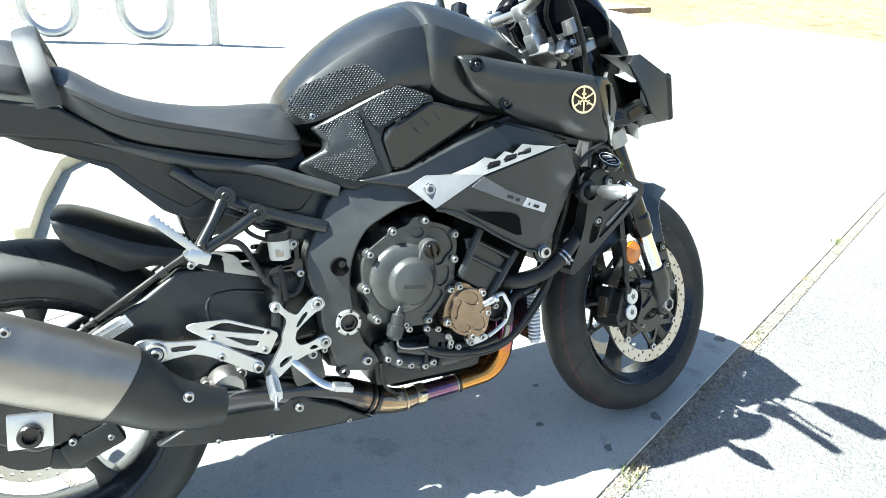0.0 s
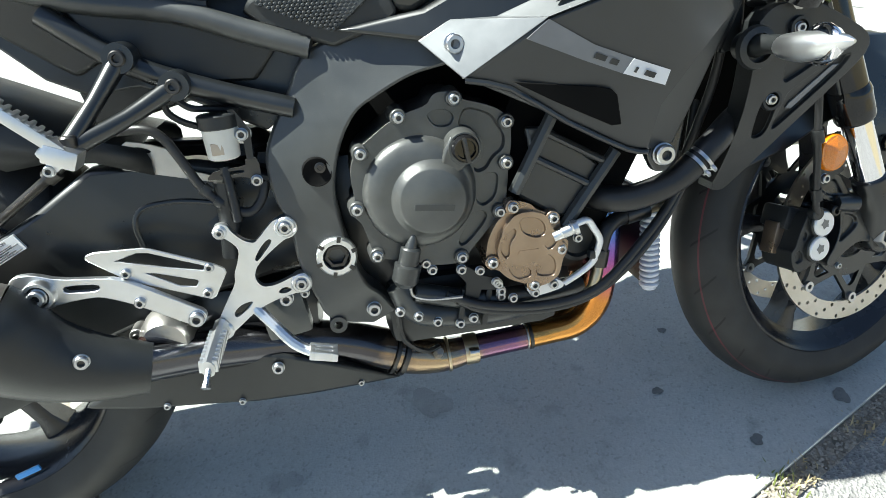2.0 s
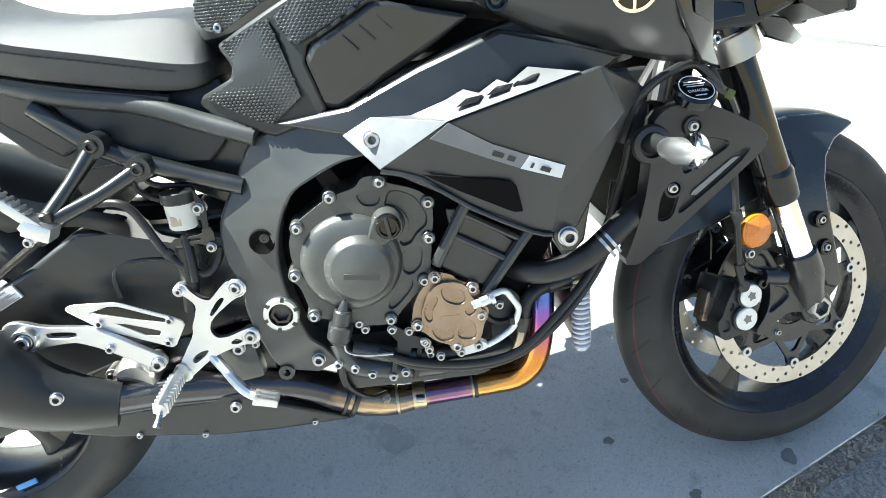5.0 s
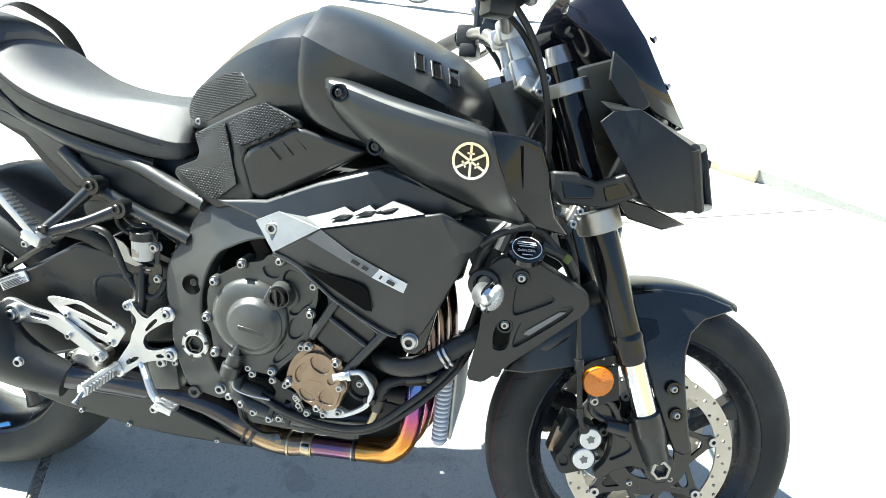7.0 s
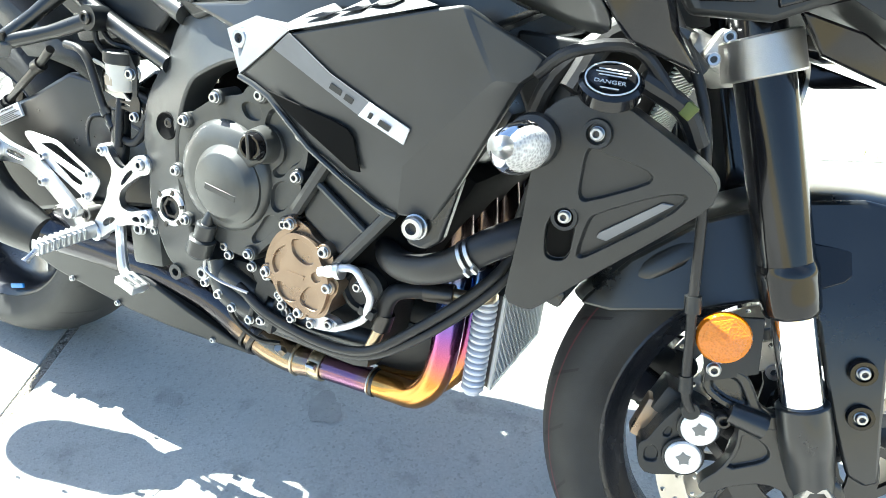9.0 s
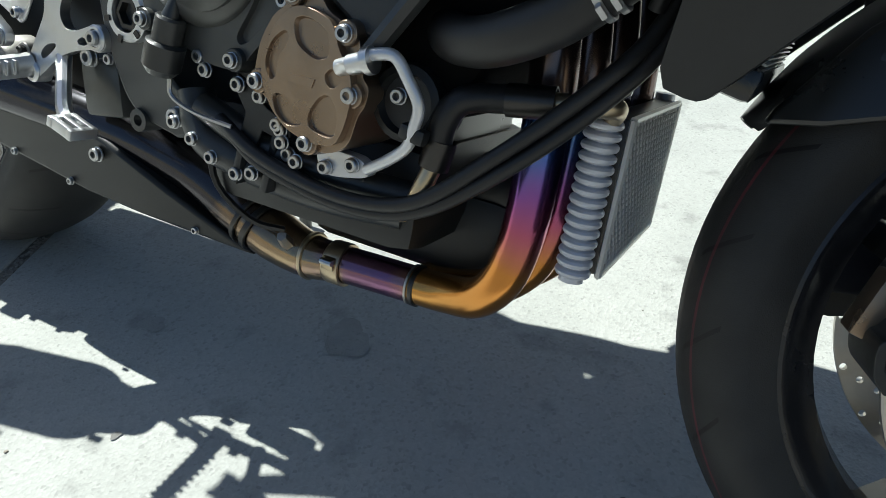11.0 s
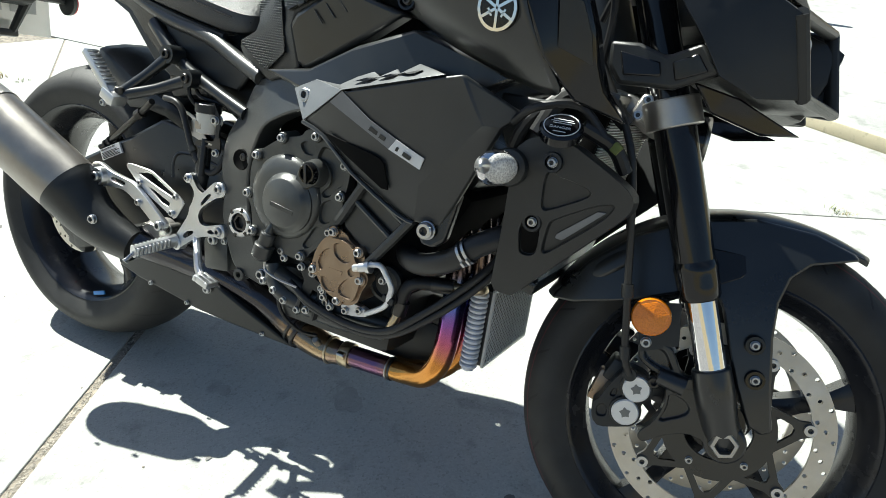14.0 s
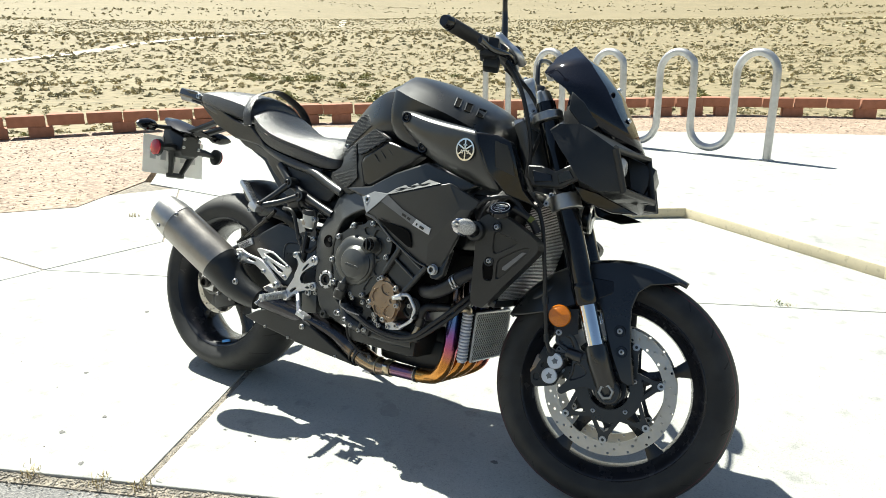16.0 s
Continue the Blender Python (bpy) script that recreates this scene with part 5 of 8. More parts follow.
part("valve_bracket", box((0.483, -0.132, 0.341), (0.062, 0.03, 0.062), (0, -8, 0), 0.008), CLUTCH, ex)
# silencer: flattened tube with end cap and black front cone
A, Bv = Vector((-0.075, -0.262, 0.535)), Vector((0.3, -0.19, 0.325))


def along(u):
    return A.lerp(Bv, u)


mf = part("silencer", tube([along(0.1), along(0.3), along(0.5), along(0.62)], [0.066, 0.067, 0.067, 0.066], 28, 3, flat=0.85), TITAN, bike, "satin titanium silencer can")
part("end_cap", tube([along(-0.09), along(-0.07), along(0.02), along(0.115)], [0.045, 0.055, 0.064, 0.0675], 28, 3, flat=0.85), CAST, mf, "bright silencer end cap")
# solid disc, black in place of the shade inside the outlet
part("end_hole_disc", tube([along(-0.1), along(-0.085)], [0.03, 0.031], 24, 1), GLOSS, mf)
part("front_cone", tube([along(0.6), along(0.63) - Vector((0, 0, 0.003)), along(0.74) - Vector((0, 0, 0.016)), along(0.88) - Vector((0, 0, 0.014)), along(1.03)], [0.0675, 0.0665, 0.054, 0.044, 0.034], 28, 4, flat=0.85), PLASTIC, mf, "matte black silencer front cover")
screw((0.254, -0.238, 0.368), 0.0085, mf, turn=Matrix.Rotation(radians(10), 4, "Z"))
screw((0.02, -0.305, 0.545), 0.007, mf)
screw((-0.045, -0.318, 0.5), 0.006, mf)

# ---- belly shield ----
SH = [(0.19, -0.128, 0.24), (0.255, -0.134, 0.272), (0.32, -0.136, 0.294), (0.4, -0.136, 0.296), (0.47, -0.134, 0.278), (0.541, -0.115, 0.238), (0.634, -0.064, 0.168), (0.576, -0.088, 0.181), (0.5, -0.112, 0.194), (0.42, -0.126, 0.205), (0.348, -0.132, 0.218), (0.26, -0.133, 0.228)]
sh = part("belly_shield", plate(SH, 0.03), PLASTIC, bike, "matte black exhaust heat shield", bevel=0.005)
for x, y, z, r in ((0.459, -0.1345, 0.261, 0.008), (0.57, -0.092, 0.189, 0.0045), (0.4, -0.129, 0.213, 0.0045), (0.3, -0.134, 0.228, 0.0045)):
    screw((x, y, z), r, sh)

# ---- rider's foot controls ----
BRACKET = [(0.4992, 0.489), (0.511, 0.491), (0.52, 0.4814), (0.5206, 0.47), (0.512, 0.4624), (0.5007, 0.4606), (0.4627, 0.432), (0.4564, 0.4136), (0.4647, 0.4), (0.4828, 0.401), (0.509, 0.411), (0.52, 0.4128), (0.5275, 0.402), (0.527, 0.391), (0.518, 0.384), (0.503, 0.386), (0.4775, 0.38), (0.4524, 0.37), (0.416, 0.3416), (0.406, 0.338), (0.3976, 0.345), (0.4, 0.3595), (0.414, 0.382), (0.432, 0.4105), (0.4333, 0.425), (0.4394, 0.437), (0.4454, 0.4566), (0.432, 0.472), (0.4238, 0.4745), (0.419, 0.4807), (0.4214, 0.4886), (0.428, 0.492), (0.4363, 0.489), (0.4394, 0.48), (0.453, 0.4656), (0.4647, 0.4613), (0.4703, 0.466), (0.486, 0.482), (0.4925, 0.4873)]
BRACKET_HOLES = [
    [(0.461, 0.4396), (0.472, 0.456), (0.483, 0.465), (0.487, 0.461), (0.4777, 0.45), (0.4643, 0.4357)],
    [(0.4828, 0.3917), (0.492, 0.397), (0.5016, 0.392), (0.495, 0.388), (0.4854, 0.3877)],
    [(0.4217, 0.3696), (0.4326, 0.38), (0.4486, 0.384), (0.448, 0.378), (0.4253, 0.3618)],
]
bracket = part("foot_bracket", pocketed(BRACKET, BRACKET_HOLES, -0.172, 0.011, through=True), ALU, bike, "polished aluminium footpeg bracket", bevel=0.0022)
for x, z, r in ((0.5055, 0.477, 0.0135), (0.514, 0.3985, 0.0135), (0.426, 0.481, 0.009), (0.407, 0.3475, 0.012)):
    part("bracket_boss", turned([(0.008, r), (-0.0085, r), (-0.0105, r - 0.002), (-0.0105, r - 0.0045), (-0.008, r - 0.005), (-0.008, 0.0004)], (x, -0.165, z), 24), ALU, bracket)
for x, y, z, r in ((0.5055, -0.173, 0.477, 0.0075), (0.514, -0.173, 0.3985, 0.0075), (0.426, -0.173, 0.481, 0.0055), (0.49, -0.16, 0.3757, 0.009), (0.515, -0.158, 0.378, 0.0055)):
    screw((x, y, z), r, bracket)
HEEL = [(0.2664, 0.473), (0.2685, 0.477), (0.2789, 0.4793), (0.3339, 0.477), (0.345, 0.4735), (0.4114, 0.4441), (0.4235, 0.4365), (0.4253, 0.4297), (0.4075, 0.4), (0.4015, 0.3966), (0.3927, 0.4004), (0.308, 0.4375), (0.2685, 0.469)]
HEEL_HOLES = [
    [(0.301, 0.4647), (0.3255, 0.4712), (0.3386, 0.4694), (0.4, 0.4433), (0.402, 0.441), (0.398, 0.4375), (0.3589, 0.4473)],
    [(0.3335, 0.4432), (0.3421, 0.4418), (0.389, 0.4255), (0.39, 0.4235), (0.386, 0.4173), (0.367, 0.4214)],
]
heel = pocketed(HEEL, HEEL_HOLES, -0.179, 0.004, through=True, k=0)
hp = part("heel_guard", heel, ALU, bracket, "cut-out aluminium heel guard", bevel=0.0015)
for x, z in ((0.4066, 0.4405), (0.3985, 0.407), (0.309, 0.4475)):
    screw((x, -0.179, z), 0.0058, hp)
HANGER = [(0.1765, 0.449), (0.181, 0.461), (0.19, 0.466), (0.208, 0.4653), (0.2343, 0.455), (0.2741, 0.45), (0.2966, 0.4471), (0.3246, 0.4319), (0.3752, 0.3978), (0.392, 0.387), (0.393, 0.376), (0.382, 0.3685), (0.37, 0.372), (0.349, 0.3854), (0.3095, 0.4106), (0.285, 0.422), (0.2701, 0.4263), (0.2325, 0.424), (0.2108, 0.418), (0.192, 0.424), (0.179, 0.437)]
hang = part("silencer_hanger", pocketed(HANGER, [[(0.2363, 0.4443), (0.2385, 0.438), (0.245, 0.436), (0.272, 0.4335), (0.2785, 0.437), (0.2775, 0.4415), (0.2547, 0.4446)]], -0.19, 0.01, through=True, k=1), ALU, bracket, "aluminium silencer hanger arm", bevel=0.0022)
part("hanger_boss", turned([(0.01, 0.0185), (-0.008, 0.0185), (-0.0105, 0.017), (-0.0105, 0.0135), (-0.006, 0.013), (-0.006, 0.0004)], (0.2125, -0.193, 0.441), 28), ALU, hang)
part("boss_washer", turned([(0.004, 0.0128), (-0.0015, 0.0128), (-0.0015, 0.0004)], (0.2125, -0.2, 0.441), 24), PLASTIC, hang, "black rubber washer")
for x, z, r in ((0.2125, 0.441, 0.0098), (0.3198, 0.4115, 0.0065), (0.381, 0.3795, 0.0095)):
    screw((x, -0.2005 if r == 0.0098 else -0.19, z), r, hang)
pb = bmesh.new()
add_tube(pb, [(0.447, -0.162, 0.374), (0.468, -0.178, 0.352), (0.495, -0.198, 0.326), (0.524, -0.211, 0.312)], [0.0085, 0.0075, 0.008, 0.007], 10, 4)
pedal = part("brake_pedal", pb, ALU, bike, "aluminium rear brake pedal")
pd = bmesh.new()
for y in (-0.203, -0.214, -0.225):
    add_box(pd, (0.53, y, 0.316), (0.034, 0.006, 0.012), (0, 15, 0), 0.0015)
for x in (0.516, 0.544):
    add_box(pd, (x, -0.214, 0.316 - (x - 0.53) * 0.27), (0.007, 0.03, 0.011), (0, 15, 0), 0.0015)
part("pedal_pad", pd, ALU, pedal)
peg = part("rider_peg", tube([(0.404, -0.172, 0.354), (0.397, -0.262, 0.343)], [0.0135, 0.0115], 10, 1, flat=0.75), ALU, bike, "ribbed aluminium rider footpeg")
rib = None
for k in range(9):
    c = Vector((0.404, -0.176, 0.3555)).lerp(Vector((0.397, -0.264, 0.3445)), 0.2 + k * 0.092)
    if rib is None:
        rib = part("peg_rib", box((0, 0, 0), (0.0225, 0.0048, 0.0155), (0, 6, 0), 0.0018), ALU, peg, m=Matrix.Translation(c))
    else:
        share("peg_rib", rib, peg, Matrix.Translation(c))
part("peg_feeler", tube([(0.397, -0.26, 0.342), (0.394, -0.271, 0.331), (0.393, -0.276, 0.326)], [0.004, 0.004, 0.006], 8, 3), ZINC, peg)
part("brake_master", tube([(0.43, -0.148, 0.44), (0.438, -0.15, 0.49), (0.44, -0.15, 0.54)], [0.011, 0.0135, 0.013], 12, 1), PLASTIC, bracket, "rear brake master cylinder")
res = part("brake_reservoir", turned([(-0.019, 0.0165), (-0.0165, 0.0195), (0.0185, 0.0212), (0.0185, 0.0004)], (0.448, -0.155, 0.588), 20, "z"), TRANSLUCENT, bike, "translucent rear brake fluid reservoir")
part("reservoir_cap", turned([(0.0185, 0.0225), (0.02, 0.024), (0.034, 0.024), (0.0355, 0.022), (0.0355, 0.0004)], (0.448, -0.155, 0.588), 24, "z"), PLASTIC, res, "black screw cap")
part("fluid_level", box((0.4445, -0.1728, 0.584), (0.015, 0.0045, 0.015), (0, 0, 0), 0.002), FLUID, res, "amber fluid behind the wall")
part("reservoir_tab", turned([(0.004, 0.0115), (-0.001, 0.0115), (-0.001, 0.0004)], (0.4735, -0.158, 0.5965), 20), TRANSLUCENT, res)
part("cap_stay", plate([(0.462, -0.163, 0.627), (0.47, -0.163, 0.627), (0.484, -0.16, 0.6), (0.482, -0.16, 0.565), (0.474, -0.16, 0.565), (0.474, -0.161, 0.6)], 0.003), PLASTIC, res)
screw((0.4735, -0.16, 0.5965), 0.0072, res)
for pts in ([(0.445, -0.155, 0.558), (0.448, -0.16, 0.53), (0.45, -0.165, 0.49)], [(0.33, -0.15, 0.615), (0.3654, -0.157, 0.614), (0.383, -0.157, 0.601), (0.397, -0.157, 0.574), (0.412, -0.157, 0.541), (0.429, -0.157, 0.519), (0.45, -0.157, 0.502), (0.468, -0.155, 0.4985), (0.482, -0.152, 0.512), (0.49, -0.148, 0.533)]):
    part("brake_hose", tube(pts, 0.006, 14, 5), HOSE, bike, "black rear brake hose")
bk = part("hose_bracket", pocketed([(0.421, 0.5453), (0.4326, 0.556), (0.471, 0.557), (0.472, 0.5665), (0.4877, 0.5666), (0.487, 0.5338), (0.475, 0.5325), (0.472, 0.545), (0.434, 0.5445)], [[(0.438, 0.5485), (0.442, 0.553), (0.468, 0.5535), (0.468, 0.549)]], -0.16, 0.003, through=True, k=1), DARKSTEEL, bike, "slotted steel hose bracket")
screw((0.4816, -0.162, 0.5387), 0.0065, bk)
for x, z, a in ((0.418, 0.533, 50), (0.431, 0.517, 42)):
    part("hose_clip", turned([(-0.005, 0.006), (-0.005, 0.0082), (0.005, 0.0082), (0.005, 0.006)], (0, 0, 0), 16, "x", True), PLASTIC, bk, m=pose(x, -0.157, z, 0, a, 0))
part("wire_loop", tube([(0.38, -0.14, 0.65), (0.39, -0.15, 0.644), (0.394, -0.15, 0.629), (0.41, -0.15, 0.616), (0.43, -0.145, 0.607)], 0.0042, 8, 4), HOSE, bike)
part("wire_loop", tube([(0.398, -0.14, 0.66), (0.405, -0.148, 0.645), (0.42, -0.148, 0.632), (0.44, -0.14, 0.628), (0.47, -0.13, 0.622)], 0.0042, 8, 4), HOSE, bike)

# passenger peg on its two-legged stay
st = bmesh.new()
add_tube(st, [(0.36, -0.165, 0.698), (0.33, -0.195, 0.655), (0.3, -0.225, 0.615)], [0.012, 0.0095, 0.011], 16, 3)
add_tube(st, [(0.412, -0.167, 0.662), (0.36, -0.195, 0.635), (0.3, -0.225, 0.612)], [0.012, 0.0095, 0.011], 16, 3)
for s in (1,):
    o = st.copy()
    if s == -1:
        bmesh.ops.scale(o, vec=(1, -1, 1), verts=o.verts[:])
    stay = part("passenger_stay", o, PAINT, bike, "black passenger footpeg stay")
    for x, z in ((0.36, 0.698), (0.412, 0.662)):
        part("stay_eye", turned([(-0.012, 0.009), (-0.012, 0.017), (0.02, 0.017), (0.02, 0.009)], (x, -0.168 * s, z), 18, closed=True), PAINT, stay)
        screw((x, -0.176 * s, z), 0.009, stay, DARKSTEEL, turn=Matrix.Identity(4) if s == 1 else Matrix.Rotation(math.pi, 4, "Z"))
    pp = bmesh.new()
    add_box(pp, (0.292, -0.236 * s, 0.611), (0.026, 0.024, 0.03), (0, -35, 0), 0.005)
    base, tip = Vector((0.303, -0.238 * s, 0.612)), Vector((0.2305, -0.238 * s, 0.683))
    rise = Vector((0.7, 0, 0.71))
    add_box(pp, base.lerp(tip, 0.5), ((tip - base).length, 0.024, 0.006), (0, 44, 0), 0.002)
    add_box(pp, base.lerp(tip, 0.5) + Vector((0, -0.0115 * s, 0)), ((tip - base).length * 0.98, 0.004, 0.013), (0, 44, 0), 0.0015)
    add_box(pp, (0.299, -0.238 * s, 0.609), (0.036, 0.032, 0.021), (0, 24, 0), 0.004)
    ppo = part("passenger_peg", pp, ALU, stay, "folded-up aluminium passenger footpeg")
    part("peg_pin", turned([(-0.004, 0.009), (0.006, 0.009), (0.008, 0.007), (0.008, 0.0004)], (0.3048, -0.2303 * s, 0.62), 18, "z"), DARKSTEEL, ppo)
    for k in range(9):
        at = Matrix.Translation(base.lerp(tip, 0.24 + 0.088 * k) + rise * 0.005) @ Matrix.Rotation(radians(44), 4, "Y")
        if k == 0:
            tooth = part("peg_tooth", box((0, 0, 0), (0.0045, 0.024, 0.005), (0, 0, 0), 0.0012), ALU, ppo, m=at)
        else:
            share("peg_tooth", tooth, ppo, at)
    screw((0.2846, -0.246 * s, 0.596), 0.006, ppo, turn=Matrix.Identity(4) if s == 1 else Matrix.Rotation(math.pi, 4, "Z"))
st.free()

# ---- subframe, tail, seats ----
for s in (1, -1):
    part("subframe_rail", tube(flip([(0.57, -0.16, 0.688), (0.5, -0.15, 0.712), (0.42, -0.142, 0.742), (0.315, -0.138, 0.762), (0.2, -0.125, 0.8), (0.0, -0.1, 0.87), (-0.2, -0.07, 0.94)], s), 0.014, 18, 3), FRAME, bike, "black subframe rail")
    # panel added to hide the bright gaps below the seat
    part("seat_gap_panel", plate(flip([(0.04, -0.118, 0.83), (0.122, -0.118, 0.784), (0.178, -0.118, 0.759), (0.225, -0.118, 0.711), (0.258, -0.118, 0.678), (0.302, -0.118, 0.655), (0.36, -0.118, 0.66), (0.42, -0.118, 0.635), (0.5, -0.118, 0.59), (0.55, -0.118, 0.62), (0.56, -0.118, 0.69), (0.4, -0.118, 0.76), (0.25, -0.118, 0.8), (0.1, -0.118, 0.85)], s), 0.01), PAINT, bike, "dark panel added to close the gaps below the seat", bevel=0.003)
    part("lower_rail", tube(flip([(0.54, -0.155, 0.62), (0.45, -0.15, 0.65), (0.36, -0.15, 0.69), (0.28, -0.14, 0.75)], s), 0.013, 18, 3), PAINT, bike)
    part("side_cover", plate(flip([(0.3, -0.14, 0.765), (0.42, -0.138, 0.738), (0.53, -0.145, 0.69), (0.5, -0.14, 0.655), (0.42, -0.138, 0.66), (0.33, -0.14, 0.7)], s), 0.012), PLASTIC, bike, "black plastic side cover", bevel=0.004)
    part("under_tray", plate(flip([(0.0, -0.11, 0.84), (0.12, -0.13, 0.82), (0.2, -0.138, 0.795), (0.3, -0.14, 0.765), (0.31, -0.14, 0.73), (0.34, -0.14, 0.7), (0.297, -0.13, 0.678), (0.228, -0.12, 0.726), (0.188, -0.12, 0.765), (0.074, -0.115, 0.8)], s), 0.05), PLASTIC, bike, "dark plastic rear inner fender", bevel=0.006)
    tail = part("tail_panel", plate(flip([(-0.36, -0.062, 0.995), (-0.27, -0.07, 0.985), (-0.12, -0.1, 0.93), (0.02, -0.13, 0.885), (0.12, -0.142, 0.866), (0.2, -0.146, 0.81), (0.22, -0.143, 0.79), (0.16, -0.135, 0.805), (0.02, -0.118, 0.824), (-0.12, -0.085, 0.866), (-0.265, -0.062, 0.95)], s), 0.03), PLASTIC, bike, "satin black tail side panel", bevel=0.006)
    screw((-0.24, -0.078 * s, 0.965), 0.009, tail, turn=Matrix.Identity(4) if s == 1 else Matrix.Rotation(math.pi, 4, "Z"))
part("tail_cap", loft([(-0.4, [(-0.035, 0.955), (-0.05, 0.975), (-0.045, 1.0), (0, 1.005)]), (-0.3, [(-0.05, 0.945), (-0.068, 0.96), (-0.062, 0.99), (0, 0.997)]), (-0.22, [(-0.06, 0.93), (-0.08, 0.945), (-0.07, 0.975), (0, 0.985)])]), GLOSS, bike, "black tail end cap", bevel=0.004)
part("passenger_seat", creased(loft([(-0.25, [(-0.06, 0.94), (-0.085, 0.955), (-0.08, 0.978), (-0.04, 0.99), (0, 0.993)]), (-0.16, [(-0.08, 0.922), (-0.112, 0.938), (-0.108, 0.972), (-0.06, 0.994), (0, 0.999)]), (-0.06, [(-0.09, 0.9), (-0.13, 0.915), (-0.127, 0.957), (-0.075, 0.992), (0, 1.0)]), (0.05, [(-0.09, 0.88), (-0.14, 0.892), (-0.138, 0.938), (-0.085, 0.982), (0, 0.994)]), (0.125, [(-0.09, 0.865), (-0.135, 0.878), (-0.135, 0.915), (-0.085, 0.955), (0, 0.968)])]), 9, {1: 0.4, 2: 0.5}), VINYL, bike, "black passenger seat pad", subsurf=2)
strap = part("seat_strap", tube([(0.108, -0.142, 0.866), (0.1, -0.146, 0.912), (0.088, -0.112, 0.965), (0.078, -0.05, 0.995), (0.076, 0, 1.006), (0.078, 0.05, 0.995), (0.088, 0.112, 0.965), (0.1, 0.146, 0.912), (0.108, 0.142, 0.866)], 0.019, 8, 4, flat=0.18), VINYL, bike, "black passenger grab strap")
SEAT = [(0.1, [(-0.09, 0.872), (-0.125, 0.88), (-0.134, 0.914), (-0.085, 0.95), (0, 0.958)]), (0.15, [(-0.1, 0.836), (-0.142, 0.848), (-0.152, 0.89), (-0.095, 0.924), (0, 0.932)]), (0.2, [(-0.1, 0.803), (-0.15, 0.812), (-0.162, 0.858), (-0.1, 0.889), (0, 0.894)]), (0.27, [(-0.1, 0.783), (-0.154, 0.79), (-0.166, 0.834), (-0.105, 0.868), (0, 0.872)]), (0.36, [(-0.1, 0.766), (-0.152, 0.773), (-0.163, 0.816), (-0.105, 0.857), (0, 0.861)]), (0.43, [(-0.09, 0.753), (-0.148, 0.758), (-0.155, 0.8), (-0.1, 0.857), (0, 0.864)]), (0.49, [(-0.07, 0.748), (-0.142, 0.751), (-0.144, 0.786), (-0.085, 0.856), (0, 0.87)]), (0.53, [(-0.05, 0.762), (-0.134, 0.764), (-0.13, 0.786), (-0.07, 0.83), (0, 0.856)])]
seat = part("rider_seat", creased(loft(SEAT), 9, {1: 0.4, 2: 0.55, 3: 0.2}), VINYL, bike, "black textured vinyl rider seat", subsurf=2)
skin = onto(seat)
SEAM = [(x, skin(x, z, -0.15) - 0.0003, z) for x, z in ((0.12, 0.896), (0.15, 0.879), (0.2, 0.848), (0.245, 0.832), (0.3, 0.818), (0.36, 0.806), (0.42, 0.793), (0.47, 0.782), (0.51, 0.776))]
for s in (1, -1):
    part("seat_seam", tube(flip(SEAM, s), 0.0011, 5, 3), GLOSS, seat)
    part("seat_edge", tube(flip([(0.13, -0.126, 0.852), (0.2, -0.136, 0.805), (0.3, -0.142, 0.777), (0.4, -0.142, 0.756), (0.46, -0.14, 0.745)], s), 0.007, 6, 3), PLASTIC, seat)
    part("seat_hook", tube(flip([(0.41, -0.145, 0.737), (0.43, -0.15, 0.73), (0.46, -0.148, 0.728)], s), 0.004, 6, 2), DARKSTEEL, seat)

# plate holder, tail light and rear signals
holder = part("plate_holder", loft([(-0.5, [(-0.02, 0.868), (-0.03, 0.876), (-0.022, 0.886), (0, 0.89)]), (-0.44, [(-0.04, 0.842), (-0.058, 0.852), (-0.04, 0.87), (0, 0.884)]), (-0.36, [(-0.04, 0.825), (-0.06, 0.833), (-0.035, 0.852), (0, 0.866)]), (-0.3, [(-0.03, 0.825), (-0.05, 0.83), (-0.03, 0.842), (0, 0.848)])]), GLOSS, bike, "black tail bracket carrying lamps and plate", bevel=0.003)
part("holder_body", loft([(-0.47, [(-0.03, 0.76), (-0.05, 0.78), (-0.045, 0.845), (0, 0.86)]), (-0.4, [(-0.035, 0.735), (-0.052, 0.755), (-0.045, 0.83), (0, 0.84)]), (-0.355, [(-0.03, 0.745), (-0.045, 0.76), (-0.04, 0.815), (0, 0.825)])]), PLASTIC, holder, bevel=0.004)
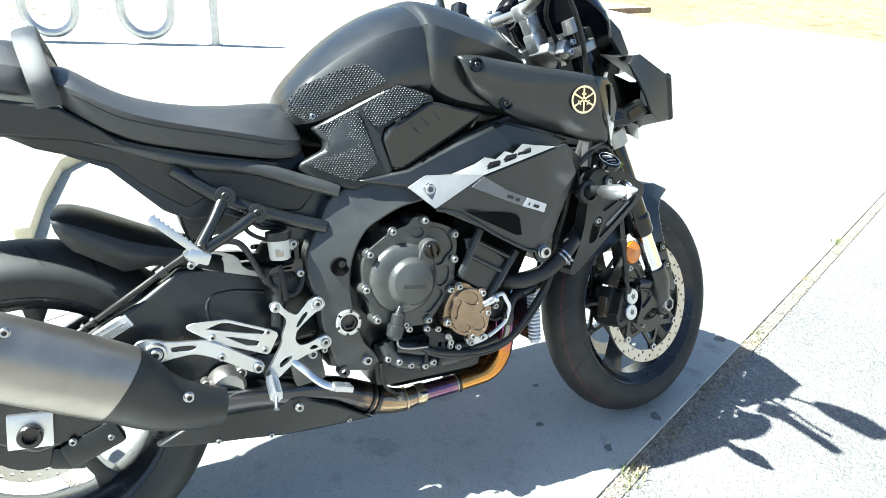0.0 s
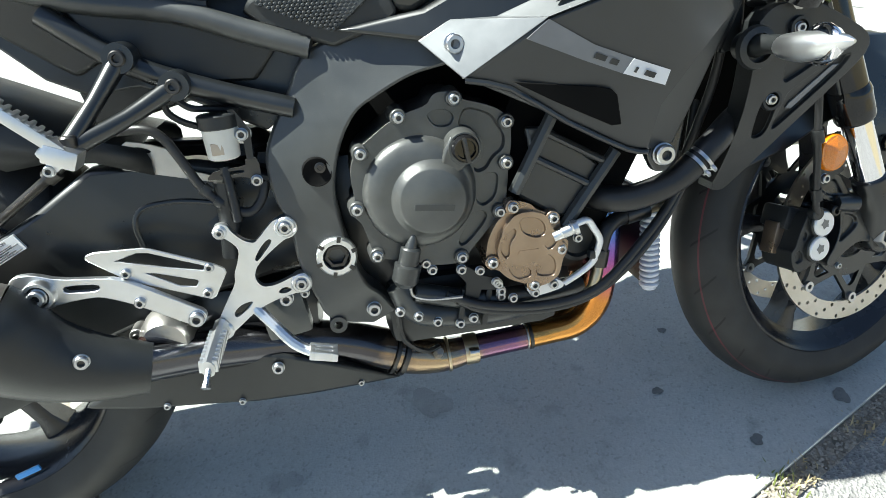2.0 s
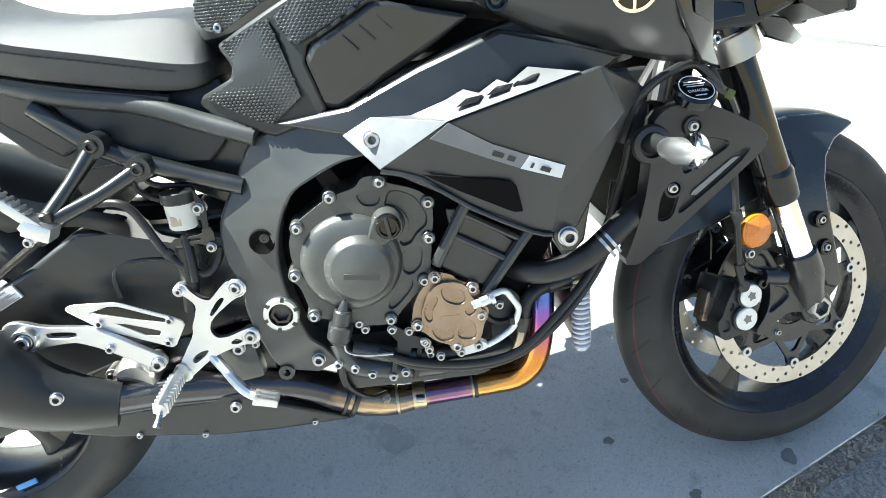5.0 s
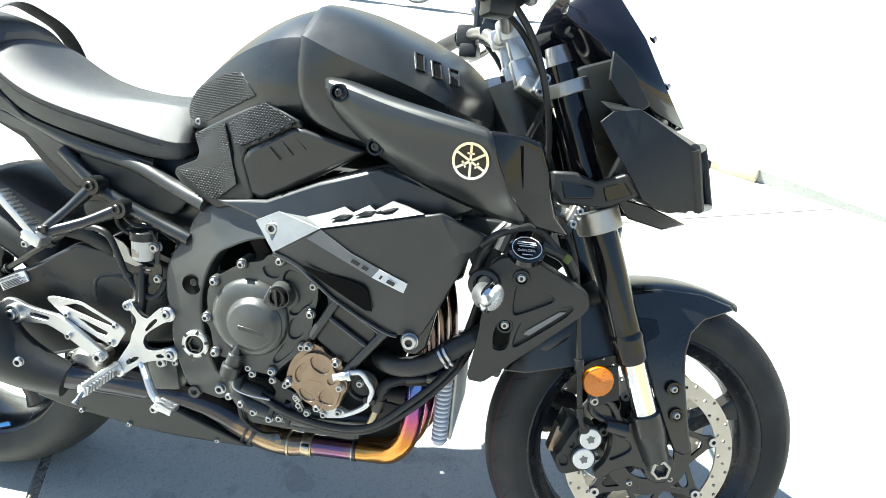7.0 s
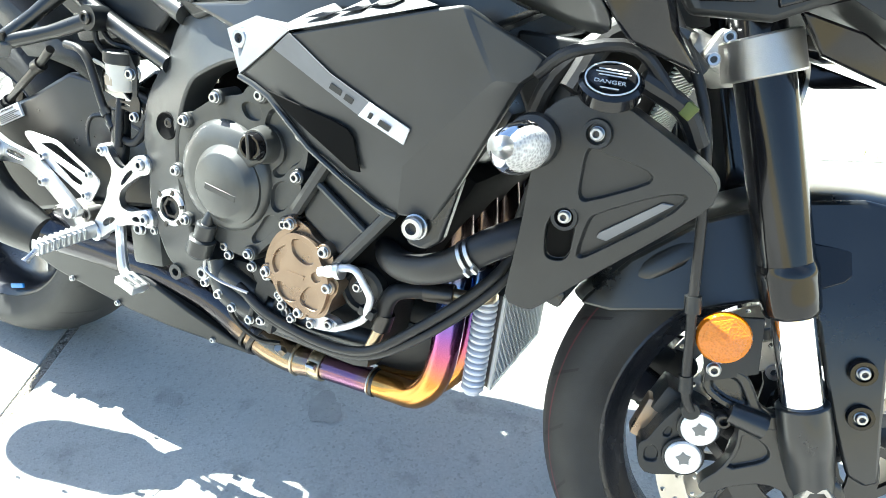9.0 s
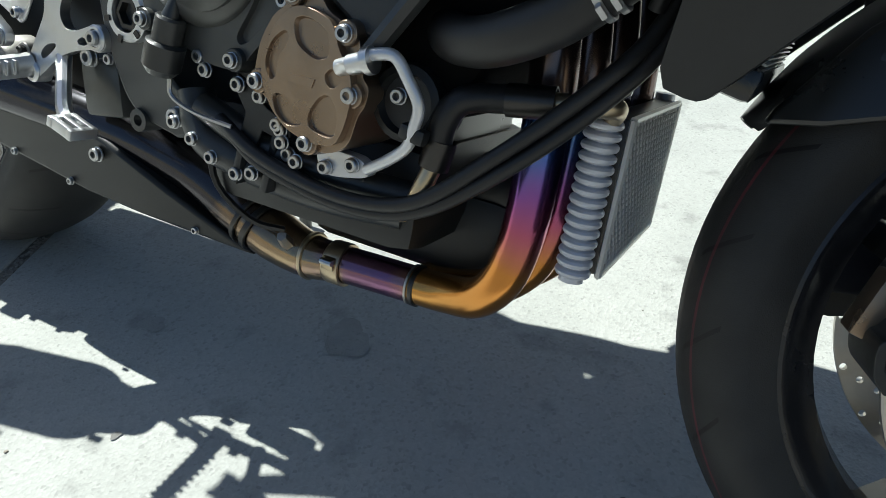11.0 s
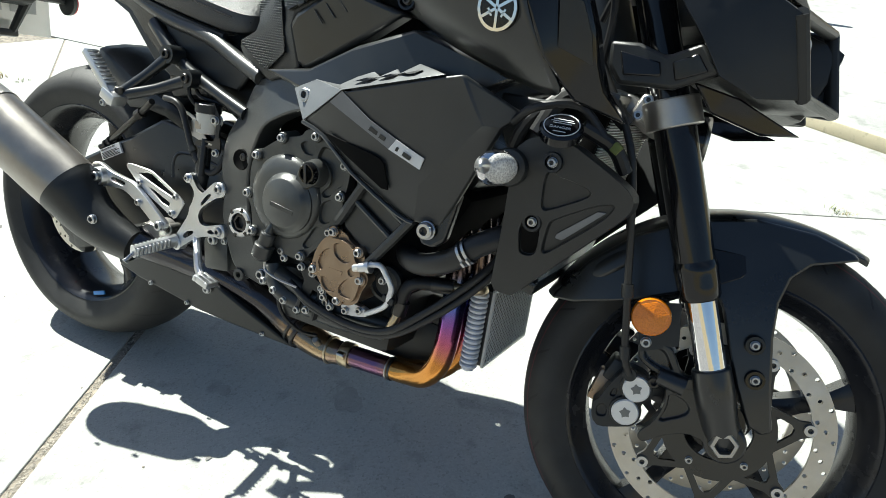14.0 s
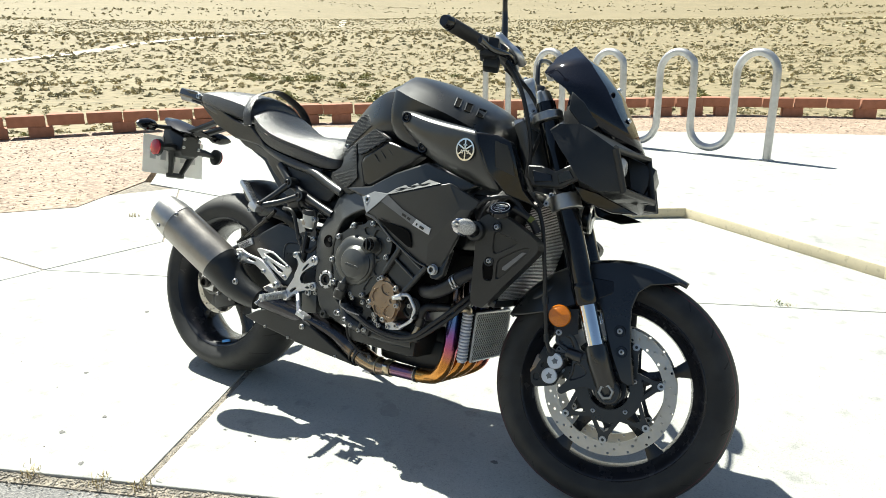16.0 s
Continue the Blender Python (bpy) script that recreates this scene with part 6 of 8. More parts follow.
for s in (-1, 1):
    part("holder_rail", tube([(-0.15, 0.04 * s, 0.89), (-0.25, 0.035 * s, 0.86), (-0.36, 0.03 * s, 0.83)], 0.012, 8, 2), PLASTIC, holder)
    part("holder_leg", tube([(-0.4, 0.052 * s, 0.77), (-0.415, 0.034 * s, 0.71), (-0.43, 0.022 * s, 0.665)], [0.014, 0.011, 0.009], 8, 2), PLASTIC, holder)
    part("reflector_arm", tube([(-0.39, 0.04 * s, 0.77), (-0.385, 0.09 * s, 0.768), (-0.375, 0.128 * s, 0.762)], [0.016, 0.014, 0.008], 8, 2), PLASTIC, holder)
    cupm = [(0.002, 0.0205), (0.002, 0.0305), (-0.008, 0.0315), (-0.009, 0.0004)]
    part("reflector_cup", turned([(a * s, r) for a, r in cupm], (-0.37, 0.137 * s, 0.76), 28), PLASTIC, holder)
    part("tail_reflector", turned([(-0.003 * s, 0.0285), (0.007 * s, 0.0285), (0.0095 * s, 0.024), (0.0095 * s, 0.0004)], (-0.37, 0.137 * s, 0.76), 28), RED, holder, "round red side reflector")
    part("signal_stalk", tube([(-0.42, 0.04 * s, 0.845), (-0.415, 0.1 * s, 0.84), (-0.41, 0.13 * s, 0.838)], [0.009, 0.0075, 0.009], 8, 2), PLASTIC, holder)
    part("rear_signal", tube([(-0.41, 0.12 * s, 0.838), (-0.408, 0.14 * s, 0.838), (-0.4, 0.17 * s, 0.837), (-0.395, 0.2 * s, 0.836), (-0.39, 0.215 * s, 0.835)], [0.009, 0.021, 0.023, 0.014, 0.003], 16, 3), GLOSS, holder, "black pointed rear turn signal")
    for z in (0.776, 0.808):
        screw((-0.356, 0.034 * s, z), 0.006, holder, turn=Matrix.Rotation(radians(90), 4, "Z"))
part("holder_foot", box((-0.43, 0, 0.664), (0.02, 0.07, 0.018), (0, -12, 0), 0.004), PLASTIC, holder)
lp = part("number_plate", box((-0.452, 0.0, 0.735), (0.0025, 0.27, 0.145), (0, -8, 0), 0.001), PLATE, bike, "translucent white paper number plate, seen from behind")
for k in range(5):
    part("plate_bar", box((-0.4497, -0.095 + 0.045 * k, 0.742), (0.0015, 0.024, 0.05), (0, -8, 0)), PAPERGREY, lp)
part("plate_bar", box((-0.4497, 0.0, 0.69), (0.0015, 0.09, 0.018), (0, -8, 0)), PAPERGREY, lp)

# ---- tank, covers, knee pads ----
TANK = [(0.485, [(-0.03, 0.8), (-0.088, 0.815), (-0.1, 0.84), (-0.085, 0.86), (-0.04, 0.872), (0, 0.874)]), (0.54, [(-0.06, 0.77), (-0.13, 0.815), (-0.134, 0.85), (-0.117, 0.897), (-0.06, 0.927), (0, 0.932)]), (0.6, [(-0.08, 0.76), (-0.158, 0.84), (-0.163, 0.875), (-0.147, 0.942), (-0.08, 0.978), (0, 0.986)]), (0.67, [(-0.08, 0.75), (-0.193, 0.868), (-0.199, 0.9), (-0.187, 0.972), (-0.11, 1.018), (0, 1.03)]), (0.74, [(-0.08, 0.75), (-0.216, 0.885), (-0.225, 0.925), (-0.21, 0.99), (-0.13, 1.043), (0, 1.06)]), (0.82, [(-0.08, 0.75), (-0.2, 0.88), (-0.21, 0.925), (-0.195, 0.98), (-0.12, 1.035), (0, 1.055)]), (0.95, [(-0.08, 0.76), (-0.15, 0.82), (-0.16, 0.87), (-0.15, 0.91), (-0.1, 0.96), (0, 0.985)])]
tank = part("fuel_tank", creased(loft(TANK), 11, {1: 0.5, 3: 0.45}), PAINT, bike, "satin black fuel tank", subsurf=2)
COVER = [(0.738, [(-0.15, 0.9), (-0.2165, 0.903), (-0.2265, 0.935), (-0.213, 0.99), (-0.133, 1.043), (0, 1.06)]), (0.76, [(-0.15, 0.845), (-0.216, 0.852), (-0.231, 0.93), (-0.224, 0.988), (-0.146, 1.043), (0, 1.063)]), (0.82, [(-0.15, 0.82), (-0.217, 0.83), (-0.222, 0.912), (-0.236, 0.962), (-0.165, 1.028), (0, 1.055)]), (0.88, [(-0.15, 0.81), (-0.216, 0.82), (-0.203, 0.897), (-0.232, 0.945), (-0.175, 1.003), (0, 1.038)]), (0.94, [(-0.14, 0.8), (-0.2, 0.82), (-0.183, 0.882), (-0.218, 0.926), (-0.17, 0.978), (0, 1.016)]), (0.99, [(-0.13, 0.8), (-0.175, 0.82), (-0.158, 0.868), (-0.193, 0.902), (-0.145, 0.953), (0, 0.995)]), (1.03, [(-0.1, 0.81), (-0.13, 0.83), (-0.12, 0.86), (-0.14, 0.884), (-0.105, 0.922), (0, 0.958)]), (1.055, [(-0.06, 0.83), (-0.08, 0.84), (-0.07, 0.86), (-0.078, 0.88), (-0.05, 0.902), (0, 0.918)])]
cover = part("tank_cover", creased(loft(COVER), 11, {3: 0.7, 4: 0.4}), TANKPAINT, tank, "matte charcoal plastic tank cover", subsurf=2)
skin = onto(cover)
for s in (1, -1):
    for k in range(3):
        x = 0.925 + 0.0255 * k
        quad = [(x, 0.98 - 0.009 * k), (x + 0.013, 0.977 - 0.009 * k), (x + 0.021, 0.952 - 0.0085 * k), (x + 0.009, 0.955 - 0.0085 * k)]
        # plate on the surface, its near black painting a shaded opening
        part("tank_vent", plate(flip([(a, skin(a, b) - 0.004, b) for a, b in quad], s), 0.012), SHADEBLACK, tank, "tank cover vent, its opening a near-black plate")
        part("vent_lip", tube(flip([(a, skin(a, b) - 0.003, b) for a, b in quad + quad[:1]], s), 0.002, 6, 1), TANKPAINT, tank)
    part("knee_cover", plate(flip([(0.4965, -0.14, 0.7336), (0.507, -0.15, 0.746), (0.55, -0.16, 0.766), (0.554, -0.158, 0.78), (0.535, -0.14, 0.808), (0.57, -0.158, 0.826), (0.62, -0.178, 0.85), (0.692, -0.2, 0.884), (0.757, -0.214, 0.856), (0.76, -0.21, 0.842), (0.66, -0.196, 0.8), (0.655, -0.195, 0.78), (0.674, -0.192, 0.718), (0.66, -0.189, 0.706), (0.597, -0.174, 0.686), (0.52, -0.152, 0.716)], s), 0.03), PLASTIC, tank, "dark plastic knee cover", bevel=0.005)
    bx = part("side_duct", plate(flip([(0.654, -0.2, 0.786), (0.666, -0.204, 0.802), (0.743, -0.214, 0.846), (0.762, -0.214, 0.845), (0.868, -0.212, 0.819), (0.8, -0.205, 0.776), (0.69, -0.194, 0.716), (0.672, -0.192, 0.72)], s), 0.04), TANKPAINT, tank, "charcoal plastic side duct with shallow ribs", bevel=0.008)
    for k in range(3):
        x = 0.706 + 0.022 * k
        part("duct_rib", tube(flip([(x, -0.2085 - 0.001 * k, 0.808 + 0.011 * k), (x + 0.018, -0.2075 - 0.001 * k, 0.789 + 0.011 * k)], s), 0.0013, 6, 1), TANKPAINT, bx)
    # small blocks added along the edge for the bright seam highlights
    for k in range(4):
        x = 0.682 + 0.019 * k
        part("edge_block", box((x, (-0.2105 - 0.0012 * k) * s, 0.814 + 0.0108 * k), (0.0135, 0.005, 0.004), (0, -30, 0), 0.0012), TANKPAINT, bx)


def studs(outline, spacing, r, h, skin=None):
    """A rubber pad with rows of small raised studs inside its outline."""
    bm = plate(outline, 0.008)
    xs, zs = [p[0] for p in outline], [p[2] for p in outline]
    A3 = np.array([[p[0], p[2], 1, p[0] ** 2, p[0] * p[2]] for p in outline])
    k = np.linalg.lstsq(A3, np.array([p[1] for p in outline]), rcond=None)[0]
    s = 1 if outline[0][1] < 0 else -1
    row, z = 0, min(zs)
    while z < max(zs):
        x = min(xs) + (spacing / 2 if row % 2 else 0)
        while x < max(xs):
            inside = False
            for a, b in zip(outline, outline[1:] + outline[:1]):
                if (a[2] > z) != (b[2] > z) and x < a[0] + (z - a[2]) * (b[0] - a[0]) / (b[2] - a[2]):
                    inside = not inside
            near = min(math.hypot(x - p[0], z - p[2]) for p in outline)
            if inside and near > spacing * 0.7:
                y = k[0] * x + k[1] * z + k[2] + k[3] * x * x + k[4] * x * z
                if skin:
                    y = min(y, -abs(skin(x, z)) - 0.001) if s == 1 else max(y, abs(skin(x, z)) + 0.001)
                base = [bm.verts.new((x + r * 1.25 * math.cos(q * math.pi / 3), y + 0.0005 * s, z + r * math.sin(q * math.pi / 3))) for q in range(6)]
                top = [bm.verts.new((x + r * 0.8 * math.cos(q * math.pi / 3), y - h * s, z + r * 0.65 * math.sin(q * math.pi / 3))) for q in range(6)]
                for q in range(6):
                    bm.faces.new((base[q], base[(q + 1) % 6], top[(q + 1) % 6], top[q]))
                bm.faces.new(top)
            x += spacing
        z += spacing * 0.72
        row += 1
    return bm


skin = onto(tank)
UP = [(x, skin(x, z) - 0.003, z) for x, z in ((0.5, 0.848), (0.507, 0.868), (0.53, 0.888), (0.57, 0.905), (0.61, 0.92), (0.635, 0.922), (0.655, 0.905), (0.672, 0.888), (0.64, 0.873), (0.6, 0.853), (0.57, 0.838), (0.537, 0.822), (0.52, 0.828))]
MID = [(0.622, -0.184, 0.838), (0.655, -0.193, 0.861), (0.692, -0.203, 0.879), (0.748, -0.219, 0.8536), (0.7, -0.21, 0.828), (0.648, -0.2, 0.803), (0.637, -0.196, 0.808)]
LOW = [(0.543, -0.148, 0.81), (0.613, -0.181, 0.836), (0.628, -0.189, 0.79), (0.642, -0.193, 0.738), (0.598, -0.18, 0.703), (0.513, -0.155, 0.741), (0.556, -0.167, 0.764), (0.56, -0.165, 0.78)]
for s in (1, -1):
    for o in (UP, MID, LOW):
        part("knee_pad", studs(flip(o, s), 0.0056, 0.0023, 0.0011, skin if o is UP else None), PAD, tank, "studded rubber knee pad", sharp=0.9)
screw((0.5396, skin(0.5396, 0.83) - 0.002, 0.83), 0.0055, tank)

# air scoops either side of the tank
SCX = ((0.8, 0.84, 0.89, 0.96, 1.03, 1.07), (0.802, 0.843, 0.895, 0.965, 1.035, 1.074), (0.808, 0.853, 0.905, 0.975, 1.045, 1.085), (0.816, 0.866, 0.92, 0.99, 1.065, 1.112), (0.824, 0.878, 0.935, 1.01, 1.09, 1.145))
SCY = ((0.222, 0.235, 0.245, 0.262, 0.278, 0.286), (0.24, 0.256, 0.266, 0.284, 0.297, 0.302), (0.243, 0.26, 0.27, 0.282, 0.29, 0.294), (0.24, 0.25, 0.26, 0.27, 0.276, 0.278), (0.222, 0.228, 0.236, 0.243, 0.248, 0.25))
SCZ = ((0.93, 0.93, 0.916, 0.902, 0.89, 0.882), (0.925, 0.921, 0.906, 0.892, 0.881, 0.873), (0.905, 0.885, 0.868, 0.85, 0.838, 0.832), (0.885, 0.85, 0.825, 0.802, 0.788, 0.782), (0.868, 0.826, 0.795, 0.768, 0.746, 0.736))
SF = [(1.065, -0.297, 0.879), (1.116, -0.28, 0.876), (1.144, -0.258, 0.866), (1.16, -0.25, 0.828), (1.168, -0.235, 0.79), (1.178, -0.215, 0.757), (1.205, -0.185, 0.72), (1.148, -0.245, 0.738), (1.11, -0.284, 0.785), (1.079, -0.297, 0.846)]
for s in (1, -1):
    sc = part_shell("air_scoop", [flip([(x, -y, z) for x, y, z in zip(*r)], s) for r in zip(SCX, SCY, SCZ)], 0.006, TANKPAINT, bike, "matte charcoal air scoop", subsurf=2, offset=-1.0 if s == 1 else 1.0)
    if s == 1:
        face = onto(sc)
    part("scoop_lip", plate(flip(SF, s), 0.03), GLOSS, sc, "gloss black scoop front", bevel=0.005)
    part("scoop_slot", plate(flip([(1.118, -0.285, 0.862), (1.142, -0.264, 0.855), (1.157, -0.255, 0.82), (1.162, -0.24, 0.785), (1.125, -0.275, 0.8)], s), 0.01), PLASTIC, sc)
    for x, z in ((0.8315, 0.908), (0.8935, 0.834)):
        p = (x, face(x, z, -0.25) - 0.002, z)
        c = part("screw_cup", turned([(0.004, 0.014), (-0.004, 0.0135), (-0.004, 0.0105), (0.004, 0.0095), (0.004, 0.0004)], (p[0], p[1] * s, p[2]), 20), GLOSS, sc)
        screw((p[0], (p[1] + 0.001) * s, p[2]), 0.006, sc, DARKSTEEL, turn=Matrix.Identity(4) if s == 1 else Matrix.Rotation(math.pi, 4, "Z"))
    # round badge: chromed ring and a plain six-armed star
    em = part("scoop_badge", turned([(0.004, 0.0275), (-0.003, 0.0275), (-0.003, 0.0004)], (0, 0, 0), 36), GLOSS, sc, "round black and chrome tank badge", m=pose(1.046, (face(1.046, 0.834, -0.29) - 0.002) * s, 0.834, 6, 0, -6 * s if s == 1 else 186))
    part("badge_ring", turned([(-0.002, 0.0275), (-0.0045, 0.0275), (-0.0045, 0.0235), (-0.002, 0.0235)], (0, 0, 0), 36, closed=True), CHROME, em)
    for k in range(6):
        part("badge_arm", box((0, -0.0035, 0.0125), (0.0036, 0.002, 0.022), (0, 0, 0)), CHROME, em, m=pose(0, 0, 0, 0, 60 * k, 0))
        if k % 2 == 0:
            part("badge_fork", box((0, -0.0035, 0.011), (0.0105, 0.002, 0.0028), (0, 0, 0)), CHROME, em, m=pose(0, 0, 0, 0, 60 * k, 0))


# side panels
V = [(0.692, -0.216, 0.686), (0.729, -0.212, 0.705), (0.824, -0.276, 0.7), (0.985, -0.283, 0.744), (1.01, -0.283, 0.75), (1.042, -0.268, 0.69), (0.96, -0.264, 0.592), (0.952, -0.246, 0.535), (0.925, -0.247, 0.542), (0.845, -0.258, 0.587), (0.736, -0.242, 0.643), (1.083, -0.234, 0.712), (1.007, -0.238, 0.57), (0.99, -0.238, 0.537), (1.06, -0.243, 0.69)]
FACES = [(0, 1, 2, 10), (2, 3, 4, 5, 6, 7, 8, 9, 10), (4, 11, 14, 5), (5, 14, 12, 6), (6, 12, 13, 7)]
for s in (1, -1):
    pn = part("side_panel", plate(flip(V, s), 0.012, FACES), SATIN, bike, "satin black engine side panel with a silver stripe", bevel=0.003, sharp=0.25)
    part("silver_tip", plate(flip([(0.69, -0.2175, 0.6865), (0.729, -0.2138, 0.7062), (0.8235, -0.2785, 0.7015), (0.734, -0.2443, 0.6428)], s), 0.003), SILVERTAPE, pn, "silver front corner of the panel", bevel=0.001)
    ridge = [(0.729, -0.213, 0.706), (0.782, -0.225, 0.705), (0.824, -0.244, 0.722), (0.848, -0.24, 0.733), (0.866, -0.252, 0.728), (0.89, -0.247, 0.742), (0.902, -0.258, 0.737), (0.928, -0.252, 0.754), (0.952, -0.257, 0.75), (0.985, -0.284, 0.746), (0.9, -0.281, 0.7225), (0.824, -0.278, 0.7018)]
    part("silver_ridge", plate(flip(ridge, s), 0.004), SILVERTAPE, pn, "silver notched upper edge", bevel=0.001)
    for a in (0.835, 0.873, 0.905):
        q = (a - 0.824) / 0.16
        z0 = 0.7085 + 0.045 * q
        part("ridge_notch", plate(flip([(a, -0.2695, z0 + 0.004), (a + 0.014, -0.258, z0 + 0.012), (a + 0.034, -0.262, z0 + 0.015), (a + 0.026, -0.2715, z0 + 0.009)], s), 0.003), GLOSS, pn)
    part("stripe", plate(flip([(0.8, -0.2715, 0.681), (0.8235, -0.2782, 0.6995), (0.874, -0.2765, 0.6685), (0.921, -0.2745, 0.649), (0.909, -0.2725, 0.6335), (0.867, -0.2705, 0.651)], s), 0.002), GREYTAPE, pn, "grey stripe decal")
    part("stripe_end", plate(flip([(0.921, -0.2752, 0.649), (0.9665, -0.272, 0.6315), (0.961, -0.2705, 0.615), (0.909, -0.2732, 0.6335)], s), 0.002), WHITE, pn, "white block at the end of the stripe")
    for x, z, w in ((0.877, 0.6595, 0.013), (0.895, 0.652, 0.009), (0.924, 0.6395, 0.003), (0.936, 0.635, 0.012)):
        part("stripe_bar", plate(flip([(x, -0.2765, z), (x + w, -0.2755, z - 0.4 * w), (x + w - 0.003, -0.2745, z - 0.4 * w - 0.0055), (x - 0.003, -0.2755, z - 0.0055)], s), 0.002), PLASTIC, pn)
    # plain plate: near black is painted for the shade behind the mesh
    part("panel_grille", plate(flip([(0.786, -0.2615, 0.636), (0.878, -0.271, 0.6225), (0.896, -0.2715, 0.618), (0.904, -0.27, 0.61), (0.912, -0.2635, 0.5745), (0.9, -0.2635, 0.5745), (0.83, -0.2645, 0.611)], s), 0.003), SHADEBLACK, pn, "triangular mesh insert as a shade-black plate", bevel=0.001)
    part("panel_lip", tube(flip([(0.735, -0.2445, 0.641), (0.784, -0.254, 0.628), (0.845, -0.2605, 0.586), (0.925, -0.25, 0.541), (0.952, -0.2475, 0.534)], s), 0.0035, 8, 2), PAINT, pn)
    screw((0.728, -0.2305 * s, 0.681), 0.0105, pn, turn=Matrix.Identity(4) if s == 1 else Matrix.Rotation(math.pi, 4, "Z"))
    part("airbox_side", plate(flip([(0.6, -0.19, 0.705), (0.7, -0.2, 0.72), (0.8, -0.222, 0.765), (0.9, -0.23, 0.8), (1.0, -0.23, 0.775), (1.06, -0.22, 0.755), (1.0, -0.23, 0.72), (0.85, -0.235, 0.7), (0.72, -0.218, 0.68)], s), 0.04), PAINT, bike, "dark airbox side under the tank", bevel=0.006)

# ---- radiator, shrouds, signals, oil cooler ----
rad = bmesh.new()
RY = 0.16
R0, R1 = Vector((1.105, 0, 0.475)), Vector((1.165, 0, 0.735))
up = (R1 - R0).normalized()
fwd = Vector((up.z, 0, -up.x))
core = bmesh.new()
ang = -math.degrees(math.atan2(up.x, up.z)) * -1
add_box(core, (R0 + R1) / 2, (0.028, 2 * RY, (R1 - R0).length), (0, ang, 0), 0.002)
# near black paints shade over the sunlit back of the core
radiator = part("radiator", core, SHADEBLACK, bike, "curved water radiator behind the front wheel")
fins = bmesh.new()
for k in range(64):
    p = R0.lerp(R1, (k + 0.5) / 64) + fwd * 0.016
    add_box(fins, p, (0.004, 2 * RY - 0.02, 0.0015), (0, ang, 0))
tagged(part("radiator_core", fins, COOLER, radiator), "pale horizontal radiator fins", kind="stuff")
part("radiator_tank", box(R1 + Vector((0, 0, 0.012)), (0.04, 2 * RY + 0.01, 0.03), (0, ang, 0), 0.006), PAINT, radiator)
part("radiator_rim", box(R0 - Vector((0, 0, 0.008)), (0.038, 2 * RY + 0.01, 0.022), (0, ang, 0), 0.006), PAINT, radiator)
part("filler_neck", tube([(1.134, -0.222, 0.668), (1.139, -0.238, 0.697)], [0.016, 0.018], 18, 1), CAST, radiator)
CAP, AXIS = Vector((1.14, -0.242, 0.697)), Vector((0.08, -0.55, 0.83)).normalized()
part("radiator_cap", tube([CAP, CAP + AXIS * 0.011, CAP + AXIS * 0.014], [0.028, 0.028, 0.025], 28, 1), GLOSS, radiator, "black radiator cap with white print")
FACE = Matrix.Translation(CAP + AXIS * 0.0142) @ AXIS.to_track_quat("Z", "Y").to_matrix().to_4x4()
part("cap_ring", turned([(0.0, 0.0218), (0.0006, 0.0218), (0.0006, 0.0232), (0.0, 0.0232)], (0, 0, 0), 36, "z", True), WHITE, radiator, "printed white ring", m=FACE)
lettering("DANGER", 0.0068, WHITE, radiator, FACE @ Matrix.Translation((-0.0145, -0.0078, 0.0004)))
for k, w in ((1, 0.024), (2, 0.03), (3, 0.026), (-3, 0.016)):
    part("cap_bar", box((0, 0.004 * k - 0.001 if k > 0 else -0.014, 0.0004), (w, 0.0012, 0.0005)), WHITE, radiator, m=FACE)
for pts, r in (([(1.1, -0.22, 0.69), (1.12, -0.2, 0.74), (1.16, -0.17, 0.75), (1.2, -0.15, 0.72)], 0.012), ([(1.16, -0.22, 0.71), (1.2, -0.2, 0.69), (1.22, -0.19, 0.66)], 0.01), ([(1.06, -0.2, 0.64), (1.08, -0.21, 0.7), (1.13, -0.18, 0.76)], 0.009), ([(1.07, -0.235, 0.7), (1.1, -0.24, 0.725), (1.15, -0.22, 0.735), (1.19, -0.21, 0.7)], 0.006)):
    part("coolant_hose", tube(pts, r, 10, 4), HOSE, radiator)
part("hose_clip", box((1.205, -0.205, 0.69), (0.012, 0.012, 0.014), (0, 30, 0), 0.002), GREEN, radiator)
SHR = [(1.085, 0.668), (1.1, 0.684), (1.115, 0.69), (1.155, 0.69), (1.2, 0.668), (1.236, 0.648), (1.248, 0.634), (1.246, 0.615), (1.212, 0.577), (1.15, 0.51), (1.1, 0.4535), (1.09, 0.4495), (1.067, 0.457), (1.0745, 0.505), (1.082, 0.556), (1.085, 0.61)]
SHR_POCKETS = [
    [(1.1062, 0.53), (1.105, 0.56), (1.11, 0.5765), (1.119, 0.5855), (1.13, 0.585), (1.134, 0.576), (1.1315, 0.537), (1.127, 0.527), (1.118, 0.5238), (1.11, 0.525)],
    [(1.131, 0.64), (1.1305, 0.603), (1.134, 0.5955), (1.141, 0.5955), (1.191, 0.624), (1.1945, 0.632), (1.188, 0.6375), (1.16, 0.6435), (1.149, 0.644), (1.142, 0.6485), (1.134, 0.6475)],
    [(1.136, 0.536), (1.143, 0.577), (1.149, 0.5855), (1.2, 0.6165), (1.222, 0.624), (1.227, 0.6195), (1.214, 0.5985), (1.148, 0.5365), (1.14, 0.532)],
]


def on_shroud(x, z):
    x, z = x - 1.1, z - 0.6
    return -0.2425 + 0.112 * x - 0.193 * z - 1.542 * x * z + 1.431 * z * z + 0.09 * x * x


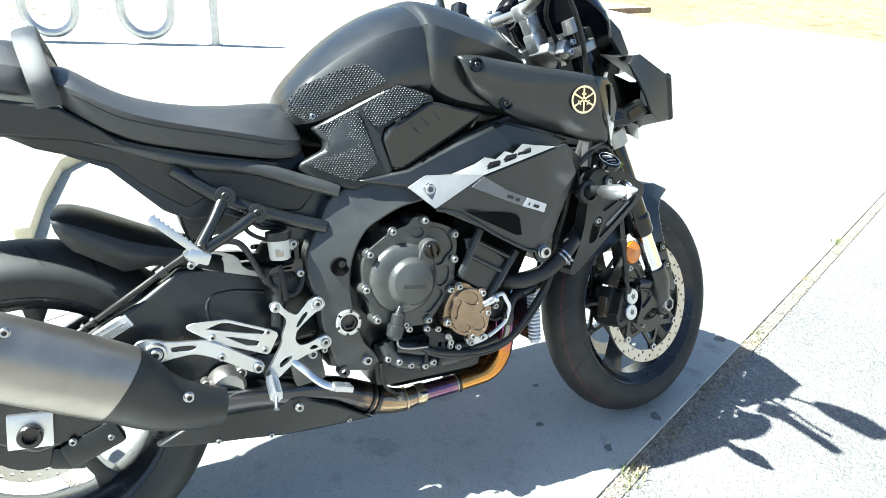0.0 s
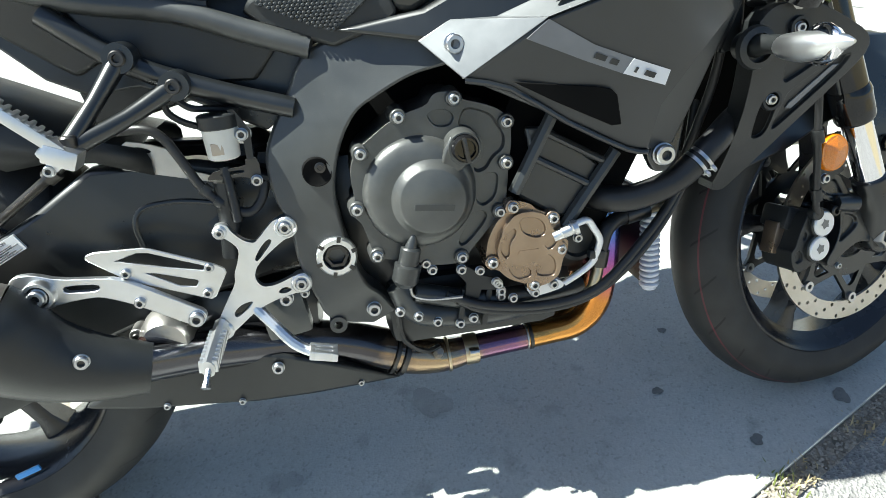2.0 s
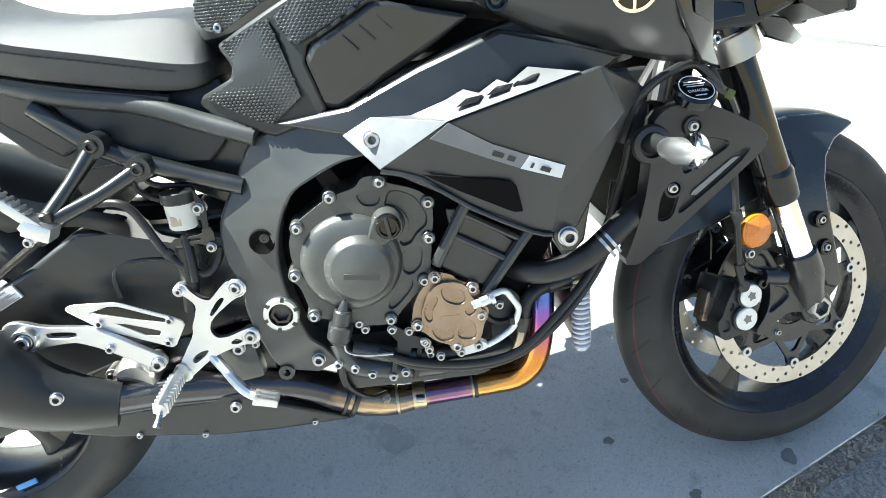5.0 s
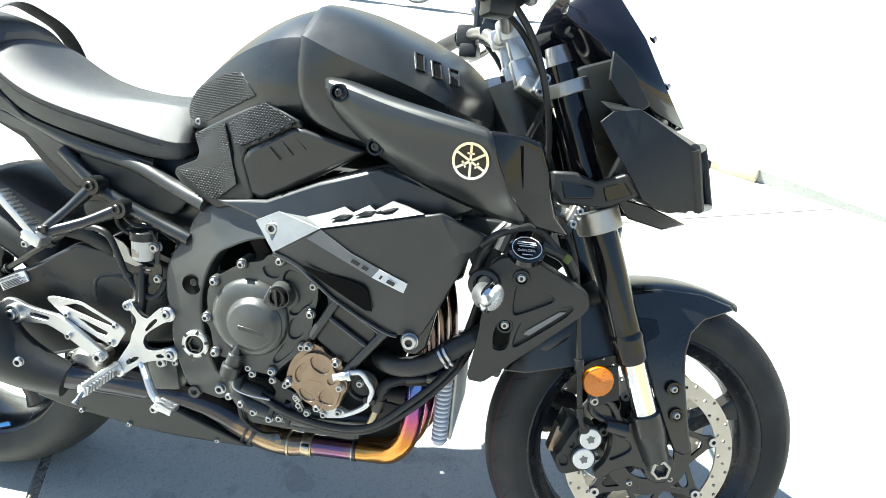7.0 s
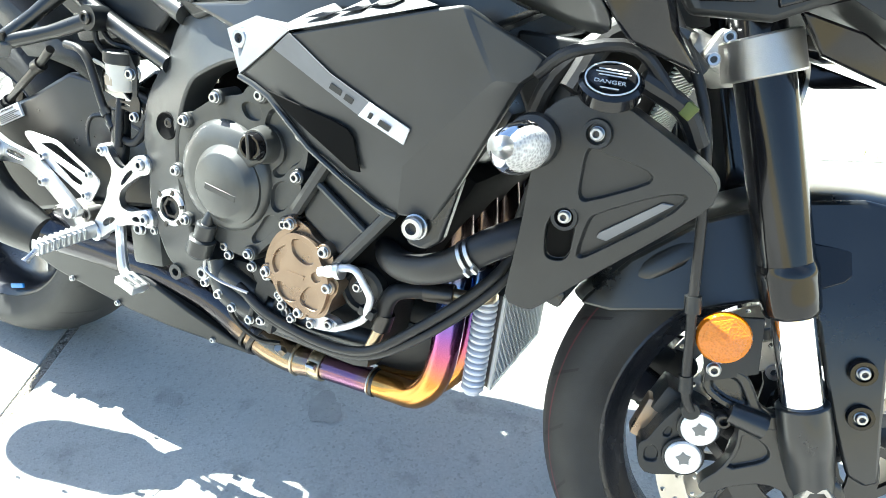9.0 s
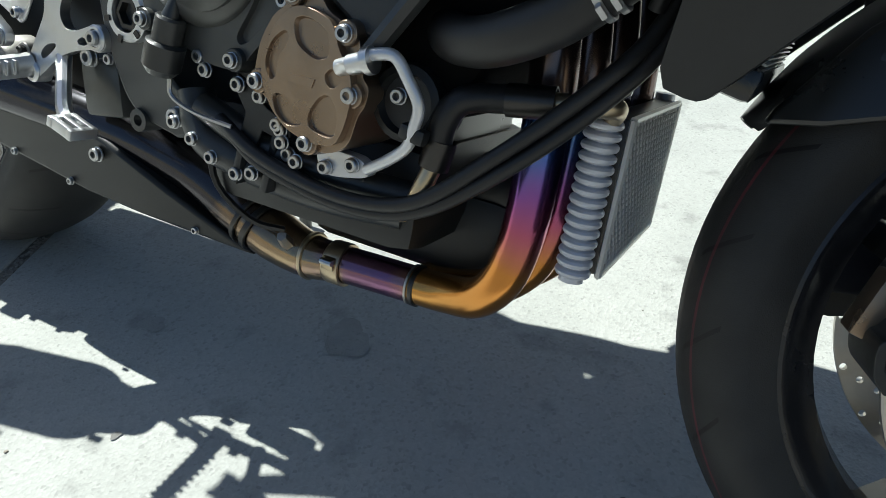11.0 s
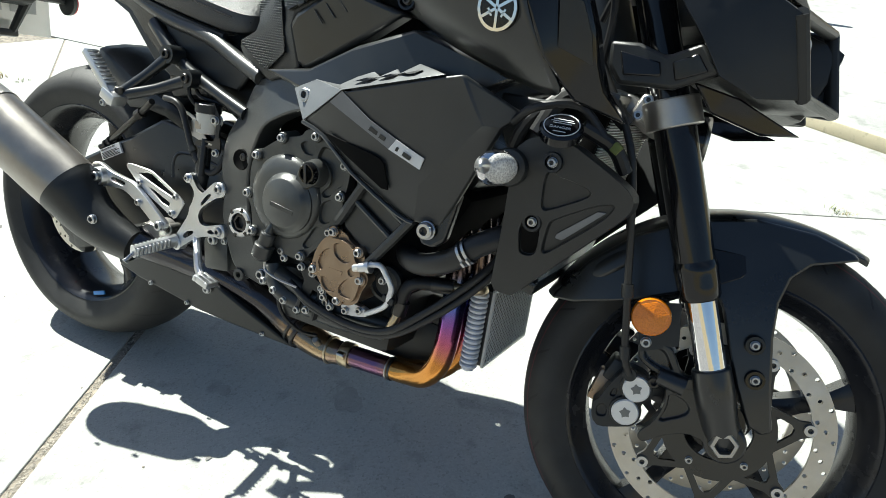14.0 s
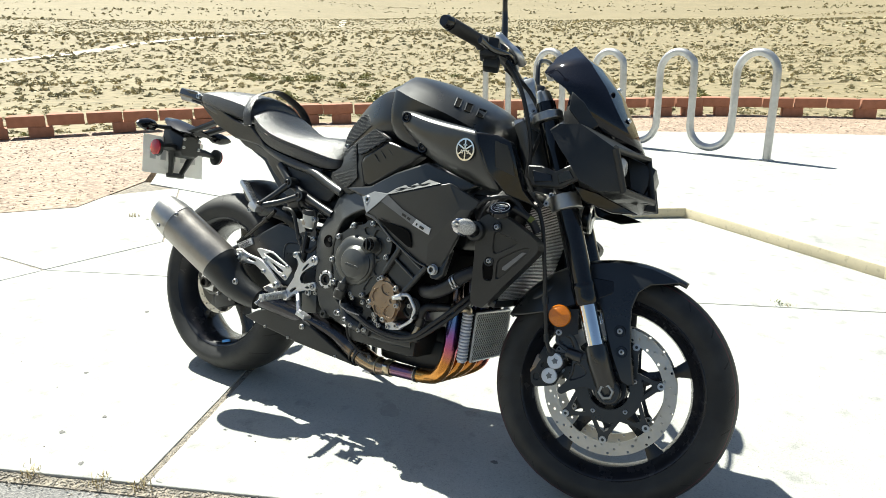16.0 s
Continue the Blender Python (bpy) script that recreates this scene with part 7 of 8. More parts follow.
for s in (1, -1):
    bm = pocketed(SHR, SHR_POCKETS, 0.0, 0.035, 0.006, 0.93, k=1)
    for v in bm.verts:
        v.co.y = s * (v.co.y + on_shroud(v.co.x, v.co.z))
    shd = part("radiator_shroud", bm, PLASTIC, bike, "matte black radiator side shroud with sunk panels", bevel=0.0025, sharp=0.35)
    slot = SHR_POCKETS[0]
    # near-black plate in the pocket paints the shade of a deeper slot
    part("shroud_slot", plate(flip([(1.119 + (x - 1.119) * 0.86, on_shroud(x, z) + 0.0045, 0.555 + (z - 0.555) * 0.9) for x, z in slot], s), 0.002), SHADEBLACK, shd, "shroud screw slot, its depth a near-black plate")
    part("shroud_flash", plate(flip([(x, on_shroud(x, z) + 0.0042, z) for x, z in ((1.153, 0.559), (1.155, 0.5655), (1.2055, 0.6095), (1.2155, 0.6095), (1.162, 0.5575))], s), 0.003), GREYTAPE, shd, "pale blue-grey reflective strip", bevel=0.001)
    for p in ((1.139, on_shroud(1.139, 0.6605) - 0.002, 0.6605), (1.122, on_shroud(1.122, 0.5755) + 0.001, 0.5755)):
        part("screw_cup", turned([(0.003, 0.014), (-0.003, 0.013), (-0.003, 0.0095), (0.002, 0.009)], (p[0], p[1] * s, p[2]), 18, closed=True), PLASTIC, shd)
        screw((p[0], (p[1] + 0.001) * s, p[2]), 0.006, shd, turn=Matrix.Identity(4) if s == 1 else Matrix.Rotation(math.pi, 4, "Z"))
    part("shroud_stay", plate(flip([(1.03, -0.195, 0.735), (1.1, -0.2, 0.735), (1.1, -0.2, 0.64), (1.074, -0.197, 0.632), (1.055, -0.195, 0.655), (1.035, -0.195, 0.69)], s), 0.02), PLASTIC, shd, bevel=0.004)
    part("overflow_hose", tube(flip([(1.08, -0.19, 0.66), (1.073, -0.182, 0.6), (1.06, -0.17, 0.54), (1.05, -0.16, 0.5)], s), 0.006, 12, 4), HOSE, shd)
    part("signal_boss", turned([(a * s, r) for a, r in ((-0.005, 0.026), (-0.012, 0.024), (-0.014, 0.017), (0.02, 0.017))], (1.083, -0.246 * s, 0.643), 20), PLASTIC, shd)
    part("signal_stalk", tube(flip([(1.083, -0.25, 0.645), (1.085, -0.275, 0.648), (1.087, -0.298, 0.648)], s), [0.014, 0.0105, 0.012], 12, 2), PLASTIC, shd)
    body = part("turn_signal", tube(flip([(1.086, -0.288, 0.647), (1.086, -0.3, 0.647), (1.088, -0.325, 0.648), (1.092, -0.352, 0.651), (1.097, -0.376, 0.655), (1.1, -0.387, 0.656)], s), [0.009, 0.0135, 0.0165, 0.0145, 0.008, 0.002], 18, 3), ALU, shd, "silver bullet-shaped front turn signal")
    along, ahead, mid = Vector((-0.22, -0.97 * s, 0.06)), Vector((0.97, -0.22 * s, 0.08)), Vector((1.0965, -0.338 * s, 0.65))
    for nm, k, d, t, mt, lab in (("signal_bezel", 1.16, 0.004, 0.012, CHROME, "bright chrome signal bezel"), ("signal_lens", 1.0, 0.008, 0.0135, FACETED, "clear faceted signal lens")):
        ball = bmesh.new()
        bmesh.ops.create_uvsphere(ball, u_segments=20, v_segments=12, radius=1.0)
        for v in ball.verts:
            p = v.co.copy()
            v.co = mid + along * (p.x * 0.035 * k) + Vector((0, 0, p.y * 0.0195 * k)) + ahead * (d + p.z * t)
        part(nm, ball, mt, body, lab)
oc = bmesh.new()
OC0, OC1 = Vector((1.028, 0, 0.288)), Vector((1.027, 0, 0.42))
oup = (OC1 - OC0).normalized()
oang = math.degrees(math.atan2(oup.x, oup.z))
add_box(oc, (OC0 + OC1) / 2, (0.022, 0.2, (OC1 - OC0).length), (0, oang, 0), 0.002)
cool = part("oil_cooler", oc, DARKSTEEL, bike, "finned oil cooler below the radiator")
rim = bmesh.new()
ofw = Vector((oup.z, 0, -oup.x))
for yy in (-0.1, 0.1):
    add_tube(rim, [OC0 + Vector((0, yy, 0)) + ofw * 0.014, OC1 + Vector((0, yy, 0)) + ofw * 0.014], 0.0032, 6, 1)
for q in (OC0, OC1):
    add_tube(rim, [q + Vector((0, -0.1, 0)) + ofw * 0.014, q + Vector((0, 0.1, 0)) + ofw * 0.014], 0.0032, 6, 1)
part("cooler_rim", rim, COOLER, cool)
mesh = bmesh.new()
for k in range(-16, 26):
    for sg in (1, -1):
        a, b = Vector((k * 0.012 - 0.1, 0)), Vector((k * 0.012 - 0.1 + sg * 0.12, 0.16))
        lo, hi = 0.0, 1.0
        ya, yb = a.x, b.x
        t0 = 0.0 if -0.1 <= ya <= 0.1 else ((-0.1 if ya < -0.1 else 0.1) - ya) / (yb - ya)
        t1 = 1.0 if -0.1 <= yb <= 0.1 else ((-0.1 if yb < -0.1 else 0.1) - ya) / (yb - ya)
        if not (0 <= t0 <= 1 and 0 <= t1 <= 1) or t1 <= t0:
            continue
        p = OC0.lerp(OC1, t0) + Vector((0, ya + (yb - ya) * t0, 0)) + ofw * 0.0145
        q = OC0.lerp(OC1, t1) + Vector((0, ya + (yb - ya) * t1, 0)) + ofw * 0.0145
        add_tube(mesh, [p, q], 0.0011, 4, 1)
tagged(part("cooler_guard", mesh, COOLER, cool), "diamond wire stone guard", kind="stuff")
for s in (-1, 1):
    tankp = part("cooler_header", tube([OC0 + Vector((-0.004, 0.116 * s, -0.004)), OC1 + Vector((-0.004, 0.116 * s, 0.006))], 0.0105, 14, 1), LILAC, cool, "ribbed grey cooler end tank")
    ring = None
    for k in range(15):
        c = OC0.lerp(OC1, (k + 0.5) / 15) + Vector((-0.004, 0.116 * s, 0))
        if ring is None:
            ring = part("tank_rib", turned([(-0.004, 0.0105), (-0.0029, 0.0138), (-0.001, 0.0152), (0.001, 0.0152), (0.0029, 0.0138), (0.004, 0.0105)], (0, 0, 0), 20, "z"), LILAC, cool, m=Matrix.Translation(c))
        else:
            share("tank_rib", ring, cool, Matrix.Translation(c))

# ---- front fork, brakes, fender ----
FT, FB = Vector((1.128, 0, 0.975)), Vector((1.37, 0, 0.37))
FY = 0.127


def fork_at(u, y):
    p = FT.lerp(FB, u)
    return (p.x, y, p.z)


def on_fork(name, bm, mat, label="", **k):
    return part(name, bm, mat, bike, label, m=STEER, **k)


WEB = [(1.307, 0.3617), (1.3111, 0.3289), (1.3015, 0.3006), (1.2873, 0.2837), (1.285, 0.275), (1.2905, 0.269), (1.2983, 0.2693), (1.3178, 0.2855), (1.3494, 0.299), (1.3754, 0.2943), (1.3882, 0.2733), (1.4, 0.268), (1.4, 0.36), (1.385, 0.385), (1.35, 0.378)]
WEB_POCKET = [(1.3129, 0.3526), (1.3147, 0.3255), (1.3062, 0.3015), (1.3425, 0.3223), (1.3476, 0.3331), (1.3388, 0.3448)]
ARM = [(1.2571, 0.4076), (1.2575, 0.4175), (1.2625, 0.4225), (1.2711, 0.4215), (1.2916, 0.4186), (1.301, 0.415), (1.307, 0.4082), (1.3262, 0.3785), (1.358, 0.383), (1.36, 0.3628), (1.3248, 0.3615), (1.2844, 0.3742), (1.2593, 0.3884)]
ARM_POCKET = [(1.2655, 0.4035), (1.268, 0.4115), (1.289, 0.41), (1.2975, 0.4045), (1.313, 0.3785), (1.287, 0.383), (1.268, 0.393)]
CALIPER = [(1.2175, 0.281), (1.2135, 0.296), (1.2131, 0.3077), (1.2205, 0.314), (1.2273, 0.3321), (1.2338, 0.3454), (1.2448, 0.364), (1.2619, 0.3645), (1.2775, 0.3605), (1.2875, 0.353), (1.2908, 0.342), (1.2875, 0.3292), (1.2803, 0.3206), (1.2833, 0.31), (1.2803, 0.2934), (1.274, 0.285), (1.2608, 0.2807), (1.2289, 0.2711)]
CALIPER_POCKETS = [[(1.222, 0.287), (1.2195, 0.302), (1.228, 0.31), (1.2365, 0.301), (1.236, 0.289)], [(1.2335, 0.3225), (1.238, 0.3365), (1.244, 0.333), (1.2425, 0.3225)]]


def to_side(bm, s):
    """Mirrors a casting built for the right-hand side to side s."""
    if s > 0:
        bmesh.ops.scale(bm, vec=(1, -1, 1), verts=bm.verts[:])
    return bm


for s in (-1, 1):
    leg = on_fork("fork_leg", tube([fork_at(0, FY * s), fork_at(0.36, FY * s), fork_at(0.4, FY * s), fork_at(0.72, FY * s)], [0.0255, 0.0255, 0.0285, 0.0275], 24, 3), GLOSS, "black upside-down fork leg")
    part("fork_seal", tube([fork_at(0.71, FY * s), fork_at(0.725, FY * s), fork_at(0.74, FY * s), fork_at(0.785, FY * s), fork_at(0.795, FY * s)], [0.028, 0.0305, 0.0295, 0.0285, 0.025], 24, 2), GLOSS, leg)
    part("fork_slider", tube([fork_at(0.78, FY * s), fork_at(0.98, FY * s)], 0.0212, 28, 1), CHROME, leg, "polished chrome fork slider")
    part("fork_cap", tube([fork_at(-0.045, FY * s), fork_at(0.0, FY * s)], [0.018, 0.022], 16, 1), CAST, leg)
    casting = bmesh.new()
    add_tube(casting, [fork_at(0.945, FY * s), fork_at(1.0, FY * s), (1.385, 0.115 * s, 0.335), (1.404, 0.1 * s, 0.292), (1.408, 0.098 * s, 0.272)], [0.0265, 0.0275, 0.0265, 0.0265, 0.018], 16, 3)
    add_turned(casting, [(0.085 * s, 0.03), (0.118 * s, 0.0295), (0.122 * s, 0.027), (0.122 * s, 0.0004)], (1.403, 0, 0.298), 24)
    bottom = part("fork_bottom", casting, PAINT, leg, "black cast fork bottom", bevel=0.004)
    part("caliper_web", to_side(pocketed(WEB, [WEB_POCKET], -0.12, 0.02, 0.006, 0.9, k=1), s), PAINT, leg, "black cast caliper web", bevel=0.003)
    part("caliper_arm", to_side(pocketed(ARM, [ARM_POCKET], -0.122, 0.018, 0.006, 0.9, k=1), s), PAINT, leg, "black cast caliper arm", bevel=0.003)
    part("arm_sleeve", tube(flip([(1.292, 0.122, 0.372), (1.33, 0.124, 0.366)], s), [0.0125, 0.0145], 14, 1), PAINT, leg)
    caliper = part("brake_caliper", to_side(pocketed(CALIPER, CALIPER_POCKETS, -0.1185, 0.06, 0.004, 0.85, k=1), s), PLASTIC, leg, "black radial front brake caliper", bevel=0.003)
    part("caliper_bridge", box((1.238, 0.072 * s, 0.352), (0.03, 0.05, 0.036), (0, 20, 0), 0.006), PLASTIC, caliper)
    part("brake_pad", box((1.224, 0.076 * s, 0.322), (0.03, 0.026, 0.05), (0, 14, 0), 0.003), BRONZE, caliper, "bronze brake pad plate")
    part("bleed_union", turned([(0.0, 0.0085), (-0.01, 0.0085), (-0.012, 0.007), (-0.012, 0.0045), (-0.004, 0.004)] if s < 0 else [(0.0, 0.0085), (0.01, 0.0085), (0.012, 0.007), (0.012, 0.0045), (0.004, 0.004)], (1.2886, 0.118 * s, 0.3612), 18), DARKSTEEL, caliper)
    part("hose_banjo", turned([(0.0, 0.0105), (-0.012, 0.0105), (-0.014, 0.009), (-0.014, 0.0004)] if s < 0 else [(0.0, 0.0105), (0.012, 0.0105), (0.014, 0.009), (0.014, 0.0004)], (1.2542, 0.115 * s, 0.3632), 18), PLASTIC, caliper)
    for x, z in ((1.2681, 0.3446), (1.2606, 0.3066)):
        part("caliper_boss", turned([(0.004, 0.0235), (-0.0055, 0.0225), (-0.0065, 0.0215), (-0.0065, 0.0004)] if s < 0 else [(-0.004, 0.0235), (0.0055, 0.0225), (0.0065, 0.0215), (0.0065, 0.0004)], (x, 0.1175 * s, z), 28), PLASTIC, caliper)
    for x, z in ((1.2681, 0.3446), (1.2606, 0.3066)):
        cp_ = part("caliper_cap", turned([(0.006, 0.0195), (-0.003, 0.0195), (-0.005, 0.018), (-0.005, 0.0004)] if s < 0 else [(-0.006, 0.0195), (0.003, 0.0195), (0.005, 0.018), (0.005, 0.0004)], (x, 0.123 * s, z), 28), ZINCWHITE, caliper, "silver caliper piston cap")
        star = bmesh.new()
        add_plate(star, [(x + (0.0085 if k % 2 else 0.0055) * math.cos(k * math.pi / 5), 0.1286 * s, z + (0.0085 if k % 2 else 0.0055) * math.sin(k * math.pi / 5)) for k in range(10)], 0.002)
        # flat star plate; its darker grey paints the shade of a recess
        part("cap_socket", star, SILVERTAPE, cp_)
    screw((1.2646, 0.1235 * s, 0.4152), 0.007, caliper, turn=Matrix.Identity(4) if s < 0 else Matrix.Rotation(math.pi, 4, "Z"))
    refl = part("side_reflector", turned([(0.01, 0.02), (0.0, 0.0275), (-0.006, 0.0275), (-0.009, 0.0255), (-0.009, 0.0004)] if s < 0 else [(-0.01, 0.02), (0.0, 0.0275), (0.006, 0.0275), (0.009, 0.0255), (0.009, 0.0004)], (1.262, 0.135 * s, 0.456), 36), AMBER, leg, "round amber side reflector")
    part("reflector_face", turned([(0.0086 * s, 0.0245), (0.0095 * s, 0.0232), (0.0125 * s, 0.0004)], (1.262, 0.135 * s, 0.456), 6, start=0.4), AMBER, refl, sharp=0.02)
    part("reflector_stay", plate(flip([(1.25, 0.12, 0.47), (1.3, 0.12, 0.48), (1.31, 0.12, 0.42), (1.26, 0.125, 0.4), (1.25, 0.125, 0.43)], s), 0.006), PLASTIC, leg)
    part("brake_hose", tube(flip([(1.12, 0.15, 0.78), (1.18, 0.165, 0.68), (1.205, 0.16, 0.58), (1.2219, 0.148, 0.4863), (1.23, 0.142, 0.445), (1.2375, 0.136, 0.4048), (1.245, 0.13, 0.378), (1.254, 0.126, 0.364)], s), 0.0052, 14, 6), HOSE, leg, "black front brake hose")
    for q, r in (((1.222, 0.148, 0.486), 0.0085), ((1.2395, 0.135, 0.396), 0.0075)):
        part("hose_collar", turned([(-0.009, 0.005), (-0.009, r), (0.009, r), (0.009, 0.005)], (0, 0, 0), 16, "z", True), PLASTIC, leg, m=pose(q[0], q[1] * s, q[2], 0, -12, 0))
    # fender side: a skirt along the tyre that runs down the fork as a stay
    FS = [(1.121, 0.05, 0.441), (1.116, 0.05, 0.4295), (1.15, 0.07, 0.4345), (1.23, 0.088, 0.46), (1.29, 0.095, 0.488), (1.342, 0.102, 0.504), (1.355, 0.105, 0.484), (1.378, 0.112, 0.425), (1.397, 0.116, 0.382), (1.426, 0.116, 0.33), (1.445, 0.114, 0.322), (1.46, 0.112, 0.33), (1.442, 0.116, 0.393), (1.428, 0.112, 0.46), (1.424, 0.106, 0.51), (1.432, 0.098, 0.545), (1.455, 0.088, 0.568), (1.521, 0.06, 0.586), (1.512, 0.058, 0.594), (1.454, 0.07, 0.611), (1.373, 0.074, 0.615), (1.293, 0.074, 0.597), (1.221, 0.072, 0.559), (1.161, 0.068, 0.503)]
    cheek = part("fender_side", plate(flip(FS, s), 0.009), PAINT, leg, "satin black fender side with its stay", bevel=0.004, sharp=0.5)
    # black plate on the face, painted dark for a sunk slot's shade
    part("dark_inset", plate(flip([(1.285, 0.0935, 0.546), (1.314, 0.089, 0.563), (1.395, 0.0875, 0.563), (1.37, 0.0975, 0.531), (1.338, 0.1005, 0.512)], s), 0.004), GLOSS, cheek, bevel=0.0015)
    for x, z in ((1.406, 0.447), (1.418, 0.399)):
        part("screw_cup", turned([(0.002, 0.014), (-0.004, 0.013), (-0.004, 0.009), (0.001, 0.009)], (x, 0.1165 * s, z), 18, closed=True), GLOSS, cheek)
        screw((x, 0.117 * s, z), 0.006, cheek, turn=Matrix.Identity(4) if s < 0 else Matrix.Rotation(math.pi, 4, "Z"))
rows = []
for k in range(15):
    a = radians(90 - 26 + k * (92 / 14))
    r = 0.322 - 0.004 * (k / 14)
    half = 0.03 + 0.045 * math.sin(math.pi * min(1, (k + 1.2) / 9) / 2)
    half *= {12: 0.93, 13: 0.7, 14: 0.22}.get(k, 1.0)
    drop = 0.04 * min(1.0, k / 4) * {12: 0.8, 13: 0.55, 14: 0.25}.get(k, 1.0)
    row = []
    for u in (-1, -0.97, -0.75, -0.4, 0, 0.4, 0.75, 0.97, 1):
        rr = r - (drop if abs(u) == 1 else 0.012 * u * u * u * u + (0.006 if abs(u) > 0.9 else 0))
        row.append((1.4 + rr * math.cos(a), u * half, 0.3 + rr * math.sin(a)))
    rows.append(row)
on = part_shell("front_fender", rows, 0.003, PAINT, bike, "satin black front fender", m=STEER, subsurf=2)
# triple clamps and handlebar
for u, mt, nm in ((0.4, CAST, "lower"), (0.06, CAST, "upper")):
    cl = bmesh.new()
    for s in (-1, 1):
        hh = 0.03 if nm == "lower" else 0.017
        add_tube(cl, [fork_at(u - hh, FY * s), fork_at(u + hh, FY * s)], 0.0385, 26, 1)
        add_box(cl, Vector(fork_at(u, FY * s)) + Vector((-0.035, 0.012 * -s, 0)), (0.03, 0.03, 0.036), (0, 22, 0), 0.006)
    p = Vector(fork_at(u, 0))
    add_box(cl, p + Vector((-0.035, 0, -0.005)), (0.075, 0.2, 0.028), (0, 22, 0), 0.008)
    tc = on_fork("triple_clamp", cl, mt, "machined silver %s triple clamp" % nm, bevel=0.002)
    for dz in (-0.011, 0.011):
        q = Vector(fork_at(u, -FY)) + Vector((-0.04 + dz * 0.4, -0.014, dz))
        screw(q, 0.0065, tc)
part("stem_nut", tube([(1.045, 0, 0.925), (1.035, 0, 0.955)], [0.025, 0.022], 6, 1), ZINC, tc)
BAR = [(0.955, -0.4, 1.06), (0.985, -0.3, 1.065), (1.02, -0.17, 1.06), (1.04, -0.08, 1.035), (1.045, 0, 1.03)]
bar = on_fork("handlebar", tube(BAR + [(x, -y, z) for x, y, z in reversed(BAR[:-1])], 0.0125, 14, 4), CAST, "silver tubular handlebar")
for s in (-1, 1):
    riser = bmesh.new()
    add_box(riser, (1.083, 0.055 * s, 0.965), (0.042, 0.036, 0.05), (0, -22, 0), 0.006)
    add_box(riser, (1.068, 0.055 * s, 1.005), (0.036, 0.032, 0.05), (0, -22, 0), 0.006)
    add_box(riser, (1.052, 0.055 * s, 1.035), (0.05, 0.036, 0.036), (0, -22, 0), 0.008)
    part("bar_riser", riser, ALU, bar, "silver cast handlebar riser")
    screw((1.045, 0.055 * s, 1.055), 0.006, bar, turn=Matrix.Rotation(radians(-90), 4, "X"))
    part("grip", tube([(0.951, 0.412 * s, 1.059), (0.958, 0.39 * s, 1.06), (0.985, 0.3 * s, 1.065), (0.989, 0.288 * s, 1.065)], [0.0165, 0.0165, 0.016, 0.02], 16, 2), RUBBER, bar, "black rubber grip")
    part("bar_end", tube([(0.944, 0.435 * s, 1.058), (0.947, 0.425 * s, 1.0585), (0.951, 0.411 * s, 1.059)], [0.012, 0.0155, 0.0145], 16, 1), GLOSS, bar)
    sw = bmesh.new()
    add_box(sw, (1.0, 0.255 * s, 1.06), (0.045, 0.06, 0.05), (0, 0, -14 * s), 0.01)
    add_box(sw, (1.005, 0.24 * s, 1.03), (0.04, 0.05, 0.03), (0, 0, -14 * s), 0.008)
    part("switch_block", sw, PLASTIC, bar, "black switch housing")
    lv = part("brake_lever" if s < 0 else "clutch_lever", tube([(1.062, 0.17 * s, 1.06), (1.055, 0.2 * s, 1.073), (1.03, 0.205 * s, 1.092), (1.002, 0.208 * s, 1.112), (0.994, 0.209 * s, 1.118)], [0.011, 0.01, 0.0085, 0.011, 0.006], 12, 4), ALU, bar, "silver hand lever with a ball end")
    part("lever_blade", tube([(1.05, 0.2 * s, 1.055), (1.05, 0.27 * s, 1.045), (1.03, 0.34 * s, 1.035), (1.02, 0.39 * s, 1.035)], [0.009, 0.008, 0.007, 0.009], 10, 4, flat=0.6), GLOSS, bar, "black hand lever blade")
    mc = bmesh.new()
    add_tube(mc, [(1.04, 0.19 * s, 1.06), (1.028, 0.13 * s, 1.06)], 0.016, 12, 1)
    add_box(mc, (1.035, 0.16 * s, 1.085), (0.03, 0.035, 0.04), (0, 10, 0), 0.008)
    part("master_cylinder", mc, PAINT, bar, "black brake master cylinder")
    part("mirror_stem", tube([(1.015, 0.2 * s, 1.07), (1.01, 0.2 * s, 1.13), (1.002, 0.21 * s, 1.19), (1.01, 0.26 * s, 1.215), (1.02, 0.33 * s, 1.225)], [0.011, 0.008, 0.0065, 0.0065, 0.007], 10, 4), PAINT, bar)
    mir = bmesh.new()
    add_tube(mir, [(1.035, 0.3 * s, 1.215), (1.02, 0.35 * s, 1.235), (1.01, 0.41 * s, 1.245), (1.0, 0.47 * s, 1.235), (0.998, 0.485 * s, 1.23)], [0.014, 0.034, 0.042, 0.033, 0.008], 16, 4, flat=0.32)
    part("mirror", mir, GLOSS, bar, "black leaf-shaped rear view mirror")
    part("bar_cable", tube([(1.03, 0.2 * s, 1.05), (1.07, 0.19 * s, 1.0), (1.1, 0.18 * s, 0.93), (1.12, 0.16 * s, 0.85), (1.12, 0.15 * s, 0.78)], 0.0055, 8, 4), HOSE, bar)
    part("bar_cable", tube([(1.02, 0.17 * s, 1.045), (1.075, 0.1 * s, 1.01), (1.12, 0.09 * s, 0.93), (1.1, 0.06 * s, 0.85)], 0.0055, 8, 4), HOSE, bar)

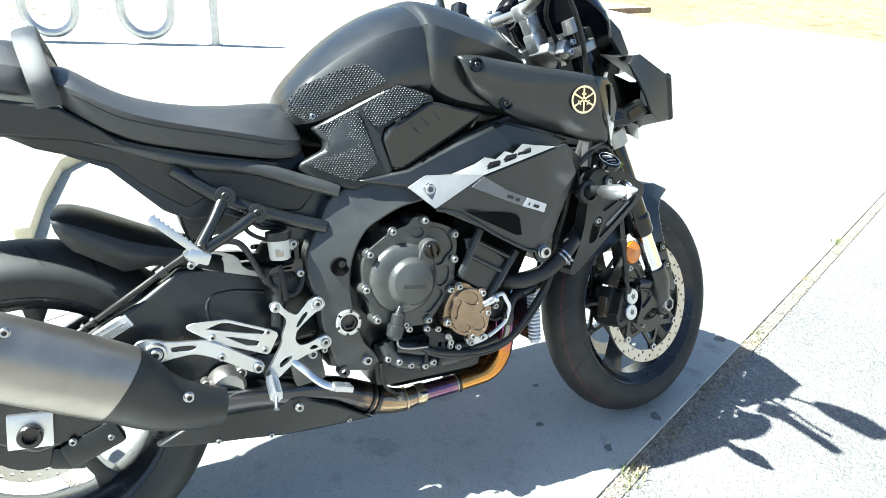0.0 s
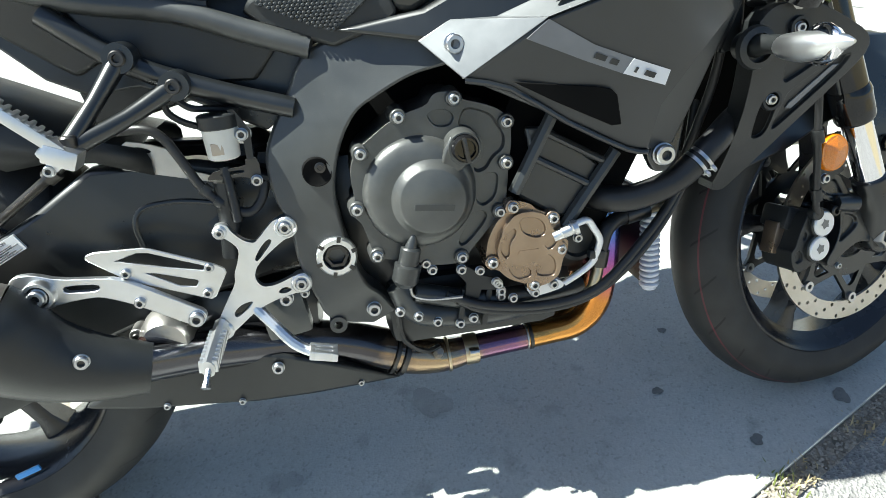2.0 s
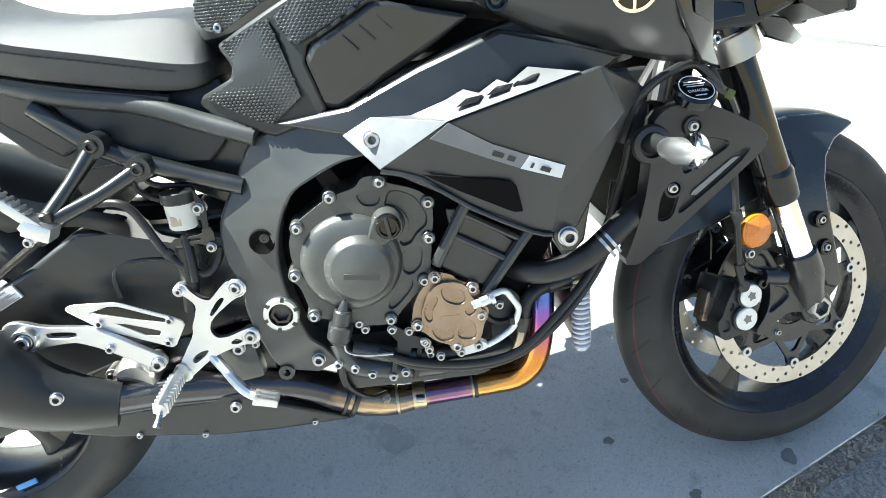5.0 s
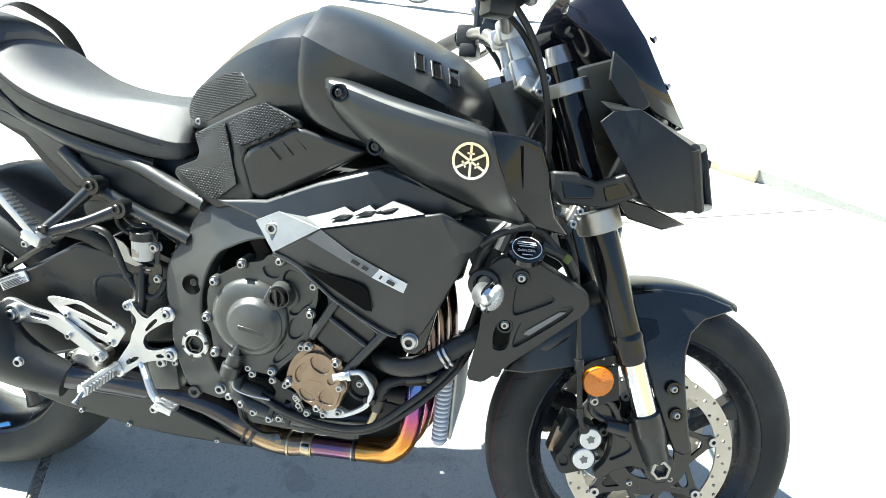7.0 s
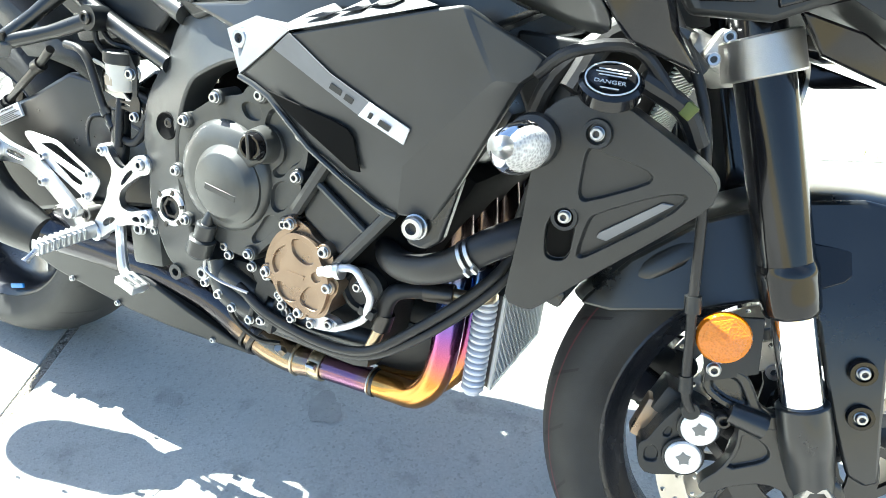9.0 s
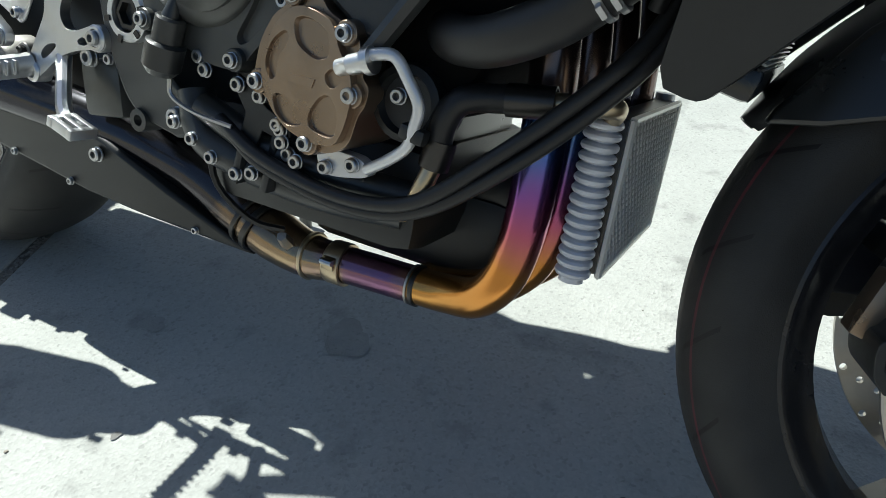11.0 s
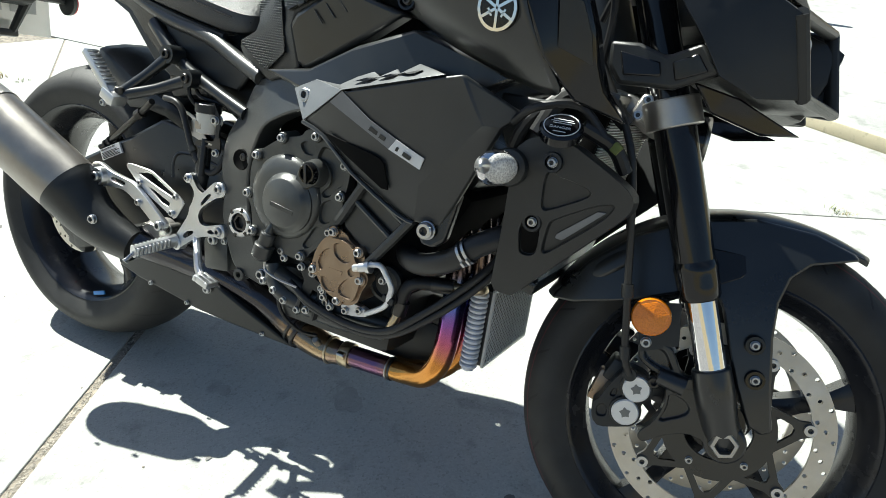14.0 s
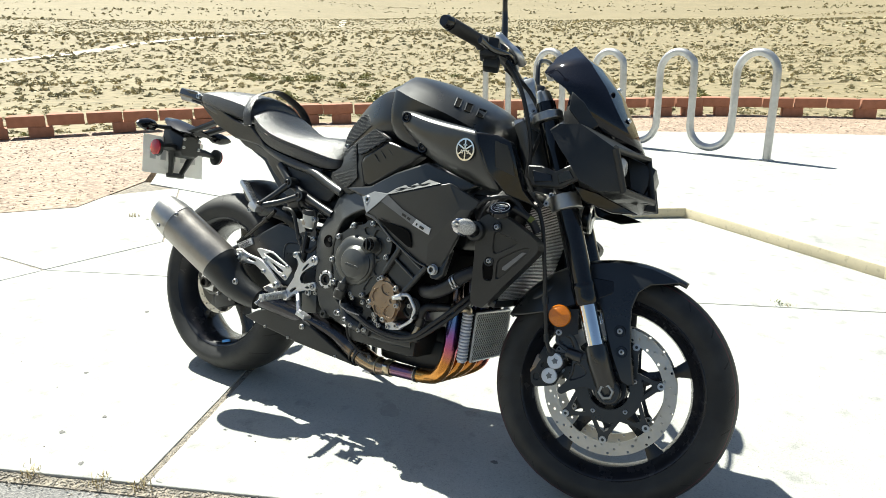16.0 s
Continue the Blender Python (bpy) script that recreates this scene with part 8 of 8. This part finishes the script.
# ---- headlight cowl, screen ----
for s in (-1, 1):
    CW = [(1.178, -0.236, 0.886), (1.196, -0.234, 0.903), (1.243, -0.215, 0.912), (1.333, -0.222, 0.862), (1.364, -0.196, 0.769), (1.31, -0.212, 0.76), (1.262, -0.222, 0.778), (1.232, -0.232, 0.818), (1.205, -0.238, 0.848), (1.2, -0.14, 0.925), (1.27, -0.1, 0.925), (1.4, -0.087, 0.872), (1.428, -0.088, 0.768), (1.34, -0.1, 0.755), (1.25, -0.12, 0.78)]
    cowl = part("headlight_cowl", plate(flip(CW, -s), 0.006, [(0, 1, 2, 8), (2, 3, 7, 8), (3, 4, 5, 7), (5, 6, 7), (1, 9, 10, 2), (2, 10, 11, 3), (4, 12, 13, 5), (5, 13, 14, 6)]), PLASTIC, bike, "matte black headlight cowl", m=STEER, bevel=0.006, sharp=0.75)
    mouth = [(1.333, -0.218, 0.861), (1.364, -0.194, 0.771), (1.425, -0.088, 0.77), (1.399, -0.087, 0.87)]
    part("mouth_rim", tube(flip(mouth + mouth[:1], -s), 0.009, 10, 1), PLASTIC, cowl, "matte black headlight mouth rim")
    # solid plate whose near black stands in for shade inside the mouth
    part("lamp_mouth", plate(flip([(1.31, -0.205, 0.858), (1.335, -0.184, 0.774), (1.385, -0.07, 0.772), (1.36, -0.07, 0.868)], -s), 0.02), SHADEBLACK, cowl, "headlight recess darkened by a near-black plate")
    part("mouth_wall", plate(flip([(1.3, -0.07, 0.872), (1.402, -0.078, 0.874), (1.432, -0.078, 0.764), (1.3, -0.07, 0.765)], -s), 0.014), PLASTIC, cowl, bevel=0.004)
    part("lamp_blade", plate(flip([(1.345, -0.12, 0.8), (1.352, -0.075, 0.79), (1.41, -0.082, 0.782), (1.37, -0.17, 0.786), (1.34, -0.19, 0.8)], -s), 0.012), PLASTIC, cowl, bevel=0.003)
    part("head_lamp", tube(flip([(1.322, -0.168, 0.826), (1.35, -0.172, 0.826), (1.36, -0.173, 0.826)], -s), [0.026, 0.026, 0.016], 20, 2), CLEAR, cowl, "projector headlight lens")
    br = on_fork("cowl_bracket", plate(flip([(1.126, -0.185, 0.806), (1.163, -0.19, 0.808), (1.199, -0.195, 0.797), (1.237, -0.215, 0.815), (1.265, -0.214, 0.783), (1.215, -0.195, 0.757), (1.146, -0.185, 0.754), (1.13, -0.183, 0.774)], -s), 0.02), PLASTIC, "black cowl bracket", bevel=0.005)
    for quad in ([(1.14, -0.1885, 0.795), (1.192, -0.1965, 0.787), (1.196, -0.1965, 0.77), (1.15, -0.189, 0.765)], [(1.206, -0.1995, 0.789), (1.234, -0.2125, 0.802), (1.25, -0.2125, 0.782), (1.214, -0.1995, 0.767)]):
        part("bracket_inset", plate(flip(quad, -s), 0.006), GLOSS, br, bevel=0.002)
    on_fork("cowl_chin", plate(flip([(1.24, -0.16, 0.775), (1.3, -0.15, 0.765), (1.398, -0.078, 0.735), (1.34, -0.12, 0.725), (1.27, -0.15, 0.74)], -s), 0.012), GLOSS, "black lower cowl fin", bevel=0.003)
core = bmesh.new()
add_box(core, (1.335, 0, 0.825), (0.155, 0.185, 0.105), (0, 18, 0), 0.012)
add_box(core, (1.23, 0, 0.93), (0.1, 0.16, 0.14), (0, -20, 0), 0.02)
on_fork("headlight_unit", core, PLASTIC, "black headlight and dash housing")
rows = []
SCREEN = (((1.195, 1.135), (1.165, 0.068, 1.15), (1.135, 0.12, 1.1)), ((1.255, 1.1), (1.218, 0.095, 1.1), (1.122, 0.168, 1.045)), ((1.305, 1.04), (1.27, 0.105, 1.035), (1.18, 0.17, 1.01)), ((1.345, 0.97), (1.315, 0.1, 0.965), (1.214, 0.166, 0.976)), ((1.382, 0.9), (1.366, 0.08, 0.9), (1.285, 0.142, 0.918)))
for (cx, cz), (hx, hy, hz), (sx, sy, sz) in SCREEN:
    half = [(cx, 0, cz), ((cx + hx) / 2 + 0.004, hy * 0.55, (cz + hz) / 2), (hx, hy, hz), (sx, sy, sz)]
    rows.append([(x, -y, z) for x, y, z in reversed(half[1:])] + half)
scr = part_shell("windscreen", rows, 0.003, SMOKE, bike, "small smoked fly screen", m=STEER, subsurf=0, sharp=0.28)
for x, y, z in ((1.295, -0.06, 1.043), (1.331, -0.06, 0.968), (1.295, 0.06, 1.043), (1.331, 0.06, 0.968)):
    screw((x, y, z), 0.0065, scr, turn=Matrix.Rotation(radians(90), 4, "Z") @ Matrix.Rotation(radians(-45), 4, "X"))
part("screen_panel", plate([(1.2, -0.172, 1.0), (1.235, -0.172, 0.975), (1.275, -0.16, 0.925), (1.25, -0.165, 0.905), (1.2, -0.175, 0.955)], 0.01), PLASTIC, scr, bevel=0.002)
on_fork("horn", turned([(-0.012, 0.02), (-0.01, 0.036), (0.008, 0.036), (0.012, 0.03), (0.012, 0.0004)], (1.272, -0.045, 0.708), 24, "x"), GLOSS, "round black horn")
on_fork("horn_rim", turned([(0.006, 0.036), (0.012, 0.036), (0.012, 0.032), (0.006, 0.032)], (1.272, -0.045, 0.708), 24, "x", True), CAST, "steel horn rim")
# side stand on the far side
stand = part("side_stand", tube([(0.52, 0.16, 0.3), (0.5, 0.2, 0.18), (0.47, 0.245, 0.075)], [0.013, 0.011, 0.011], 10, 2), PAINT, bike, "black side stand holding the machine up")
part("stand_foot", box((0.465, 0.25, 0.0715), (0.06, 0.04, 0.007), (16, 0, 0), 0.003), PAINT, stand)

# ---- stains, grit, weeds ----
rnd = random.Random(11)


def blot(x, y, r, seed):
    """A flat stain with an uneven rim."""
    bm = bmesh.new()
    q = random.Random(seed)
    n = 22
    lobes = [q.uniform(0, 6.28) for _ in range(4)]
    vs = []
    for k in range(n):
        a = 2 * math.pi * k / n
        rr = r * (1 + 0.16 * math.sin(2 * a + lobes[0]) + 0.12 * math.sin(3 * a + lobes[1]) + 0.08 * math.sin(5 * a + lobes[2]) + 0.05 * math.sin(8 * a + lobes[3]))
        vs.append(bm.verts.new((x + rr * math.cos(a), y + rr * math.sin(a), 0.0015)))
    bm.faces.new(vs)
    bmesh.ops.triangulate(bm, faces=bm.faces[:])
    return bm


SPOTS = [(1.429, -0.074, 0.0158), (1.907, 0.167, 0.0202), (1.227, -0.129, 0.0115), (1.108, 0.01, 0.0094), (1.187, 0.158, 0.0079), (1.3, 0.1, 0.0058), (0.55, -0.2, 0.0058), (-0.055, -0.439, 0.0072), (-0.081, -0.56, 0.0086), (-0.737, 0.174, 0.0101), (0.126, -0.62, 0.0072), (0.95, -0.35, 0.0065), (1.55, 0.45, 0.0086), (2.3, 0.6, 0.0108), (-0.4, -0.3, 0.0072), (1.75, -0.02, 0.0101)]
for k, (x, y, r) in enumerate(SPOTS):
    part("stain", blot(x, y, r, k), STAIN, floor, "dark oil spot on the concrete" if k == 0 else "")
for k, (x, y, r) in enumerate([(0.69, 0.075, 0.035), (0.429, -0.038, 0.018)]):
    part("dark_patch", blot(x, y, r, 50 + k), DARKCONCRETE, floor, "faint dark patch on the concrete" if k == 0 else "")


def stone(bm, c, r, q):
    """A small angular stone."""
    got = bmesh.ops.create_icosphere(bm, subdivisions=1, radius=1.0)
    sx, sy, sz = r * q.uniform(0.7, 1.4), r * q.uniform(0.7, 1.2), r * q.uniform(0.45, 0.8)
    w = q.uniform(0, 6.28)
    for v in got["verts"]:
        p = v.co * q.uniform(0.82, 1.12)
        v.co = Vector((c[0] + (p.x * sx * math.cos(w) - p.y * sy * math.sin(w)), c[1] + (p.x * sx * math.sin(w) + p.y * sy * math.cos(w)), c[2] + p.z * sz))


shapes = []
for k in range(6):
    bm = bmesh.new()
    stone(bm, (0, 0, 0), 1.0, random.Random(70 + k))
    shapes.append(([tuple(v.co) for v in bm.verts], [tuple(v.index for v in f.verts) for f in bm.faces]))
    bm.verts.index_update()
    bm.free()


def scatter(name, spots, material, label, category):
    """Many small stones in one mesh, made from a few shapes."""
    verts, faces = [], []
    for x, y, z, r, w, k in spots:
        vs, fs = shapes[k]
        b = len(verts)
        ca, sa = math.cos(w), math.sin(w)
        verts += [(x + r * (p[0] * ca - p[1] * sa), y + r * (p[0] * sa + p[1] * ca), z + r * p[2]) for p in vs]
        faces += [tuple(i + b for i in f) for f in fs]
    me = bpy.data.meshes.new(name)
    me.from_pydata(verts, [], faces)
    me.materials.append(material)
    return tagged(new(name, me), label, category, kind="stuff")


spots = []
for k in range(1500):
    u = rnd.uniform(-0.7, 0.95)
    x, y, z = uv_point(0.092 + rnd.gauss(0, 0.006), u)
    spots.append((x, y, -0.004, rnd.uniform(0.0012, 0.0036), rnd.uniform(0, 6.28), rnd.randrange(6)))
scatter("joint_pebbles", spots, PEBBLE, "small grey pebbles filling the slab joint", "gravel")
spots = []
for k in range(5200):
    u = rnd.uniform(-1.8, 4.2)
    n = -0.69 + rnd.gauss(0, 0.018)
    if n > -0.677:
        n = -0.677 - rnd.random() * 0.03
    x, y, z = uv_point(u, n)
    spots.append((x, y, -0.006, rnd.uniform(0.0012, 0.0042), rnd.uniform(0, 6.28), rnd.randrange(6)))
for k in range(1500):
    u, n = rnd.uniform(-1.2, 3.4), -0.7 - abs(rnd.gauss(0, 0.35))
    x, y, z = uv_point(u, n)
    spots.append((x, y, -0.01, rnd.uniform(0.001, 0.0035), rnd.uniform(0, 6.28), rnd.randrange(6)))
for k in range(160):
    u, n = rnd.uniform(-2.0, 4.0), rnd.uniform(-0.66, 2.2)
    x, y, z = uv_point(u, n)
    spots.append((x, y, 0.001, rnd.uniform(0.001, 0.0026), rnd.uniform(0, 6.28), rnd.randrange(6)))
scatter("grit", spots, PEBBLE, "loose grit along the slab edge and on the asphalt", "gravel")
spots = []
for k in range(14000):
    x, y = rnd.uniform(-8, 6), rnd.uniform(0.8, 11)
    spots.append((x, y, 0.005, rnd.uniform(0.006, 0.016), rnd.uniform(0, 6.28), rnd.randrange(6)))


def inside(poly, x, y):
    hit = False
    for a, b in zip(poly, poly[1:] + poly[:1]):
        if (a[1] > y) != (b[1] > y) and x < a[0] + (y - a[1]) * (b[0] - a[0]) / (b[1] - a[1]):
            hit = not hit
    return hit


spots = [p for p in spots if inside(GR, p[0], p[1])]
scatter("gravel_stones", spots, GRAVELSTONE, "pinkish gravel stones in the bed", "gravel")


def tuft(name, x, y, z, blades, high, spread, material, label, category="weed"):
    """A tuft of bent tapering blades."""
    verts, faces = [], []
    for k in range(blades):
        a, h = rnd.uniform(0, 6.28), high * rnd.uniform(0.4, 1.0)
        bx, by = x + rnd.gauss(0, spread * 0.35), y + rnd.gauss(0, spread * 0.35)
        lean, w = rnd.uniform(0.2, 0.9) * h, rnd.uniform(0.0008, 0.0018) + h * 0.012
        b = len(verts)
        for t, ww in ((0, 1), (0.5, 0.8), (0.85, 0.45)):
            cx, cy, cz = bx + lean * t * t * math.cos(a), by + lean * t * t * math.sin(a), z + h * t * (1 - 0.25 * t)
            verts += [(cx - w * ww * math.sin(a), cy + w * ww * math.cos(a), cz), (cx + w * ww * math.sin(a), cy - w * ww * math.cos(a), cz)]
        verts.append((bx + lean * math.cos(a), by + lean * math.sin(a), z + h * 0.75))
        faces += [(b, b + 1, b + 3, b + 2), (b + 2, b + 3, b + 5, b + 4), (b + 4, b + 5, b + 6)]
    me = bpy.data.meshes.new(name)
    me.from_pydata(verts, [], faces)
    me.materials.append(material)
    return tagged(new(name, me), label, category, kind="stuff")


for x, y, m, h in ((1.605, 1.745, GREEN, 0.03), (1.64, 1.75, DRYGRASS, 0.025), (-2.383, 1.19, DRYGRASS, 0.05), (-2.22, 1.21, GREEN, 0.03), (-3.2, 1.25, DRYGRASS, 0.04), (2.0, 0.13, DRYGRASS, 0.03), (2.06, 0.15, GREEN, 0.02), (1.215, -0.225, GREEN, 0.028), (1.26, -0.205, DRYGRASS, 0.025), (1.42, -0.14, DRYGRASS, 0.02), (3.04, 0.6, GREEN, 0.04), (2.6, 0.4, DRYGRASS, 0.03), (0.36, -0.59, DRYGRASS, 0.035), (0.25, -0.64, DRYGRASS, 0.03), (0.05, -0.72, DRYGRASS, 0.035), (-0.15, -0.81, DRYGRASS, 0.03), (1.66, -0.02, GREEN, 0.015)):
    tuft("weed", x, y, -0.006, 34, h, 0.05, m, "small %s weed tuft in the slab joint" % ("green" if m is GREEN else "dry straw-coloured"))

# ---- desert scrub beyond the wall ----


def ground_height(x, y):
    d, a = math.hypot(x - 0.5, y - 1.0), math.atan2(y - 1.0, x - 0.5)
    return land(d, a % (2 * math.pi))


def bush(verts, faces, x, y, z, r, h, leaves, size):
    """A rounded, ragged clump of small leaf cards on an uneven dome."""
    lump = [(rnd.uniform(0, 6.28), rnd.uniform(0.3, 0.8)) for _ in range(4)]
    for k in range(leaves):
        a, u = rnd.uniform(0, 6.28), rnd.random() ** 0.6
        e = rnd.uniform(0.0, 1.5)
        edge = 0.8 + 0.25 * sum(math.cos(a - w) * s for w, s in lump) / 2
        px, py, pz = x + r * edge * u * math.cos(e) * math.cos(a), y + r * edge * u * math.cos(e) * math.sin(a), z + h * u * math.sin(e) * edge + 0.1 * h
        s = size * rnd.uniform(0.6, 1.3)
        d1 = Vector((rnd.gauss(0, 1), rnd.gauss(0, 1), rnd.gauss(0, 0.7))).normalized() * s
        d2 = Vector((rnd.gauss(0, 1), rnd.gauss(0, 1), rnd.gauss(0, 1))).normalized() * s * 0.6
        b = len(verts)
        p = Vector((px, py, pz))
        verts += [p - d1, p + d2, p + d1, p - d2]
        faces.append((b, b + 1, b + 2, b + 3))


def scrub(name, zones, material, label):
    verts, faces = [], []
    for count, d0, d1, a0, a1, r0, r1, leaves in zones:
        for k in range(count):
            d = math.sqrt(rnd.uniform(d0 * d0, d1 * d1))
            a = radians(rnd.uniform(a0, a1))
            x, y = 0.5 + d * math.cos(a), 1.0 + d * math.sin(a)
            r = rnd.uniform(r0, r1)
            bush(verts, faces, x, y, ground_height(x, y) - 0.03, r, r * rnd.uniform(0.4, 0.65), leaves, r * (3.4 / math.sqrt(leaves)) * 0.5)
    me = bpy.data.meshes.new(name)
    me.from_pydata(verts, [], faces)
    me.materials.append(material)
    return tagged(new(name, me), label, "shrubs", kind="stuff")


scrub("desert_scrub", [(650, 11.5, 40, 70, 178, 0.12, 0.32, 70), (1700, 40, 110, 72, 175, 0.22, 0.55, 36), (5200, 110, 420, 75, 170, 0.35, 0.9, 14), (4500, 420, 1500, 78, 168, 0.8, 2.0, 6)], LEAF, "low olive desert scrub over the open land")
scrub("dry_scrub", [(3200, 11.5, 45, 70, 178, 0.08, 0.24, 34), (7000, 45, 140, 72, 175, 0.16, 0.45, 16), (9000, 140, 500, 75, 170, 0.35, 1.0, 8)], DRYLEAF, "straw-coloured dry desert tufts")
scrub("green_bush", [(9, 11.8, 14.5, 158, 176, 0.35, 0.7, 420), (14, 26, 60, 122, 140, 0.7, 1.3, 260), (3, 28, 40, 100, 108, 0.7, 1.1, 260)], GREENLEAF, "larger green and yellowish bushes beyond the wall")

# pale dirt road winding through the land
verts, faces = [], []
track = [(70, 172), (95, 160), (120, 152), (160, 146), (200, 140), (240, 136), (300, 132), (420, 131)]
line = smooth_path([(0.5 + d * math.cos(radians(a)), 1.0 + d * math.sin(radians(a)), 0) for d, a in track], 10)
for p, q in zip(line, line[1:] + [line[-1] * 2 - line[-2]]):
    t = (q - p).normalized()
    for s in (-1, 1):
        x, y = p.x - t.y * 1.7 * s, p.y + t.x * 1.7 * s
        verts.append((x, y, ground_height(x, y) + 0.12))
for k in range(len(line) - 1):
    faces.append((2 * k, 2 * k + 1, 2 * k + 3, 2 * k + 2))
me = bpy.data.meshes.new("dirt_road")
me.from_pydata(verts, [], faces)
me.materials.append(TRACK)
tagged(new("dirt_road", me), "pale dirt road across the desert", "road", kind="structure")
